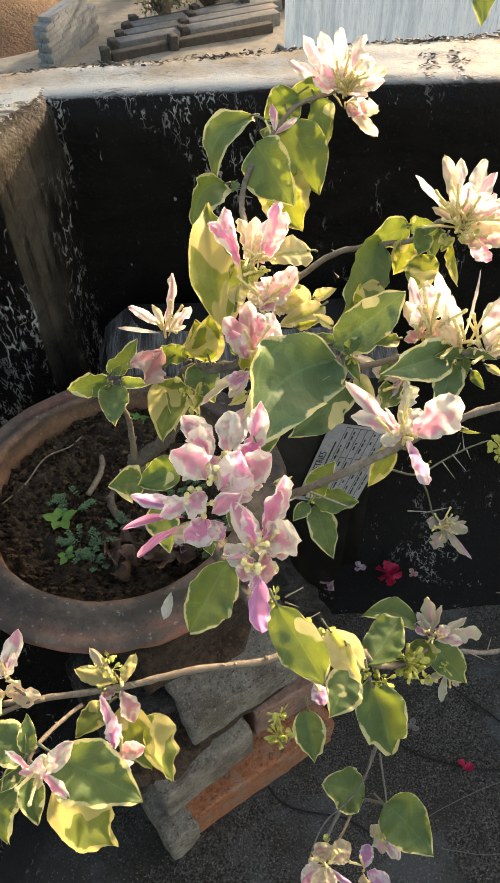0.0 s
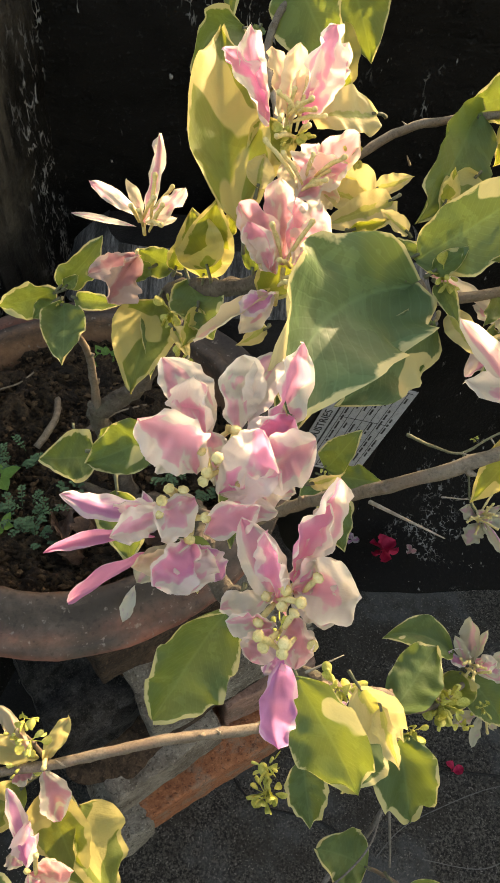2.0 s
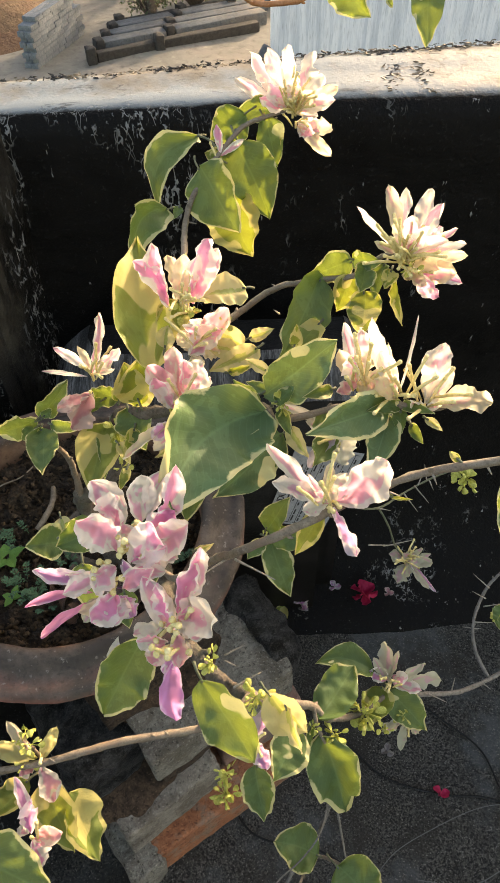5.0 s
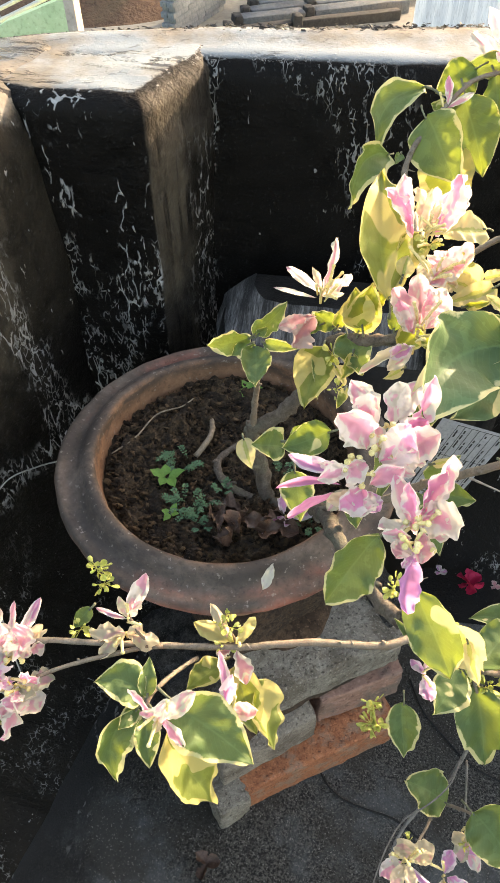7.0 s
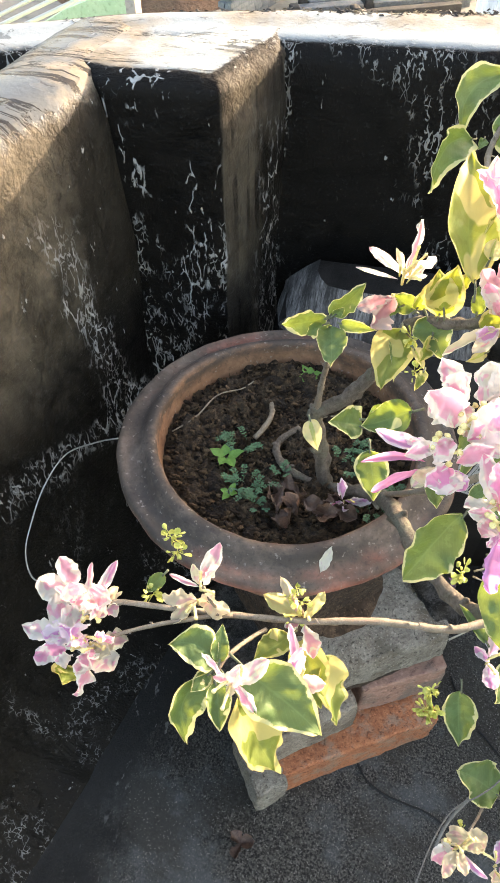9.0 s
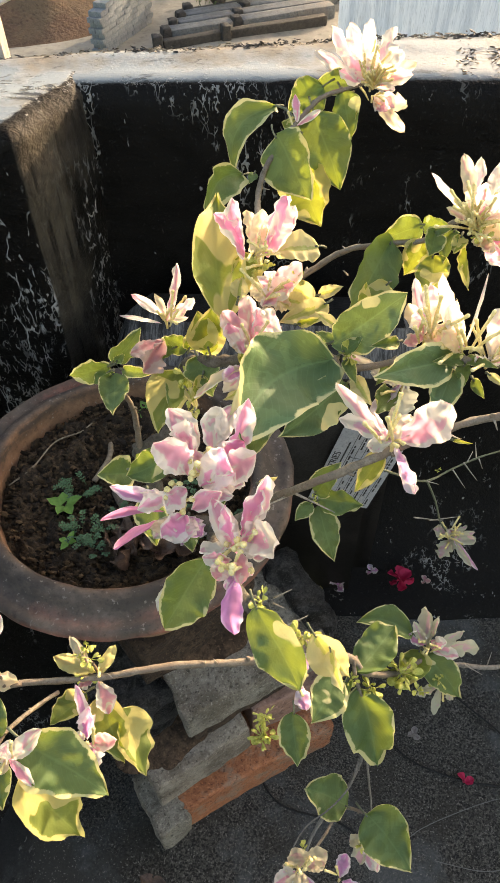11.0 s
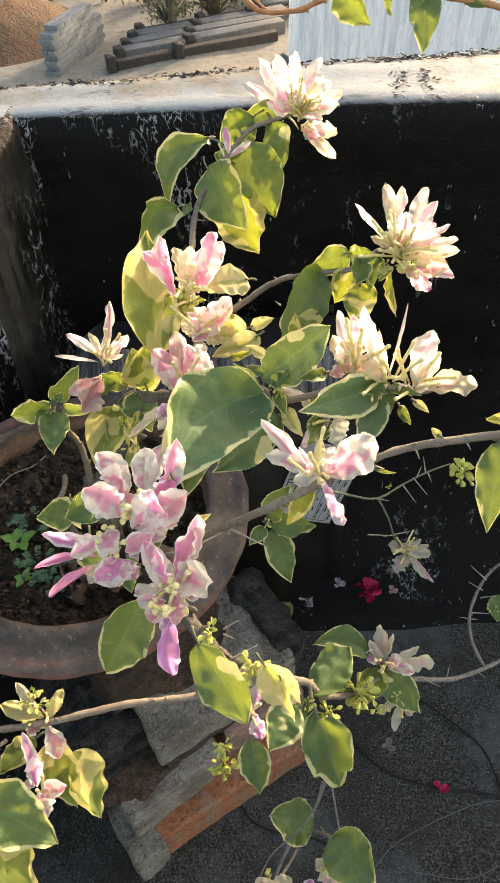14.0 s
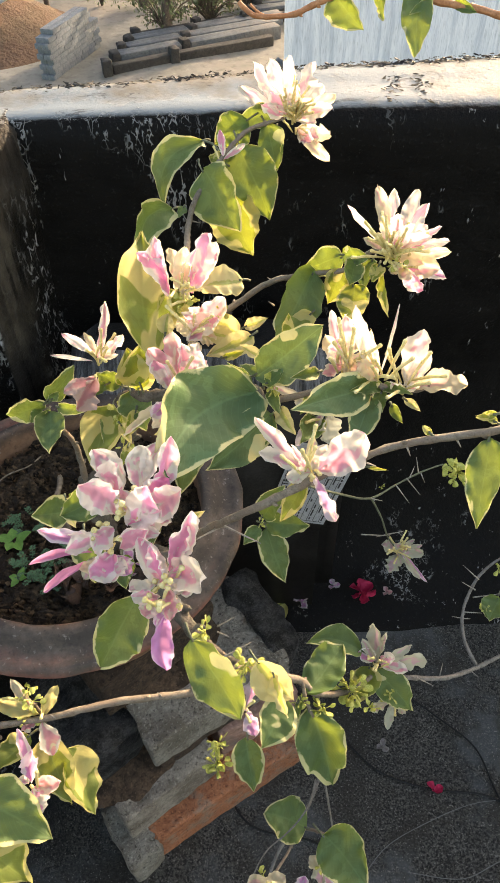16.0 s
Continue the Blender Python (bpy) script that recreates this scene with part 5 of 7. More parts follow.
# leaves at the roof edge
leaf(plant, (0.138, 0.576, 0.967), (0.159, 0.550, 0.950), 0.024, 10, 0.15, "v")
leaf(plant, (0.171, 0.574, 0.968), (0.173, 0.554, 0.954), 0.011, 25, 0.2, "v")
leaf(plant, (0.198, 0.565, 0.970), (0.190, 0.524, 0.940), 0.022, -8, 0.15, "v")
leaf(plant, (0.219, 0.554, 0.964), (0.233, 0.543, 0.961), 0.008, 0, 0.2, "v")
leaf(plant, (0.205, 0.558, 0.963), (0.188, 0.547, 0.960), 0.008, 30, 0.2, "v")
# leaves of the hanging left twig
leaf(plant, (-0.098, 0.133, 0.716), (-0.126, 0.136, 0.721), 0.024, 14, 0.2, "v", bow=0.16)
leaf(plant, (-0.096, 0.134, 0.717), (-0.099, 0.153, 0.725), 0.010, -10, 0.1, "v")
leaf(plant, (-0.100, 0.128, 0.715), (-0.109, 0.098, 0.687), 0.022, -18, 0.25, "v", bow=0.20)
leaf(plant, (-0.096, 0.124, 0.714), (-0.088, 0.103, 0.703), 0.015, 14, 0.2, "v")
leaf(plant, (-0.081, 0.132, 0.722), (-0.036, 0.112, 0.700), 0.035, 8, 0.12, "v")
leaf(plant, (-0.083, 0.122, 0.705), (-0.058, 0.102, 0.654), 0.036, -14, 0.2, "y")
leaf(plant, (-0.063, 0.172, 0.686), (-0.081, 0.153, 0.683), 0.018, 20, 0.25, "y")
leaf(plant, (-0.053, 0.172, 0.684), (-0.038, 0.139, 0.663), 0.024, 16, 0.25, "y")
leaf(plant, (-0.042, 0.166, 0.677), (-0.025, 0.138, 0.646), 0.026, -16, 0.2, "y")
leaf(plant, (-0.101, 0.129, 0.714), (-0.108, 0.116, 0.715), 0.010, 10, 0.15, "v")
leaf(plant, (-0.143, 0.182, 0.713), (-0.152, 0.171, 0.706), 0.010, 0, 0.2, "v")
leaf(plant, (-0.189, 0.124, 0.688), (-0.185, 0.112, 0.691), 0.020, 0, 0.2, "y")
leaf(plant, (-0.039, 0.276, 0.768), (-0.059, 0.272, 0.775), 0.022, 10, 0.12, "v")
leaf(plant, (-0.037, 0.273, 0.779), (-0.013, 0.273, 0.787), 0.017, -10, 0.2, "v")
leaf(plant, (-0.032, 0.273, 0.751), (-0.026, 0.249, 0.731), 0.021, 10, 0.15, "v")
leaf(plant, (-0.081, 0.372, 0.660), (-0.070, 0.348, 0.651), 0.016, 0, 0.2, "c")
# flowers
f = flower(plant, (0.117, 0.631, 0.859), 30, reach=1.6)
bract(f, (0.071, 0.662, 0.874), 0.0120, "w", 0.27)
bract(f, (0.092, 0.647, 0.875), 0.0096, "w", 0.14)
bract(f, (0.084, 0.684, 0.886), 0.0128, "p", 0.10)
bract(f, (0.099, 0.670, 0.894), 0.0136, "w", 0.27)
bract(f, (0.114, 0.661, 0.899), 0.0152, "w", 0.15)
bract(f, (0.135, 0.668, 0.891), 0.0160, "w", 0.21)
bract(f, (0.145, 0.662, 0.873), 0.0144, "w", 0.27)
bract(f, (0.155, 0.646, 0.872), 0.0120, "c", 0.17)
bract(f, (0.151, 0.626, 0.868), 0.0128, "w", 0.17)
bract(f, (0.137, 0.620, 0.859), 0.0088, "w", 0.19)
bract(f, (0.096, 0.632, 0.880), 0.0144, "p", 0.14)
bract(f, (0.120, 0.630, 0.885), 0.0152, "w", 0.18)
bract(f, (0.113, 0.631, 0.879), 0.0120, "w", 0.19)
bract(f, (0.134, 0.621, 0.877), 0.0128, "c", 0.14)
bract(f, (0.126, 0.623, 0.874), 0.0136, "c", 0.03)
bract(f, (0.089, 0.629, 0.871), 0.0112, "p", 0.09)
bract(f, (0.099, 0.629, 0.869), 0.0088, "p", 0.05)
f = flower(plant, (0.121, 0.643, 0.845), 3)
bract(f, (0.155, 0.659, 0.832), 0.016, "c", 0.06)
bract(f, (0.152, 0.639, 0.815), 0.012, "c", 0.06)
bract(f, (0.134, 0.633, 0.836), 0.013, "p", 0.06)
bract(f, (0.142, 0.645, 0.834), 0.015, "w", 0.06)
f = flower(plant, (0.056, 0.596, 0.837), 1)
bract(f, (0.054, 0.612, 0.858), 0.007, "m", 0.06)
bract(f, (0.075, 0.603, 0.850), 0.006, "p", 0.06)
f = flower(plant, (0.170, 0.416, 0.857), 34, reach=1.6)
bract(f, (0.143, 0.446, 0.877), 0.0056, "w", 0.18)
bract(f, (0.164, 0.460, 0.883), 0.0096, "c", 0.09)
bract(f, (0.176, 0.460, 0.880), 0.0096, "w", 0.28)
bract(f, (0.192, 0.458, 0.880), 0.0112, "w", 0.24)
bract(f, (0.196, 0.446, 0.877), 0.0104, "p", 0.08)
bract(f, (0.194, 0.428, 0.871), 0.0104, "p", 0.19)
bract(f, (0.204, 0.430, 0.869), 0.0056, "p", 0.26)
bract(f, (0.209, 0.423, 0.862), 0.0072, "p", 0.14)
bract(f, (0.189, 0.423, 0.870), 0.0072, "p", 0.10)
bract(f, (0.210, 0.418, 0.858), 0.0104, "c", 0.08)
bract(f, (0.190, 0.407, 0.855), 0.0088, "c", 0.03)
bract(f, (0.172, 0.423, 0.883), 0.0112, "w", 0.30)
bract(f, (0.162, 0.419, 0.873), 0.0080, "w", 0.20)
bract(f, (0.181, 0.413, 0.881), 0.0096, "p", 0.11)
bract(f, (0.171, 0.409, 0.877), 0.0072, "p", 0.16)
bract(f, (0.152, 0.425, 0.865), 0.0056, "c", 0.25)
bract(f, (0.163, 0.425, 0.878), 0.0072, "c", 0.17)
bract(f, (0.193, 0.412, 0.873), 0.0080, "w", 0.19)
bract(f, (0.178, 0.417, 0.874), 0.0064, "w", 0.27)
f = flower(plant, (0.177, 0.415, 0.849), 4)
bract(f, (0.191, 0.399, 0.841), 0.012, "m", 0.06)
bract(f, (0.209, 0.413, 0.840), 0.009, "m", 0.06)
bract(f, (0.178, 0.398, 0.849), 0.010, "c", 0.06)
bract(f, (0.169, 0.403, 0.852), 0.009, "c", 0.06)
bract(f, (0.202, 0.409, 0.850), 0.015, "c", 0.06)
f = flower(plant, (0.128, 0.314, 0.852), 10, reach=1.5)
bract(f, (0.122, 0.342, 0.869), 0.007, "p", 0.06)
bract(f, (0.130, 0.332, 0.874), 0.011, "w", 0.06)
bract(f, (0.118, 0.327, 0.864), 0.009, "c", 0.06)
bract(f, (0.139, 0.329, 0.865), 0.008, "c", 0.06)
bract(f, (0.134, 0.304, 0.856), 0.012, "c", 0.06)
bract(f, (0.116, 0.307, 0.852), 0.008, "s", 0.06)
bract(f, (0.123, 0.313, 0.871), 0.010, "p", 0.06)
bract(f, (0.138, 0.309, 0.863), 0.011, "c", 0.06)
f = flower(plant, (0.146, 0.301, 0.850), 8, reach=1.5)
bract(f, (0.134, 0.333, 0.879), 0.009, "w", 0.06)
bract(f, (0.138, 0.317, 0.871), 0.010, "w", 0.06)
bract(f, (0.160, 0.338, 0.876), 0.002, "w", 0.06)
bract(f, (0.144, 0.327, 0.867), 0.005, "c", 0.06)
bract(f, (0.133, 0.302, 0.865), 0.010, "c", 0.06)
f = flower(plant, (0.161, 0.302, 0.846), 8, reach=1.5)
bract(f, (0.173, 0.326, 0.867), 0.015, "w", 0.06)
bract(f, (0.176, 0.314, 0.860), 0.011, "w", 0.06)
bract(f, (0.196, 0.301, 0.848), 0.016, "c", 0.06)
bract(f, (0.152, 0.296, 0.854), 0.006, "w", 0.06)
bract(f, (0.167, 0.295, 0.853), 0.005, "w", 0.06)
bract(f, (0.173, 0.322, 0.850), 0.012, "c", 0.06)
f = flower(plant, (-0.028, 0.377, 0.807), 8, reach=1.3)
bract(f, (-0.053, 0.394, 0.816), 0.0070, "p", 0.06)
bract(f, (-0.060, 0.379, 0.809), 0.0031, "w", 0.06)
bract(f, (-0.022, 0.406, 0.833), 0.0070, "p", 0.06)
bract(f, (-0.010, 0.387, 0.819), 0.0086, "p", 0.06)
bract(f, (-0.013, 0.377, 0.811), 0.0047, "w", 0.06)
bract(f, (-0.035, 0.386, 0.823), 0.0055, "c", 0.06)
f = flower(plant, (-0.032, 0.376, 0.793), 0)
bract(f, (-0.043, 0.355, 0.779), 0.017, "d", 0.06)
bract(f, (-0.055, 0.371, 0.783), 0.012, "d", 0.06)
f = flower(plant, (0.0332, 0.3912, 0.8487), 10, reach=1.3)
petal(f, (0.0242, 0.3889, 0.8483), (0.0046, 0.4074, 0.8689), 0.0131, "m", 15)
petal(f, (0.0249, 0.3926, 0.8500), (0.0154, 0.4183, 0.8733), 0.0102, "m", -15)
petal(f, (0.0284, 0.3931, 0.8496), (0.0245, 0.4146, 0.8672), 0.0094, "c", 0)
petal(f, (0.0333, 0.3891, 0.8493), (0.0347, 0.4079, 0.8719), 0.0109, "c", 0)
petal(f, (0.0379, 0.3906, 0.8489), (0.0505, 0.4177, 0.8753), 0.0174, "m", 5)
petal(f, (0.0404, 0.3937, 0.8501), (0.0552, 0.4169, 0.8691), 0.0123, "p", -20)
petal(f, (0.0351, 0.3920, 0.8502), (0.0411, 0.4068, 0.8655), 0.0094, "w", 10)
f = flower(plant, (0.0403, 0.3684, 0.8346), 7, reach=1.2)
petal(f, (0.0360, 0.3633, 0.8324), (0.0562, 0.3697, 0.8438), 0.0151, "p", 0)
petal(f, (0.0404, 0.3711, 0.8378), (0.0599, 0.3830, 0.8503), 0.0136, "s", 10)
petal(f, (0.0387, 0.3683, 0.8369), (0.0447, 0.3754, 0.8490), 0.0108, "p", -15)
petal(f, (0.0367, 0.3653, 0.8326), (0.0310, 0.3736, 0.8420), 0.0093, "c", 0)
petal(f, (0.0420, 0.3657, 0.8321), (0.0546, 0.3661, 0.8324), 0.0093, "c", 10)
petal(f, (0.0385, 0.3635, 0.8317), (0.0428, 0.3541, 0.8270), 0.0093, "c", 0)
f = flower(plant, (0.0317, 0.3304, 0.8238), 6, reach=1.2)
petal(f, (0.0297, 0.3278, 0.8230), (0.0128, 0.3437, 0.8413), 0.0145, "s", 10)
petal(f, (0.0258, 0.3275, 0.8244), (0.0174, 0.3360, 0.8397), 0.0103, "p", -20)
petal(f, (0.0318, 0.3308, 0.8249), (0.0289, 0.3532, 0.8471), 0.0124, "s", -10)
petal(f, (0.0333, 0.3309, 0.8266), (0.0343, 0.3449, 0.8450), 0.0096, "p", 20)
petal(f, (0.0346, 0.3308, 0.8257), (0.0443, 0.3463, 0.8435), 0.0145, "w", 0)
petal(f, (0.0376, 0.3316, 0.8249), (0.0486, 0.3417, 0.8339), 0.0096, "w", 15)
petal(f, (0.0290, 0.3288, 0.8231), (0.0208, 0.3342, 0.8300), 0.0083, "c", 0)
f = flower(plant, (0.029, 0.317, 0.823), 1)
bract(f, (0.016, 0.308, 0.820), 0.010, "l", 0.06)
bract(f, (0.016, 0.307, 0.811), 0.009, "w", 0.06)
bract(f, (-0.001, 0.303, 0.810), 0.008, "c", 0.06)
f = flower(plant, (0.0101, 0.2365, 0.8250), 8, 0.0018)
petal(f, (0.0082, 0.2419, 0.8299), (-0.0073, 0.2594, 0.8458), 0.0140, "p", 15)
petal(f, (0.0061, 0.2391, 0.8289), (0.0028, 0.2534, 0.8457), 0.0116, "p", -20)
petal(f, (0.0049, 0.2323, 0.8260), (-0.0118, 0.2386, 0.8432), 0.0175, "p", -10)
petal(f, (0.0032, 0.2355, 0.8266), (-0.0101, 0.2375, 0.8340), 0.0116, "w", 20)
petal(f, (0.0211, 0.2403, 0.8292), (0.0342, 0.2629, 0.8514), 0.0116, "m", 25)
petal(f, (0.0169, 0.2444, 0.8312), (0.0160, 0.2626, 0.8458), 0.0134, "w", -10)
petal(f, (0.0189, 0.2469, 0.8327), (0.0278, 0.2649, 0.8451), 0.0105, "w", 0)
petal(f, (0.0177, 0.2353, 0.8263), (0.0389, 0.2396, 0.8357), 0.0163, "p", 15)
petal(f, (0.0169, 0.2382, 0.8273), (0.0325, 0.2468, 0.8369), 0.0128, "m", -15)
petal(f, (0.0107, 0.2287, 0.8235), (0.0239, 0.2361, 0.8434), 0.0163, "m", 0)
petal(f, (0.0125, 0.2293, 0.8225), (0.0289, 0.2303, 0.8327), 0.0116, "w", 20)
petal(f, (0.0198, 0.2295, 0.8210), (0.0340, 0.2277, 0.8250), 0.0087, "w", -20)
petal(f, (0.0102, 0.2315, 0.8221), (0.0082, 0.2416, 0.8350), 0.0105, "w", 30)
f = flower(plant, (0.0019, 0.2236, 0.8187), 8, 0.0018)
petal(f, (-0.0050, 0.2251, 0.8218), (-0.0339, 0.2245, 0.8252), 0.0075, "l", 10)
petal(f, (-0.0030, 0.2210, 0.8212), (-0.0179, 0.2123, 0.8248), 0.0098, "w", 0)
petal(f, (-0.0007, 0.2240, 0.8207), (-0.0185, 0.2226, 0.8234), 0.0069, "p", -20)
petal(f, (0.0049, 0.2254, 0.8244), (-0.0042, 0.2132, 0.8229), 0.0121, "p", 10)
petal(f, (-0.0066, 0.2177, 0.8150), (-0.0382, 0.2117, 0.8136), 0.0043, "k", 0)
petal(f, (-0.0066, 0.2142, 0.8127), (-0.0305, 0.2003, 0.8059), 0.0046, "k", 0)
petal(f, (0.0053, 0.2151, 0.8159), (-0.0057, 0.2021, 0.8155), 0.0138, "m", -10)
petal(f, (0.0080, 0.2144, 0.8144), (0.0050, 0.2019, 0.8126), 0.0115, "w", 15)
petal(f, (0.0064, 0.2161, 0.8144), (0.0132, 0.2064, 0.8112), 0.0098, "l", 0)
petal(f, (0.0076, 0.2176, 0.8173), (0.0234, 0.2207, 0.8295), 0.0104, "p", 0)
petal(f, (0.0079, 0.2203, 0.8182), (0.0287, 0.2219, 0.8252), 0.0086, "p", 20)
petal(f, (0.0006, 0.2151, 0.8135), (-0.0127, 0.2088, 0.8136), 0.0075, "c", 0)
petal(f, (-0.0010, 0.2169, 0.8135), (-0.0110, 0.2067, 0.8062), 0.0075, "e", 0)
f = flower(plant, (0.0319, 0.2041, 0.8117), 7, 0.0018)
petal(f, (0.0315, 0.1981, 0.8071), (0.0186, 0.2183, 0.8273), 0.0112, "p", 10)
petal(f, (0.0295, 0.2011, 0.8114), (0.0250, 0.2133, 0.8282), 0.0096, "m", -20)
petal(f, (0.0334, 0.2058, 0.8140), (0.0451, 0.2271, 0.8351), 0.0124, "m", 10)
petal(f, (0.0345, 0.2082, 0.8154), (0.0439, 0.2227, 0.8284), 0.0096, "w", -25)
petal(f, (0.0330, 0.2018, 0.8128), (0.0519, 0.2002, 0.8189), 0.0180, "w", 5)
petal(f, (0.0329, 0.2010, 0.8113), (0.0471, 0.1956, 0.8120), 0.0124, "p", -15)
petal(f, (0.0334, 0.2044, 0.8136), (0.0478, 0.2069, 0.8195), 0.0124, "w", 0)
petal(f, (0.0286, 0.2024, 0.8118), (0.0131, 0.1971, 0.8108), 0.0084, "w", 10)
f = flower(plant, (0.0323, 0.1907, 0.8076), 6, 0.0018)
petal(f, (0.0322, 0.1872, 0.8045), (0.0308, 0.1671, 0.7864), 0.0110, "v", 0)
petal(f, (0.0274, 0.1928, 0.8112), (0.0226, 0.1842, 0.8072), 0.0094, "s", 0)
petal(f, (0.0335, 0.1962, 0.8142), (0.0341, 0.1832, 0.8063), 0.0088, "s", 10)
petal(f, (0.0292, 0.1935, 0.8110), (0.0149, 0.1934, 0.8129), 0.0072, "p", 0)
petal(f, (0.0347, 0.1934, 0.8109), (0.0394, 0.1876, 0.8075), 0.0072, "p", 0)
petal(f, (0.0310, 0.1917, 0.8086), (0.0260, 0.1832, 0.8009), 0.0061, "l", 10)
f = flower(plant, (0.105, 0.240, 0.847), 6, reach=1.3)
bract(f, (0.077, 0.265, 0.862), 0.008, "w", 0.06)
bract(f, (0.079, 0.250, 0.853), 0.010, "w", 0.06)
bract(f, (0.131, 0.252, 0.863), 0.019, "p", 0.06)
bract(f, (0.113, 0.251, 0.856), 0.012, "w", 0.06)
bract(f, (0.107, 0.259, 0.853), 0.006, "c", 0.06)
bract(f, (0.117, 0.222, 0.831), 0.008, "l", 0.06)
bract(f, (0.095, 0.248, 0.860), 0.003, "p", 0.06)
bract(f, (0.098, 0.241, 0.856), 0.004, "p", 0.06)
bract(f, (0.132, 0.245, 0.854), 0.004, "p", 0.06)
bract(f, (0.092, 0.236, 0.849), 0.008, "w", 0.06)
f = flower(plant, (0.121, 0.312, 0.818), 3)
bract(f, (0.121, 0.295, 0.807), 0.015, "d2", 0.06)
bract(f, (0.102, 0.297, 0.804), 0.009, "l", 0.06)
bract(f, (0.112, 0.316, 0.815), 0.009, "d2", 0.06)
bract(f, (0.083, 0.320, 0.833), 0.007, "w", 0.06)
bract(f, (0.101, 0.312, 0.826), 0.006, "w", 0.06)
f = flower(plant, (0.176, 0.268, 0.560), 9)
bract(f, (0.174, 0.295, 0.578), 0.014, "e", 0.06)
bract(f, (0.161, 0.276, 0.568), 0.012, "m", 0.06)
bract(f, (0.205, 0.279, 0.570), 0.009, "e", 0.06)
bract(f, (0.201, 0.261, 0.559), 0.012, "p", 0.06)
bract(f, (0.218, 0.268, 0.560), 0.017, "e", 0.06)
bract(f, (0.190, 0.269, 0.571), 0.011, "p", 0.06)
bract(f, (0.184, 0.285, 0.581), 0.007, "e", 0.06)
bract(f, (0.164, 0.283, 0.574), 0.008, "e", 0.06)
f = flower(plant, (0.068, 0.203, 0.637), 2)
bract(f, (0.076, 0.219, 0.651), 0.011, "l", 0.06)
bract(f, (0.058, 0.209, 0.642), 0.007, "l", 0.06)
bract(f, (0.074, 0.189, 0.627), 0.012, "l", 0.06)
f = flower(plant, (0.223, 0.407, 0.515), 14, reach=1.2)
bract(f, (0.206, 0.412, 0.520), 0.013, "e", 0.06)
bract(f, (0.219, 0.409, 0.525), 0.012, "e", 0.06)
bract(f, (0.212, 0.387, 0.505), 0.017, "e", 0.06)
bract(f, (0.244, 0.384, 0.497), 0.007, "e", 0.06)
bract(f, (0.252, 0.382, 0.493), 0.006, "l", 0.06)
bract(f, (0.249, 0.404, 0.512), 0.013, "e", 0.06)
bract(f, (0.249, 0.413, 0.515), 0.006, "e", 0.06)
bract(f, (0.232, 0.407, 0.520), 0.011, "e", 0.06)
bract(f, (0.240, 0.415, 0.522), 0.007, "e", 0.06)
bract(f, (0.226, 0.396, 0.505), 0.007, "e", 0.06)
f = flower(plant, (0.191, 0.249, 0.525), 1)
bract(f, (0.171, 0.243, 0.520), 0.009, "e", 0.06)
bract(f, (0.186, 0.231, 0.509), 0.008, "e", 0.06)
bract(f, (0.202, 0.241, 0.518), 0.011, "e", 0.06)
f = flower(plant, (0.123, 0.138, 0.507), 2)
bract(f, (0.112, 0.133, 0.503), 0.009, "c", 0.06)
bract(f, (0.121, 0.122, 0.492), 0.013, "e", 0.06)
bract(f, (0.130, 0.126, 0.501), 0.011, "l", 0.06)
bract(f, (0.134, 0.118, 0.489), 0.011, "p", 0.06)
stem(plant, [(0.113, 0.177, 0.469), (0.0990, 0.1480, 0.4900), (0.0870, 0.1290, 0.5100), (0.0750, 0.1120, 0.5270)], 0.0013, 0.0009, "stem")
f = flower(plant, (0.0730, 0.1100, 0.5300), 7, 0.0016)
petal(f, (0.0720, 0.1110, 0.5300), (0.0700, 0.1230, 0.5340), 0.0150, "c", 0)
petal(f, (0.0750, 0.1130, 0.5300), (0.0930, 0.1210, 0.5340), 0.0125, "c", 10)
petal(f, (0.0760, 0.1110, 0.5300), (0.0920, 0.1150, 0.5340), 0.0095, "c", -15)
petal(f, (0.0710, 0.1090, 0.5300), (0.0560, 0.0980, 0.5340), 0.0120, "p", 10)
petal(f, (0.0730, 0.1080, 0.5300), (0.0630, 0.0890, 0.5340), 0.0090, "c", 0)
petal(f, (0.0760, 0.1080, 0.5300), (0.0930, 0.0950, 0.5340), 0.0045, "l", 0)
petal(f, (0.0690, 0.1110, 0.5300), (0.0610, 0.1120, 0.5340), 0.0060, "c", 0)
petal(f, (0.0740, 0.1080, 0.5300), (0.0790, 0.0940, 0.5340), 0.0080, "c", 15)
f = flower(plant, (0.1020, 0.1070, 0.5200), 3)
petal(f, (0.1020, 0.1080, 0.5200), (0.1080, 0.1230, 0.5230), 0.0105, "l", 0)
petal(f, (0.1040, 0.1060, 0.5200), (0.1200, 0.0990, 0.5230), 0.0120, "l", 10)
petal(f, (0.1010, 0.1050, 0.5200), (0.0990, 0.0940, 0.5230), 0.0090, "c", -10)
# flowers of the hanging left twig
f = flower(plant, (-0.181, 0.148, 0.713), 7, 0.0017)
bract(f, (-0.201, 0.170, 0.734), 0.013, "p", 0.40)
bract(f, (-0.198, 0.152, 0.730), 0.008, "p", 0.20)
bract(f, (-0.212, 0.160, 0.723), 0.017, "w", 0.23)
bract(f, (-0.191, 0.159, 0.725), 0.013, "w", 0.11)
bract(f, (-0.202, 0.143, 0.718), 0.019, "w", 0.35)
bract(f, (-0.192, 0.138, 0.716), 0.015, "w", 0.05)
bract(f, (-0.183, 0.172, 0.730), 0.005, "p", 0.06)
bract(f, (-0.169, 0.177, 0.728), 0.007, "m", 0.06)
bract(f, (-0.170, 0.160, 0.728), 0.016, "p", 0.37)
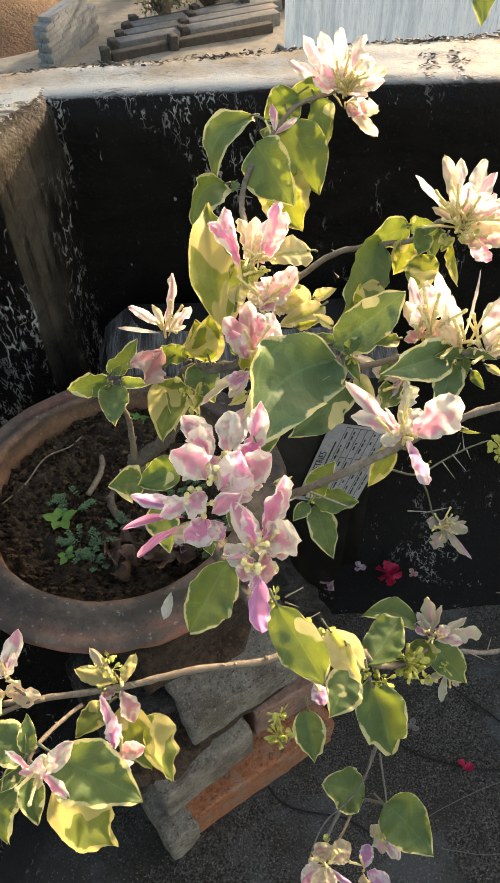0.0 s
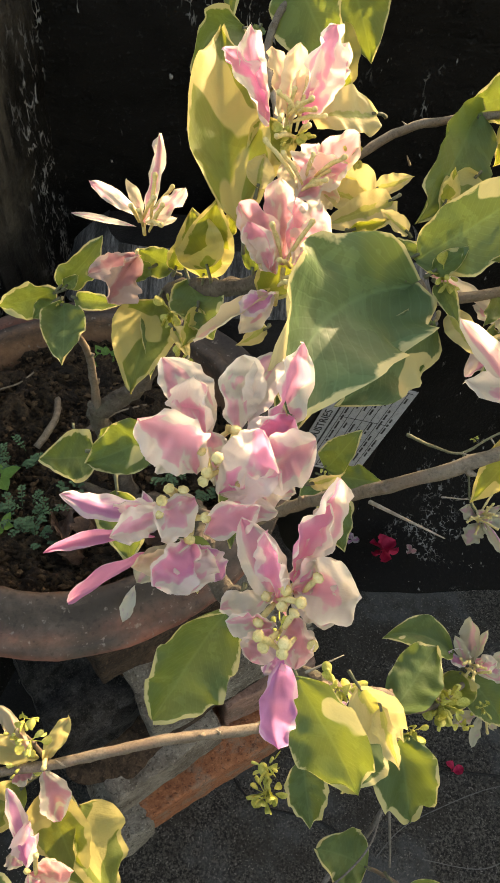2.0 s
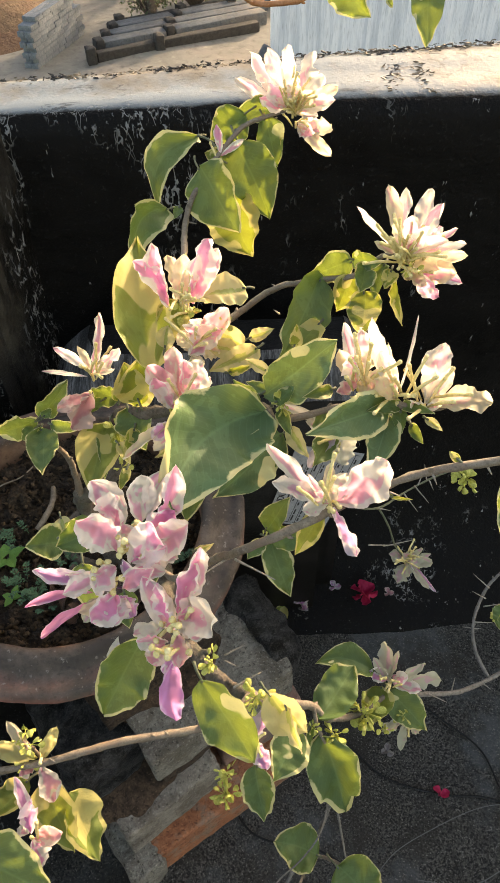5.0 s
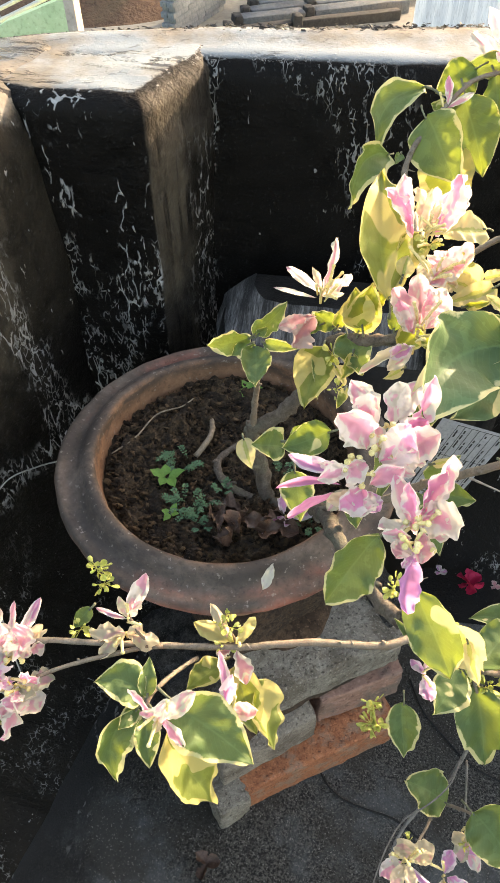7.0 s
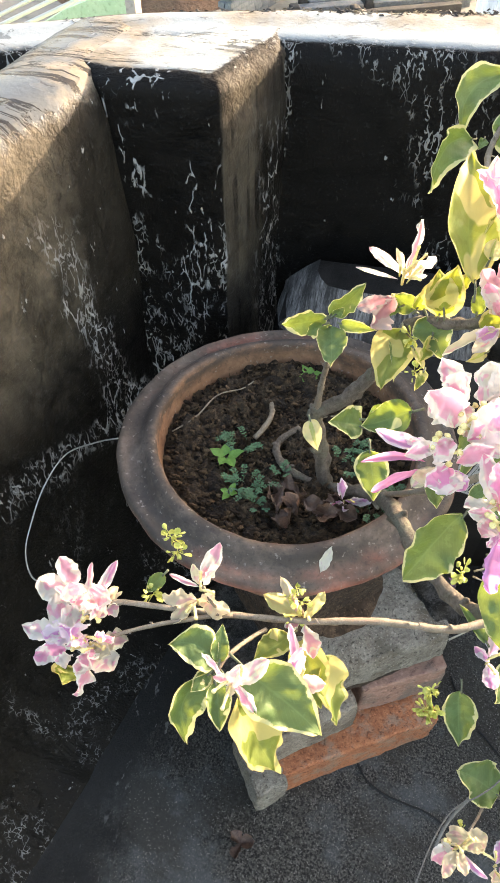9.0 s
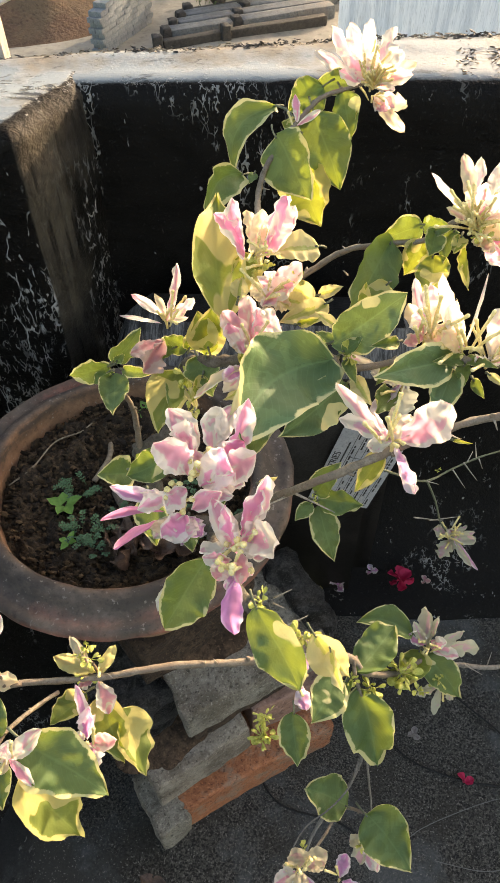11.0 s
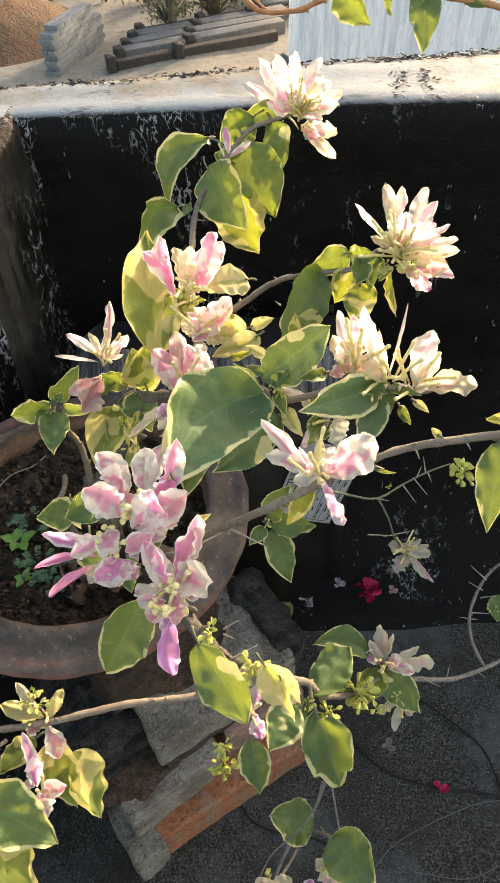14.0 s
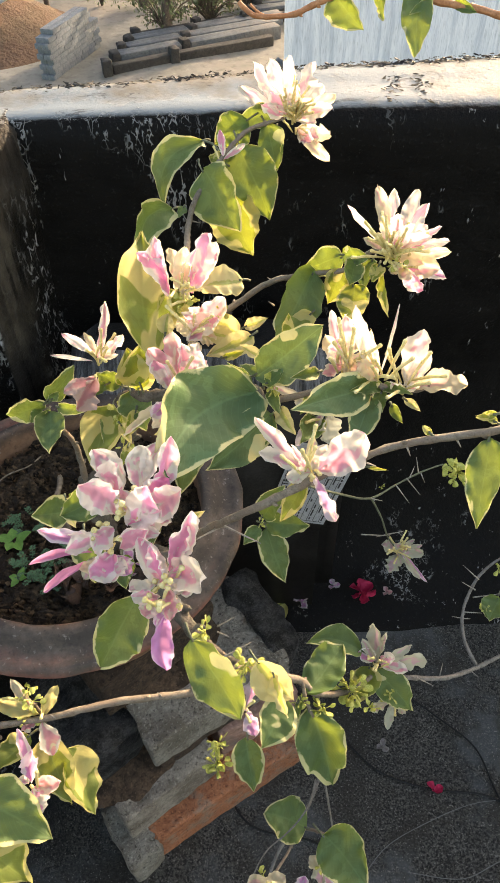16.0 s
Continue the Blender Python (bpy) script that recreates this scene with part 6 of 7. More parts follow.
bract(f, (-0.180, 0.156, 0.725), 0.012, "p", 0.25)
bract(f, (-0.188, 0.156, 0.734), 0.014, "w", 0.41)
bract(f, (-0.166, 0.165, 0.720), 0.009, "c", 0.06)
bract(f, (-0.163, 0.164, 0.716), 0.005, "c", 0.06)
bract(f, (-0.171, 0.147, 0.728), 0.015, "w", 0.45)
bract(f, (-0.173, 0.145, 0.727), 0.012, "w", 0.23)
bract(f, (-0.162, 0.155, 0.715), 0.010, "w", 0.45)
bract(f, (-0.166, 0.148, 0.720), 0.007, "w", 0.25)
f = flower(plant, (-0.173, 0.133, 0.708), 6, 0.0017)
bract(f, (-0.216, 0.135, 0.708), 0.013, "w", 0.28)
bract(f, (-0.202, 0.133, 0.711), 0.015, "l", 0.31)
bract(f, (-0.191, 0.135, 0.717), 0.009, "l", 0.10)
bract(f, (-0.204, 0.121, 0.704), 0.013, "m", 0.36)
bract(f, (-0.189, 0.118, 0.707), 0.011, "w", 0.43)
bract(f, (-0.184, 0.126, 0.714), 0.007, "w", 0.00)
bract(f, (-0.176, 0.108, 0.688), 0.014, "p", 0.25)
bract(f, (-0.176, 0.116, 0.701), 0.011, "p", 0.19)
bract(f, (-0.157, 0.122, 0.701), 0.017, "w", 0.24)
bract(f, (-0.164, 0.118, 0.709), 0.012, "w", 0.09)
bract(f, (-0.153, 0.140, 0.704), 0.014, "e", 0.22)
bract(f, (-0.159, 0.128, 0.710), 0.011, "e", 0.04)
bract(f, (-0.159, 0.136, 0.716), 0.010, "m", 0.26)
bract(f, (-0.162, 0.135, 0.722), 0.007, "m", 0.16)
bract(f, (-0.181, 0.131, 0.724), 0.014, "l", 0.45)
bract(f, (-0.178, 0.129, 0.717), 0.008, "l", 0.09)
bract(f, (-0.169, 0.118, 0.708), 0.013, "p", 0.23)
bract(f, (-0.166, 0.121, 0.715), 0.009, "p", 0.22)
f = flower(plant, (-0.086, 0.122, 0.724), 3)
bract(f, (-0.068, 0.134, 0.734), 0.011, "w", 0.06)
bract(f, (-0.105, 0.132, 0.730), 0.004, "m", 0.06)
bract(f, (-0.071, 0.111, 0.717), 0.006, "m", 0.06)
bract(f, (-0.082, 0.126, 0.739), 0.009, "w", 0.06)
bract(f, (-0.086, 0.114, 0.725), 0.005, "c", 0.06)
bract(f, (-0.096, 0.122, 0.728), 0.005, "p", 0.06)
f = flower(plant, (-0.119, 0.178, 0.715), 2)
bract(f, (-0.112, 0.200, 0.732), 0.011, "p", 0.06)
bract(f, (-0.139, 0.181, 0.717), 0.004, "p", 0.06)
bract(f, (-0.125, 0.185, 0.727), 0.006, "c", 0.06)
bract(f, (-0.113, 0.187, 0.729), 0.007, "w", 0.06)
f = flower(plant, (-0.119, 0.171, 0.710), 2)
bract(f, (-0.140, 0.168, 0.711), 0.011, "c", 0.06)
bract(f, (-0.131, 0.155, 0.705), 0.008, "c", 0.06)
bract(f, (-0.099, 0.169, 0.704), 0.011, "c", 0.06)
bract(f, (-0.111, 0.174, 0.718), 0.009, "c", 0.06)
f = flower(plant, (-0.056, 0.178, 0.695), 1)
bract(f, (-0.046, 0.160, 0.686), 0.013, "p", 0.06)
bract(f, (-0.066, 0.172, 0.695), 0.009, "p", 0.06)
bract(f, (-0.074, 0.197, 0.709), 0.007, "c", 0.06)
bract(f, (-0.082, 0.187, 0.702), 0.011, "y", 0.06)
bract(f, (-0.046, 0.194, 0.706), 0.008, "y", 0.06)
f = flower(plant, (-0.056, 0.143, 0.687), 1)
bract(f, (-0.051, 0.130, 0.678), 0.012, "m", 0.06)
bract(f, (-0.064, 0.148, 0.686), 0.006, "w", 0.06)
bract(f, (-0.037, 0.143, 0.696), 0.011, "s", 0.06)
bract(f, (-0.053, 0.157, 0.706), 0.010, "l", 0.06)
bract(f, (-0.063, 0.167, 0.711), 0.007, "l", 0.06)
f = flower(plant, (-0.043, 0.385, 0.535), 1)
bract(f, (-0.049, 0.389, 0.565), 0.010, "l", 0.06)
bract(f, (-0.067, 0.360, 0.539), 0.011, "l", 0.06)
bract(f, (-0.016, 0.383, 0.548), 0.010, "l", 0.06)
bract(f, (-0.042, 0.366, 0.545), 0.009, "l", 0.06)
# young yellow-green buds
buds(plant, (0.173, 0.408, 0.856), 8, 0.012, "y")
buds(plant, (0.041, 0.240, 0.679), 12, 0.014, "y")
buds(plant, (0.068, 0.217, 0.679), 14, 0.016, "y")
buds(plant, (0.108, 0.225, 0.592), 10, 0.010, "y")
buds(plant, (0.125, 0.222, 0.582), 12, 0.014, "y")
buds(plant, (0.152, 0.244, 0.562), 22, 0.022, "y")
buds(plant, (0.167, 0.236, 0.548), 8, 0.012, "y")
buds(plant, (0.044, 0.205, 0.561), 12, 0.014, "y")
buds(plant, (0.043, 0.192, 0.556), 16, 0.018, "y")
buds(plant, (0.187, 0.249, 0.539), 8, 0.012, "y")
buds(plant, (0.279, 0.453, 0.583), 22, 0.022, "y")
buds(plant, (0.200, 0.435, 0.585), 6, 0.006, "y")
buds(plant, (0.081, 0.392, 0.588), 8, 0.008, "y")
buds(plant, (-0.059, 0.185, 0.705), 7, 0.011, "y")
buds(plant, (-0.062, 0.177, 0.698), 5, 0.009, "y")
buds(plant, (0.122, 0.133, 0.502), 8, 0.012, "y")
buds(plant, (0.0770, 0.1230, 0.5260), 8, 0.010, "y")
buds(plant, (0.036, 0.353, 0.828), 5, 0.008, "y")
buds(plant, (-0.011, 0.331, 0.768), 8, 0.010, "y")
buds(plant, (-0.016, 0.359, 0.773), 8, 0.012, "y")
buds(plant, (0.035, 0.387, 0.845), 8, 0.012, "y")
buds(plant, (0.058, 0.380, 0.841), 5, 0.010, "y")
buds(plant, (-0.145, 0.205, 0.719), 10, 0.012, "y")
buds(plant, (-0.140, 0.199, 0.713), 10, 0.012, "y")
buds(plant, (-0.148, 0.171, 0.705), 8, 0.012, "y")
buds(plant, (-0.067, 0.188, 0.703), 5, 0.010, "y")
buds(plant, (-0.063, 0.193, 0.706), 5, 0.010, "y")
buds(plant, (-0.074, 0.377, 0.756), 5, 0.006, "y")
buds(plant, (0.330, 0.399, 0.491), 8, 0.014, "y")
buds(plant, (0.312, 0.361, 0.471), 8, 0.014, "y")
buds(plant, (0.088, 0.317, 0.836), 6, 0.012, "y")
buds(plant, (0.128, 0.307, 0.826), 6, 0.010, "y")


# ---- in the pot ----
M["seedling"] = leaf_material("seedling_leaf", (0.10, 0.22, 0.05), (0.16, 0.30, 0.08), (0.20, 0.38, 0.03), 1.6, 0.3)
M["fern"] = simple("tiny_weed_leaf", (0.030, 0.085, 0.040), (0.080, 0.165, 0.078), 300, 0.6, 0.2, 0.001)
M["dry_leaf"] = simple("dry_brown_leaf", (0.045, 0.026, 0.018), (0.14, 0.085, 0.060), 90, 0.5, 0.5, 0.002)
M["root"] = simple("pale_root", (0.12, 0.095, 0.066), (0.27, 0.22, 0.16), 200, 0.8, 0.4, 0.001)
SOIL_Z = 0.531


def seedling(x, y, size, n, turn):
    base = empty("seedling", "small green seedling growing in the pot soil", "seedling", group="weeds in the pot")
    base.location = (x, y, SOIL_Z - 0.004)
    part("stalk", tube([(0, 0, 0), (0.001, 0, size * 0.35)], [0.0008, 0.0006], 5), M["stem_green"], base)
    for i in range(n):
        a = turn + i * 2 * math.pi / n + 0.3 * (i % 2)
        d = Vector((math.cos(a), math.sin(a), 0.25))
        s = Vector((0, 0, size * 0.34))
        bm, *_ = blade(s + d * size * 0.1, s + d * size * (1.0 if i % 2 == 0 else 0.75), size * 0.60, 0, 0.1, OUTLINE, 7, 9, 0.12, 0.1)
        part("leaf", bm, M["seedling"], base)


seedling(-0.169, 0.416, 0.019, 5, 0.4)
seedling(-0.156, 0.374, 0.012, 4, 1.2)
seedling(-0.104, 0.552, 0.016, 6, 0.2)


def fern_weed(x, y, size, n, seed):
    """Feathery fronds: thin curved stalks with pairs of tiny leaflets."""
    random.seed(seed)
    bm = bmesh.new()
    for i in range(n // 7):
        a, r = random.uniform(0, 6.28), size * 0.75 * math.sqrt(random.random())
        foot = Vector((math.cos(a) * r * 1.1, math.sin(a) * r * 0.8, -0.001))
        a += random.gauss(0, 0.9)
        way, ln = Vector((math.cos(a), math.sin(a), 0)), size * random.uniform(0.45, 0.85)
        rise = random.uniform(0.35, 0.8)
        pts = [foot + way * ln * k / 6 + Vector((0, 0, ln * rise * math.sin(k / 6 * 2.2))) for k in range(7)]
        tube(pts, [0.00028] * 7, 4, bm)
        across = Vector((-way.y, way.x, 0))
        for k in range(1, 7):
            w = (0.0013 + 0.0011 * math.sin(k / 6 * 2.6)) * random.uniform(0.8, 1.2)
            for s in (-1, 1):
                d = (across * s + way * random.uniform(0.2, 0.7) + Vector((0, 0, random.uniform(-0.2, 0.5)))).normalized()
                q = d.cross(Vector((0, 0, 1))).normalized() * w * 0.42
                p = pts[k] + d * 0.0003
                bm.faces.new([bm.verts.new(c) for c in (p, p + d * w * 0.6 + q, p + d * w * 1.15 + q * 0.6, p + d * w * 1.3, p + d * w * 1.1 - q * 0.7, p + d * w * 0.55 - q)])
    ob = part("creeping_weed", bm, M["fern"], smooth=False)
    ob.location = (x, y, SOIL_Z)
    tagged(ob, "feathery weed with tiny blue-green leaflets on the soil", "weed", "weeds in the pot")


for k, (x, y, s, n) in enumerate([(-0.158, 0.437, 0.017, 110), (-0.139, 0.387, 0.020, 150), (-0.110, 0.411, 0.009, 50), (-0.044, 0.456, 0.016, 110), (-0.014, 0.380, 0.016, 100), (0.005, 0.405, 0.012, 60), (-0.13, 0.364, 0.012, 50), (-0.036, 0.43, 0.012, 60)]):
    fern_weed(x, y, s, n, 40 + k)


def crumbs():
    random.seed(77)
    seed = bmesh.new()
    bmesh.ops.create_icosphere(seed, subdivisions=1, radius=1.0)
    ball, tris = [v.co.copy() for v in seed.verts], [[v.index for v in f.verts] for f in seed.faces]
    seed.free()
    bm = bmesh.new()
    for i in range(4600):
        a, r = random.uniform(0, 6.28), 0.126 * math.sqrt(random.random())
        p = Vector((POT.x + math.cos(a) * r, POT.y + math.sin(a) * r, SOIL_Z - 0.003 + 0.006 * noise.noise(Vector((math.cos(a) * r, math.sin(a) * r, 0)) * 14)))
        s = random.choice((0.0005, 0.0007, 0.0009, 0.0012, 0.0016, 0.0021, 0.0028))
        m = Matrix.Translation(p) @ Euler((random.random() * 6, random.random() * 6, 0)).to_matrix().to_4x4() @ Matrix.Diagonal((s * random.uniform(0.7, 2.2), s * random.uniform(0.6, 1.2), s * random.uniform(0.35, 0.9), 1))
        vs = [bm.verts.new(m @ (c * random.uniform(0.6, 1.35))) for c in ball]
        for t in tris:
            bm.faces.new([vs[k] for k in t])
    tagged(part("soil_crumbs", bm, M["clod"], smooth=False), "loose crumbs of dark soil", "soil", kind="stuff")


crumbs()


def dry_leaf(x, y, z, size, turn, seed):
    random.seed(seed)
    d = Vector((math.cos(turn), math.sin(turn), 0.2)) * size
    b = Vector((x, y, z))
    bm, *_ = blade(b - d * 0.5, b + d * 0.5, size * 0.75, random.uniform(-60, 60), 0.6, OUTLINE, 9, 13, 0.7, 0.7, 0.2)
    tagged(part("dry_leaf", bm, M["dry_leaf"]), "curled dry brown leaf lying on the soil", "dry leaf", "dry leaves")


for k, (x, y) in enumerate([(-0.10, 0.384), (-0.085, 0.372), (-0.072, 0.366), (-0.060, 0.384), (-0.108, 0.366), (-0.055, 0.364), (-0.092, 0.356), (-0.04, 0.37)]):
    dry_leaf(x, y, SOIL_Z + 0.004 + 0.003 * (k % 3), 0.025, k * 1.3, 200 + k)
for k, pts in enumerate([[(-0.235, 0.44, 0.531), (-0.215, 0.462, 0.534), (-0.200, 0.50, 0.533), (-0.175, 0.515, 0.534), (-0.165, 0.532, 0.531)], [(-0.138, 0.502, 0.530), (-0.134, 0.475, 0.537), (-0.146, 0.450, 0.530)], [(-0.12, 0.395, 0.531), (-0.108, 0.388, 0.537), (-0.098, 0.394, 0.531)], [(-0.10, 0.470, 0.531), (-0.085, 0.485, 0.536), (-0.06, 0.50, 0.531)]]):
    tagged(part("root", tube(pts, [0.0008 if k != 1 else 0.0030] * len(pts), 7, rough=0.4), M["root"]), "pale dry root lying on the pot soil", "root", "roots on the soil")

# a fallen bract on the rim
bm, *_ = blade((-0.047, 0.318, 0.557), (-0.053, 0.295, 0.549), 0.009, 0, 0.25, PETAL, 9, 13, 0.3, 0.5, 0.15)
tagged(part("fallen_bract", bm, BRACT["d2"]), "pale dry bract fallen on the pot rim", "fallen bract", "fallen petals")
M["withered"] = bract_material("withered_bract", (0.26, 0.235, 0.215), (0.19, 0.16, 0.15), 0.5, 0.2)
M["red_petal"] = bract_material("crimson_petal", (0.52, 0.03, 0.09), (0.40, 0.015, 0.06), 0.5, 0.2)


def petal_on_floor(x, y, z, size, turn, mat, label, n=3):
    base = empty("fallen_flower", label, "fallen flower", group="fallen petals")
    base.location = (x, y, z)
    for i in range(n):
        a = turn + i * (2.1 if n < 5 else 1.13)
        d = Vector((math.cos(a), math.sin(a), 0.5)) * size
        bm, *_ = blade(Vector((0, 0, 0.001)), d, size * 0.95, 20 * i, 0.4, PETAL, 7, 9, 0.3, 0.3)
        part("petal", bm, mat, base)


petal_on_floor(0.262, 0.622, 0.046, 0.023, 0.6, M["red_petal"], "crimson fallen flower on the black wall foot", 6)
petal_on_floor(0.336, 0.313, 0.001, 0.014, 0.2, M["red_petal"], "crimson fallen petal on the roof floor", 2)
petal_on_floor(0.157, 0.612, 0.035, 0.016, 1.0, BRACT["l"], "withered lilac flower on the wall foot", 3)
petal_on_floor(0.213, 0.635, 0.050, 0.012, 2.0, BRACT["l"], "withered lilac flower on the wall foot", 3)
petal_on_floor(0.305, 0.622, 0.046, 0.010, 2.0, BRACT["d"], "small brown withered flower on the wall foot", 3)
petal_on_floor(0.268, 0.378, 0.002, 0.011, 1.4, M["withered"], "withered grey-brown flower on the roof floor", 3)
petal_on_floor(-0.108, 0.158, 0.002, 0.020, 0.4, M["dry_leaf"], "dry brown leaf scrap on the roof floor", 3)
bm, *_ = blade((0.125, 0.618, 0.026), (0.112, 0.580, 0.012), 0.024, 10, 0.2, OUTLINE, 7, 9, 0.2, 0.2)
tagged(part("fallen_leaf", bm, M["leaf_y"]), "yellowing leaf fallen beside the bricks", "fallen leaf")

# ---- black case behind the pot ----
M["case"] = simple("dusty_black_plastic", (0.004, 0.0037, 0.0034), (0.013, 0.012, 0.011), 60, 0.55, 0.5, 0.003, 20, (0.016, 0.015, 0.014), spec=0.2)
M["case_lid"] = simple("chalky_scratched_black", (0.010, 0.010, 0.010), (0.24, 0.237, 0.230), 430, 0.75, 0.7, 0.003, 60, (0.030, 0.030, 0.029), stretch=(1.0, 0.12, 0.07), spec=0.2)
M["label"] = simple("grey_paper_label", (0.31, 0.32, 0.335), (0.42, 0.43, 0.445), 60, 0.6, 0.2, 0.001)
M["ink"] = simple("black_ink", (0.012, 0.012, 0.012), (0.03, 0.03, 0.03), 200, 0.6, 0.0, 0.001)


def box(bm, lo, hi):
    vs = bmesh.ops.create_cube(bm, size=1.0)["verts"]
    for v in vs:
        v.co = Vector([lo[i] + (v.co[i] + 0.5) * (hi[i] - lo[i]) for i in range(3)])
    return vs


def case():
    base = empty("black_case", "tall black case with a chalky sloping rim standing by the wall", "case")
    base.location = (0.02, 0.66, 0.018)
    bm = bmesh.new()
    box(bm, (-0.178, -0.044, 0.0), (0.190, 0.075, 0.512))
    bmesh.ops.bevel(bm, geom=[e for e in bm.edges if abs(e.verts[0].co.z - e.verts[1].co.z) > 0.1], offset=0.035, segments=4, affect="EDGES")
    part("body", bm, M["case"], base)

    def rim(u, v):
        low = [(-0.186, 0.080, 0.500), (-0.186, 0.020, 0.500), (-0.178, -0.015, 0.503), (-0.158, -0.036, 0.508), (-0.125, -0.046, 0.512), (0.196, -0.046, 0.515), (0.196, 0.080, 0.515)]
        high = [(-0.140, 0.070, 0.548), (-0.140, 0.045, 0.548), (-0.134, 0.030, 0.548), (-0.124, 0.018, 0.548), (-0.106, 0.012, 0.548), (0.176, 0.010, 0.548), (0.176, 0.070, 0.548)]
        a, b = along(low, u), along(high, u)
        return wob(a.lerp(b, v) + Vector((0, 0, 0.004 * math.sin(v * math.pi))), 40, 0.002)

    bm = grid_mesh(110, 10, rim)
    bmesh.ops.recalc_face_normals(bm, faces=bm.faces[:])
    part("rim", bm, M["case_lid"], base, "chalky scratched sloping rim")
    edge = [(-0.140, 0.070), (-0.140, 0.045), (-0.134, 0.030), (-0.124, 0.018), (-0.106, 0.012), (0.176, 0.010), (0.176, 0.070)]
    bm = bmesh.new()
    top, low = [bm.verts.new((x, y, 0.5465)) for x, y in edge], [bm.verts.new((x, y, 0.505)) for x, y in edge]
    bm.faces.new(top)
    for k in range(len(edge)):
        n = (k + 1) % len(edge)
        bm.faces.new((top[k], low[k], low[n], top[n]))
    bmesh.ops.recalc_face_normals(bm, faces=bm.faces[:])
    part("cover", bm, M["case"], base, smooth=False)
    bm = bmesh.new()
    box(bm, (0.072, -0.050, 0.520), (0.098, -0.012, 0.556))
    bmesh.ops.bevel(bm, geom=bm.edges[:], offset=0.003, segments=1, affect="EDGES")
    part("clasp", bm, M["case"], base)
    # printed label, stuck on askew
    m = pose(0.136, -0.0465, 0.345, 90, 14, 0)
    bm = bmesh.new()
    box(bm, (-0.045, -0.085, 0), (0.045, 0.085, 0.0007))
    bm.transform(m)
    lab = part("label", bm, M["label"], base, "grey printed table label", smooth=False)
    bm = bmesh.new()
    for i in range(7):
        x = -0.022 + i * 0.0095
        box(bm, (x, -0.080, 0.0006), (x + 0.0006, 0.080, 0.0011))
    for y in (-0.080, 0.020, 0.080):
        box(bm, (-0.022, y, 0.0006), (0.040, y + 0.0006, 0.0011))
    random.seed(5)
    for i in range(7):
        x, y = -0.0195 + i * 0.0095, -0.076
        while y < 0.070:
            w = random.uniform(0.004, 0.016)
            if random.random() < 0.75:
                box(bm, (x, y, 0.0006), (x + 0.0020, min(y + w, 0.074), 0.0011))
            y += w + 0.003
    box(bm, (-0.0285, -0.06, 0.0006), (-0.0265, 0.05, 0.0011))
    box(bm, (-0.040, -0.076, 0.0006), (-0.0335, -0.052, 0.0011))
    bm.transform(m)
    part("table_print", bm, M["ink"], lab, smooth=False)
    cu = bpy.data.curves.new("heading", "FONT")
    cu.body, cu.size, cu.extrude, cu.align_x = "INDUSTRIES", 0.0135, 0.0003, "LEFT"
    tmp = new("tmp_text", cu)
    bpy.context.view_layer.update()
    me = bpy.data.meshes.new_from_object(tmp.evaluated_get(bpy.context.evaluated_depsgraph_get()))
    bpy.data.objects.remove(tmp)
    me.transform(m @ pose(-0.0325, -0.045, 0.0009, 0, 0, 90))
    me.materials.append(M["ink"])
    ob = new("heading", me)
    ob.parent = lab
    tagged(ob, "bold black heading")


case()

# ---- cables ----
M["cable"] = simple("black_cable", (0.003, 0.003, 0.0035), (0.007, 0.007, 0.007), 200, 0.6, 0.1, 0.001)
M["wire"] = simple("pale_wire", (0.35, 0.36, 0.36), (0.48, 0.48, 0.47), 200, 0.4, 0.1, 0.001)
M["hair_wire"] = simple("grey_thread", (0.10, 0.10, 0.10), (0.17, 0.17, 0.16), 200, 0.6, 0.1, 0.001)


def cable(name, pts, r, mat, label):
    tagged(part(name, tube(pts, [r] * len(pts), 6), mat), label, "cable", "cables")


cable("cable", [(0.02, 0.33, 0.004), (0.039, 0.296, 0.002), (0.056, 0.276, 0.002), (0.08, 0.264, 0.002), (0.11, 0.258, 0.002), (0.15, 0.25, 0.002), (0.20, 0.22, 0.002)], 0.0016, M["cable"], "thin black cable on the roof floor")
cable("cable", [(0.170, 0.458, 0.002), (0.19, 0.41, 0.002), (0.221, 0.376, 0.002), (0.264, 0.338, 0.002), (0.336, 0.315, 0.002), (0.402, 0.308, 0.002), (0.440, 0.290, 0.002), (0.50, 0.24, 0.002)], 0.0015, M["cable"], "looped black cable on the roof floor")
cable("cable", [(0.431, 0.296, 0.004), (0.426, 0.32, 0.002), (0.410, 0.376, 0.002), (0.358, 0.425, 0.002), (0.338, 0.442, 0.002), (0.30, 0.47, 0.002)], 0.0015, M["cable"], "looped black cable on the roof floor")
cable("thread", [(0.50, 0.300, 0.002), (0.431, 0.299, 0.0015), (0.382, 0.293, 0.0015), (0.320, 0.272, 0.0015), (0.258, 0.244, 0.0015), (0.22, 0.21, 0.0015)], 0.0006, M["hair_wire"], "fine grey thread on the roof floor")
cable("thread", [(0.52, 0.26, 0.002), (0.411, 0.221, 0.0015), (0.353, 0.201, 0.0015), (0.28, 0.21, 0.0015)], 0.0006, M["hair_wire"], "fine grey thread on the roof floor")
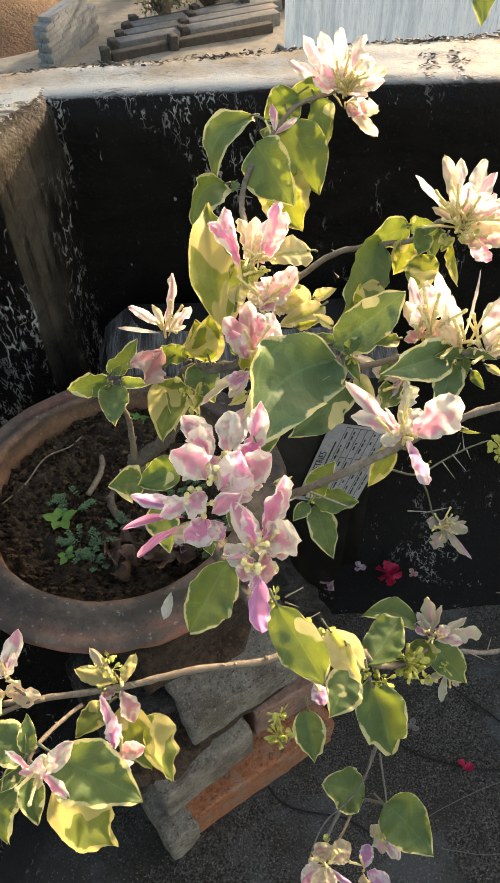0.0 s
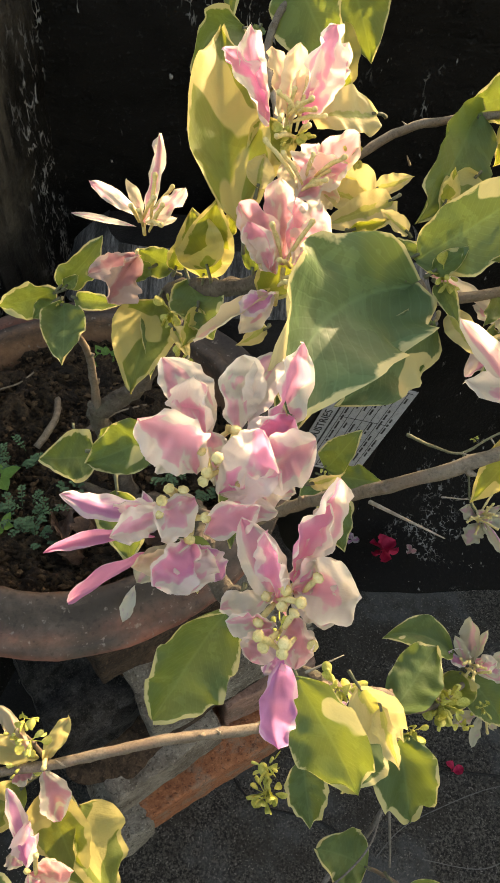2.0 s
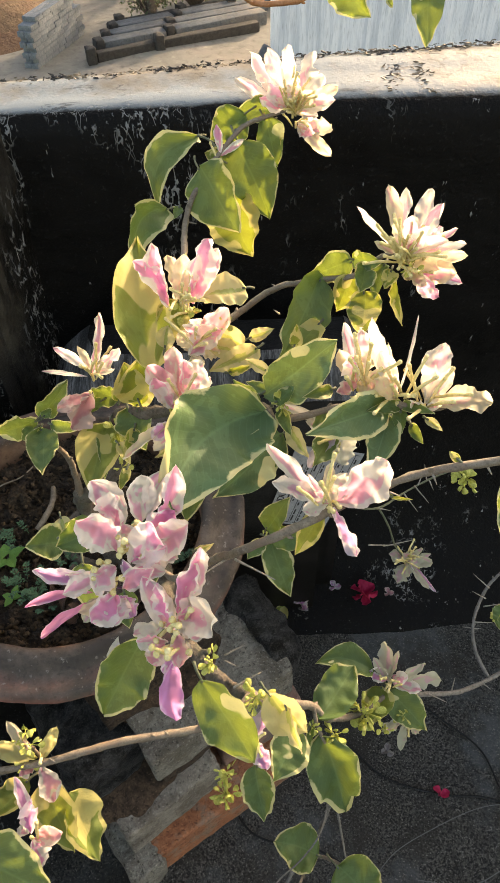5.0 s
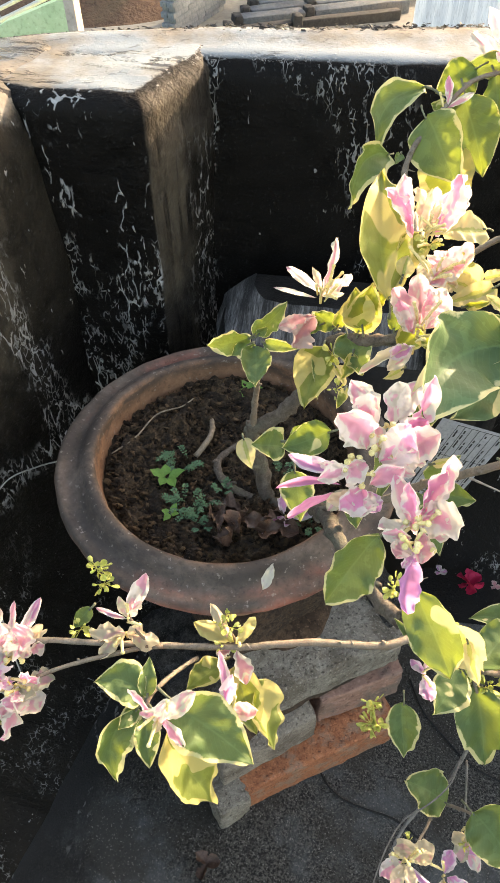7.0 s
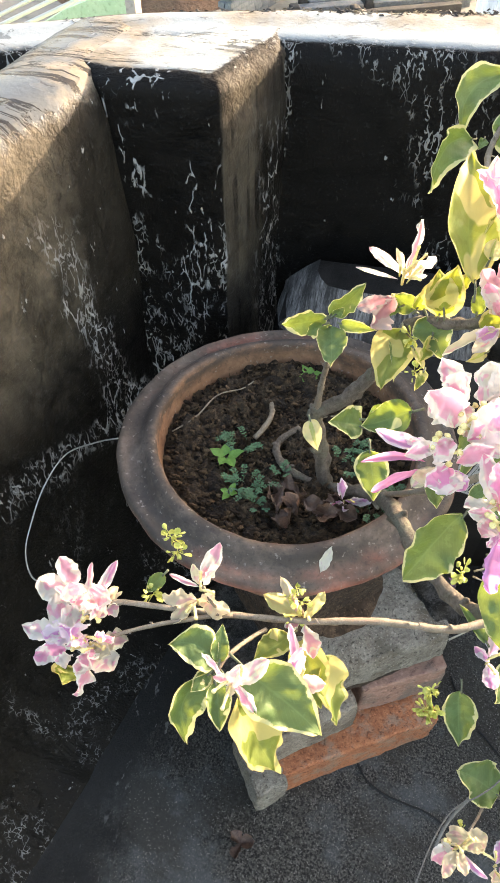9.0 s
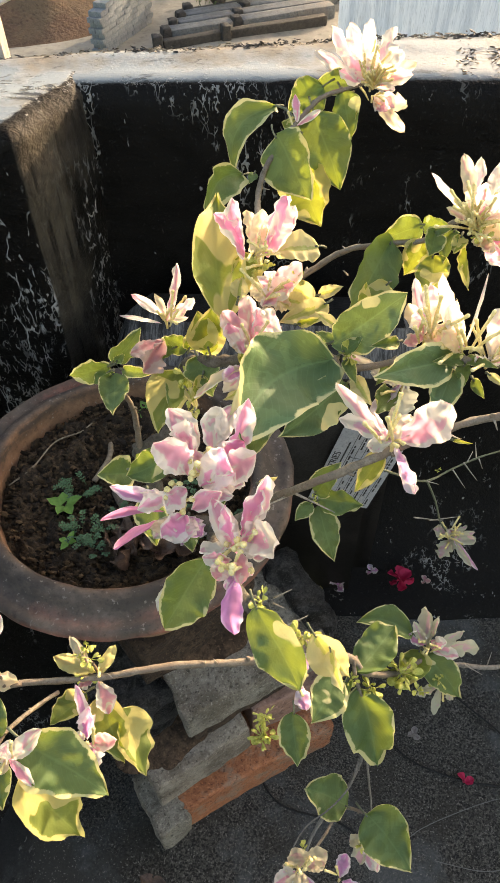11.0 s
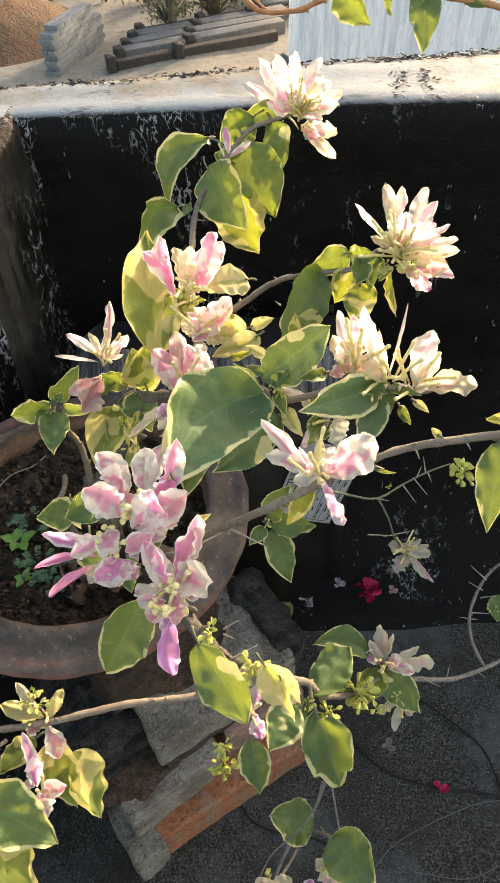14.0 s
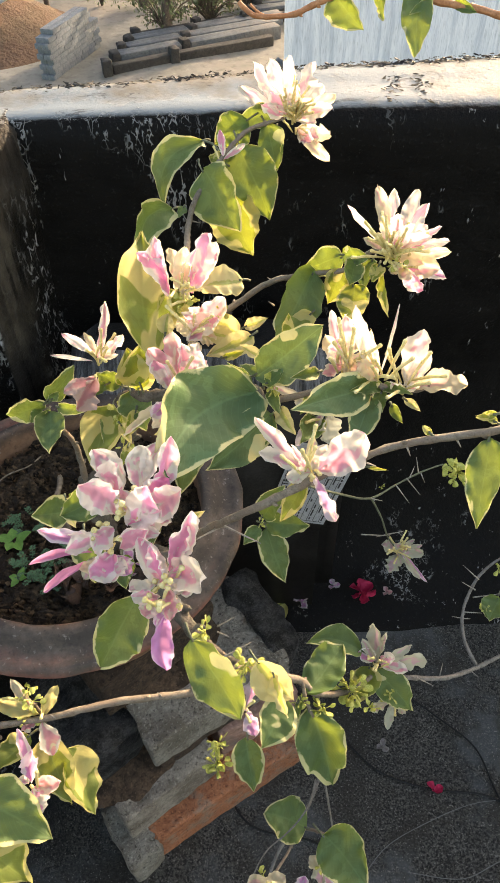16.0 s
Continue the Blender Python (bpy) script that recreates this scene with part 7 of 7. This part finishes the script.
cable("wall_wire", [(-0.33, 0.575, 0.345), (-0.372, 0.555, 0.352), (-0.384, 0.518, 0.383), (-0.398, 0.470, 0.413), (-0.410, 0.424, 0.403), (-0.418, 0.389, 0.376), (-0.424, 0.362, 0.343), (-0.424, 0.352, 0.294), (-0.416, 0.366, 0.245), (-0.412, 0.350, 0.191), (-0.40, 0.33, 0.15)], 0.0010, M["wire"], "bent pale wire hanging along the side parapet")

M["drip"] = simple("dry_pale_paint", (0.16, 0.16, 0.155), (0.26, 0.26, 0.25), 300, 0.7, 0.2, 0.001)
for pts in ([(-0.196, 0.797, 0.715), (-0.193, 0.799, 0.66), (-0.189, 0.8, 0.60), (-0.183, 0.8, 0.545)], [(-0.203, 0.78, 0.66), (-0.199, 0.785, 0.60), (-0.195, 0.79, 0.52)]):
    tagged(part("paint_drip", tube(pts, [0.0008, 0.0011, 0.0007, 0.0009][:len(pts)], 5, rough=0.8), M["drip"]), "thin pale paint run down the parapet corner", "paint run", "paint runs")

# ---- beyond the parapet ----
GROUND = -3.0
M["earth"] = simple("dusty_pale_ground", (0.138, 0.136, 0.118), (0.218, 0.214, 0.188), 1.4, 0.95, 0.4, 0.03, 0.35, (0.19, 0.172, 0.148))
M["heap"] = simple("red_brown_earth", (0.066, 0.037, 0.023), (0.135, 0.078, 0.047), 3.5, 0.95, 0.8, 0.05, 1.2, (0.105, 0.070, 0.042))
M["ash_brick"] = simple("grey_cement_brick", (0.100, 0.122, 0.142), (0.175, 0.203, 0.228), 14, 0.9, 0.5, 0.01)
M["post"] = simple("grey_concrete_post", (0.052, 0.064, 0.076), (0.115, 0.134, 0.152), 8, 0.85, 0.5, 0.01, 2.5, (0.11, 0.11, 0.11))
M["post_end"] = simple("dark_stacked_log", (0.014, 0.0145, 0.015), (0.044, 0.044, 0.044), 16, 0.9, 0.6, 0.01)
M["limewash"] = simple("streaked_limewash", (0.72, 0.75, 0.78), (0.90, 0.91, 0.92), 5.5, 0.9, 0.2, 0.01, 2.5, (0.60, 0.64, 0.68), stretch=(4.5, 1.0, 0.30))
M["bark_far"] = simple("dark_tree_bark", (0.05, 0.040, 0.032), (0.13, 0.105, 0.085), 18, 0.9, 0.7, 0.02)
M["far_leaf"] = simple("dull_green_leaf", (0.05, 0.075, 0.03), (0.13, 0.16, 0.075), 3, 0.7, 0.1, 0.01)
M["house"] = simple("house_plaster", (0.30, 0.28, 0.25), (0.42, 0.39, 0.35), 3, 0.9, 0.3, 0.01)
M["mint"] = simple("pale_green_paint", (0.36, 0.52, 0.30), (0.46, 0.60, 0.38), 4, 0.8, 0.2, 0.01)


def ground_place(u, v):
    x, y = (u * 2 - 1), (v * 2 - 1)
    p = Vector((x * abs(x) ** 2 * 900, y * abs(y) ** 2 * 900 + 10, GROUND))
    p.z += 0.05 * noise.noise(p * 0.5) if p.length < 60 else 0.0
    return p


tagged(part("ground", grid_mesh(121, 121, ground_place), M["earth"]), "pale dusty ground below the roof", "ground", kind="structure")
bm = bmesh.new()
box(bm, (-2.0, -2.2, GROUND - 0.1), (2.4, 0.93, -0.03))
tagged(part("wall_house", bm, M["house"], smooth=False), "plain plastered house wall under the roof", "house wall", kind="structure")


def earth_mound():
    def place(u, v):
        a, r = 2 * math.pi * u, v
        p = Vector((math.cos(a) * r * 2.3, math.sin(a) * r * 2.0, 0))
        h = 1.25 * (1 - r) ** 1.2 + 0.12 * noise.noise(p * 1.6) * (1 - r) + 0.05 * noise.noise(p * 5) * (1 - r)
        return Vector((-4.9 + p.x, 13.9 + p.y, GROUND - 0.05 + h))

    tagged(part("earth_mound", grid_mesh(70, 26, place, close_u=True), M["heap"]), "heap of red-brown earth on the ground", "earth mound")


earth_mound()


def brick_pile():
    base = empty("brick_pile", "neat stepped pile of grey cement bricks on the ground", "brick pile")
    base.location, base.rotation_euler = (-3.09, 11.70, GROUND), (0, 0, radians(71))
    me = bpy.data.meshes.new("grey_brick")
    bm = block((0.2305, 0.112, 0.0735), 9, 0.0012, 1, 0.004)
    bm.to_mesh(me), bm.free()
    me.materials.append(M["ash_brick"])
    random.seed(3)
    for c in range(9):
        n = 7 if c < 6 else 6 if c < 8 else 5
        for row in range(2):
            for i in range(n):
                ob = new("brick", me)
                ob.parent = base
                ob.matrix_basis = pose(0.115 + i * 0.232 + (0.06 if c % 2 else 0) + random.uniform(-0.001, 0.001) + (0.232 if c > 7 else 0), -0.06 + row * 0.12 + random.uniform(-0.005, 0.005), c * 0.0745, 0, 0, random.uniform(-0.6, 0.6))


brick_pile()


def post_stack(x0, y0, turn, rows, seed):
    base = empty("post_stack", "stack of grey concrete posts between dark timber bearers", "post stack", group="post stacks")
    base.location, base.rotation_euler = (x0, y0, GROUND), (0, 0, radians(turn))
    random.seed(seed)
    for row in range(rows):
        x, y = 0.23 * row, 0.31 * row
        dark = row in (0, rows - 1)
        for k, ln in enumerate((1.02, 1.72)):
            ln += random.uniform(-0.05, 0.05)
            bm = block((ln, 0.16 if dark else 0.265, 0.15 if dark else 0.20), row * 3 + k, 0.008, 3, 0.012)
            ob = part("post", bm, M["post_end"] if dark else M["post"], base)
            ob.matrix_basis = pose(x + 0.09 + ln / 2, y, 0.0, 0, 0, random.uniform(-1.2, 1.2))
            bm = block((0.15, 0.18, 0.25), row + k * 11, 0.016, 2, 0.02)
            ob = part("bearer", bm, M["post_end"], base)
            ob.matrix_basis = pose(x, y - 0.05, 0.0, 0, 0, random.uniform(-8, 8))
            x += ln + 0.17
    return base


post_stack(-2.16, 11.86, 25, 5, 8)
post_stack(0.1, 14.1, 20, 4, 9)


def shrub(x, y, r, h, n, seed):
    base = empty("shrub", "low grey-green shrub with fine leaves beside the path", "shrub", group="shrubs")
    base.location = (x, y, GROUND)
    random.seed(seed)
    bm, bl = bmesh.new(), bmesh.new()
    for i in range(n):
        a = random.uniform(0, 6.28)
        q = random.uniform(0.4, 1.0)
        e = Vector((math.cos(a) * r * q, math.sin(a) * r * q * 0.7, h * random.uniform(0.15, 1.0)))
        mid = e * 0.5 + Vector((0, 0, 0.12))
        tube([(0, 0, -0.02), mid, e], [0.014, 0.009, 0.003], 5, bm)
        for k in range(14):
            t = random.uniform(0.45, 1.08)
            p = mid.lerp(e, t * 2 - 1) + Vector((random.gauss(0, 0.09), random.gauss(0, 0.09), random.gauss(0, 0.08)))
            w = random.uniform(0.02, 0.05)
            m3 = Euler((random.random() * 6, random.random() * 6, random.random() * 6)).to_matrix()
            bl.faces.new([bl.verts.new(p + m3 @ Vector(c)) for c in ((-w, 0, 0), (0, w * 0.4, w * 0.1), (w, 0, 0), (0, -w * 0.4, w * 0.1))])
    part("limb", bm, M["bark_far"], base)
    part("crown", bl, M["far_leaf"], base, smooth=False)


shrub(-1.35, 13.9, 0.6, 0.75, 46, 61)
shrub(-0.55, 14.4, 0.7, 0.95, 60, 62)
shrub(0.15, 15.2, 0.9, 1.0, 60, 64)
shrub(-1.9, 15.4, 0.5, 0.6, 30, 65)
shrub(-2.75, 15.6, 0.35, 0.8, 20, 63)
bm = bmesh.new()
box(bm, (0.585, 9.28, GROUND - 0.1), (8.5, 9.55, 2.2))
tagged(part("wall_neighbour", bm, M["limewash"], smooth=False), "tall neighbouring wall with streaky bluish limewash", "neighbour wall", kind="structure")
bm = bmesh.new()
box(bm, (-0.06, -0.06, 0.0), (0.06, 0.06, 1.25))
bmesh.ops.bevel(bm, geom=bm.edges[:], offset=0.01, segments=1, affect="EDGES")
ob = tagged(part("leaning_post", bm, M["post"]), "grey concrete post leaning on the limewashed wall", "post")
ob.matrix_world = pose(-0.14, 9.18, GROUND, 0, 33, 0)


def far_tree(x, y, r, h, lean, n, seed, crown):
    base = empty("tree", "thin roadside tree with sparse dull green leaves", "tree")
    base.location = (x, y, GROUND)
    random.seed(seed)
    part("trunk", tube([(0, 0, -0.05), (lean * 0.3, 0.02, h * 0.35), (lean * 0.6, 0, h * 0.7), (lean, 0.05, h)], [r, r * 0.85, r * 0.65, r * 0.3], 10, rough=0.3), M["bark_far"], base)
    bm, bl = bmesh.new(), bmesh.new()
    for i in range(n):
        a = random.uniform(0, 6.28)
        z0 = random.uniform(0.15, 0.9) * h * crown
        s = Vector((lean * z0 / h, 0, z0))
        e = s + Vector((math.cos(a), math.sin(a), random.uniform(-0.1, 0.5))) * random.uniform(0.5, 1.3)
        mid = s.lerp(e, 0.5) + Vector((0, 0, 0.12))
        tube([s, mid, e], [r * 0.28, r * 0.16, r * 0.05], 5, bm)
        for k in range(46):
            t = random.uniform(0.2, 1.05)
            p = s.lerp(mid, t * 2) if t < 0.5 else mid.lerp(e, t * 2 - 1)
            p = p + Vector((random.gauss(0, 0.13), random.gauss(0, 0.13), random.gauss(0, 0.12)))
            w = random.uniform(0.025, 0.055)
            q = Euler((random.random() * 6, random.random() * 6, random.random() * 6)).to_matrix()
            vs = [bl.verts.new(p + q @ Vector(c)) for c in ((-w, 0, 0), (0, w * 0.45, w * 0.1), (w, 0, 0), (0, -w * 0.45, w * 0.1))]
            bl.faces.new(vs)
    part("limb", bm, M["bark_far"], base)
    part("crown", bl, M["far_leaf"], base, smooth=False)


far_tree(-1.27, 13.75, 0.075, 4.4, -0.25, 26, 11, 0.5)
far_tree(-0.2, 15.4, 0.06, 3.2, 0.2, 34, 12, 0.5)
far_tree(0.9, 16.5, 0.07, 3.6, 0.1, 30, 14, 0.5)
far_tree(-3.85, 15.6, 0.055, 4.0, -0.1, 10, 13, 1.0)
far_tree(-2.9, 17.5, 0.05, 3.0, 0.1, 26, 15, 0.5)


def stair_side():
    base = empty("outside_stair", "outside stair with a pale green side wall and white rails", "stair")
    base.location = (-3.1, 7.0, GROUND)
    bm = bmesh.new()
    vs = [bm.verts.new(p) for p in ((-2.2, 0, 0), (0.24, 0, 0), (0.24, 0, 1.95), (-0.4, 0, 1.72), (-2.2, 0, 0.8))]
    f = bm.faces.new(vs)
    r = bmesh.ops.extrude_face_region(bm, geom=[f])
    for v in [g for g in r["geom"] if isinstance(g, bmesh.types.BMVert)]:
        v.co.y += 0.14
    bmesh.ops.recalc_face_normals(bm, faces=bm.faces[:])
    part("side_wall", bm, M["mint"], base, smooth=False)
    for k in range(3):
        part("rail", tube([(-2.4, 0.3 + 0.4 * k, 0.9 + 0.05 * k), (1.3, 0.3 + 0.4 * k, 2.4 + 0.05 * k)], [0.022, 0.022], 8), M["wire"], base)
    bm = bmesh.new()
    box(bm, (0.24, 0, 0), (0.34, 0.16, 2.05))
    part("newel", bm, M["house"], base, smooth=False)


stair_side()
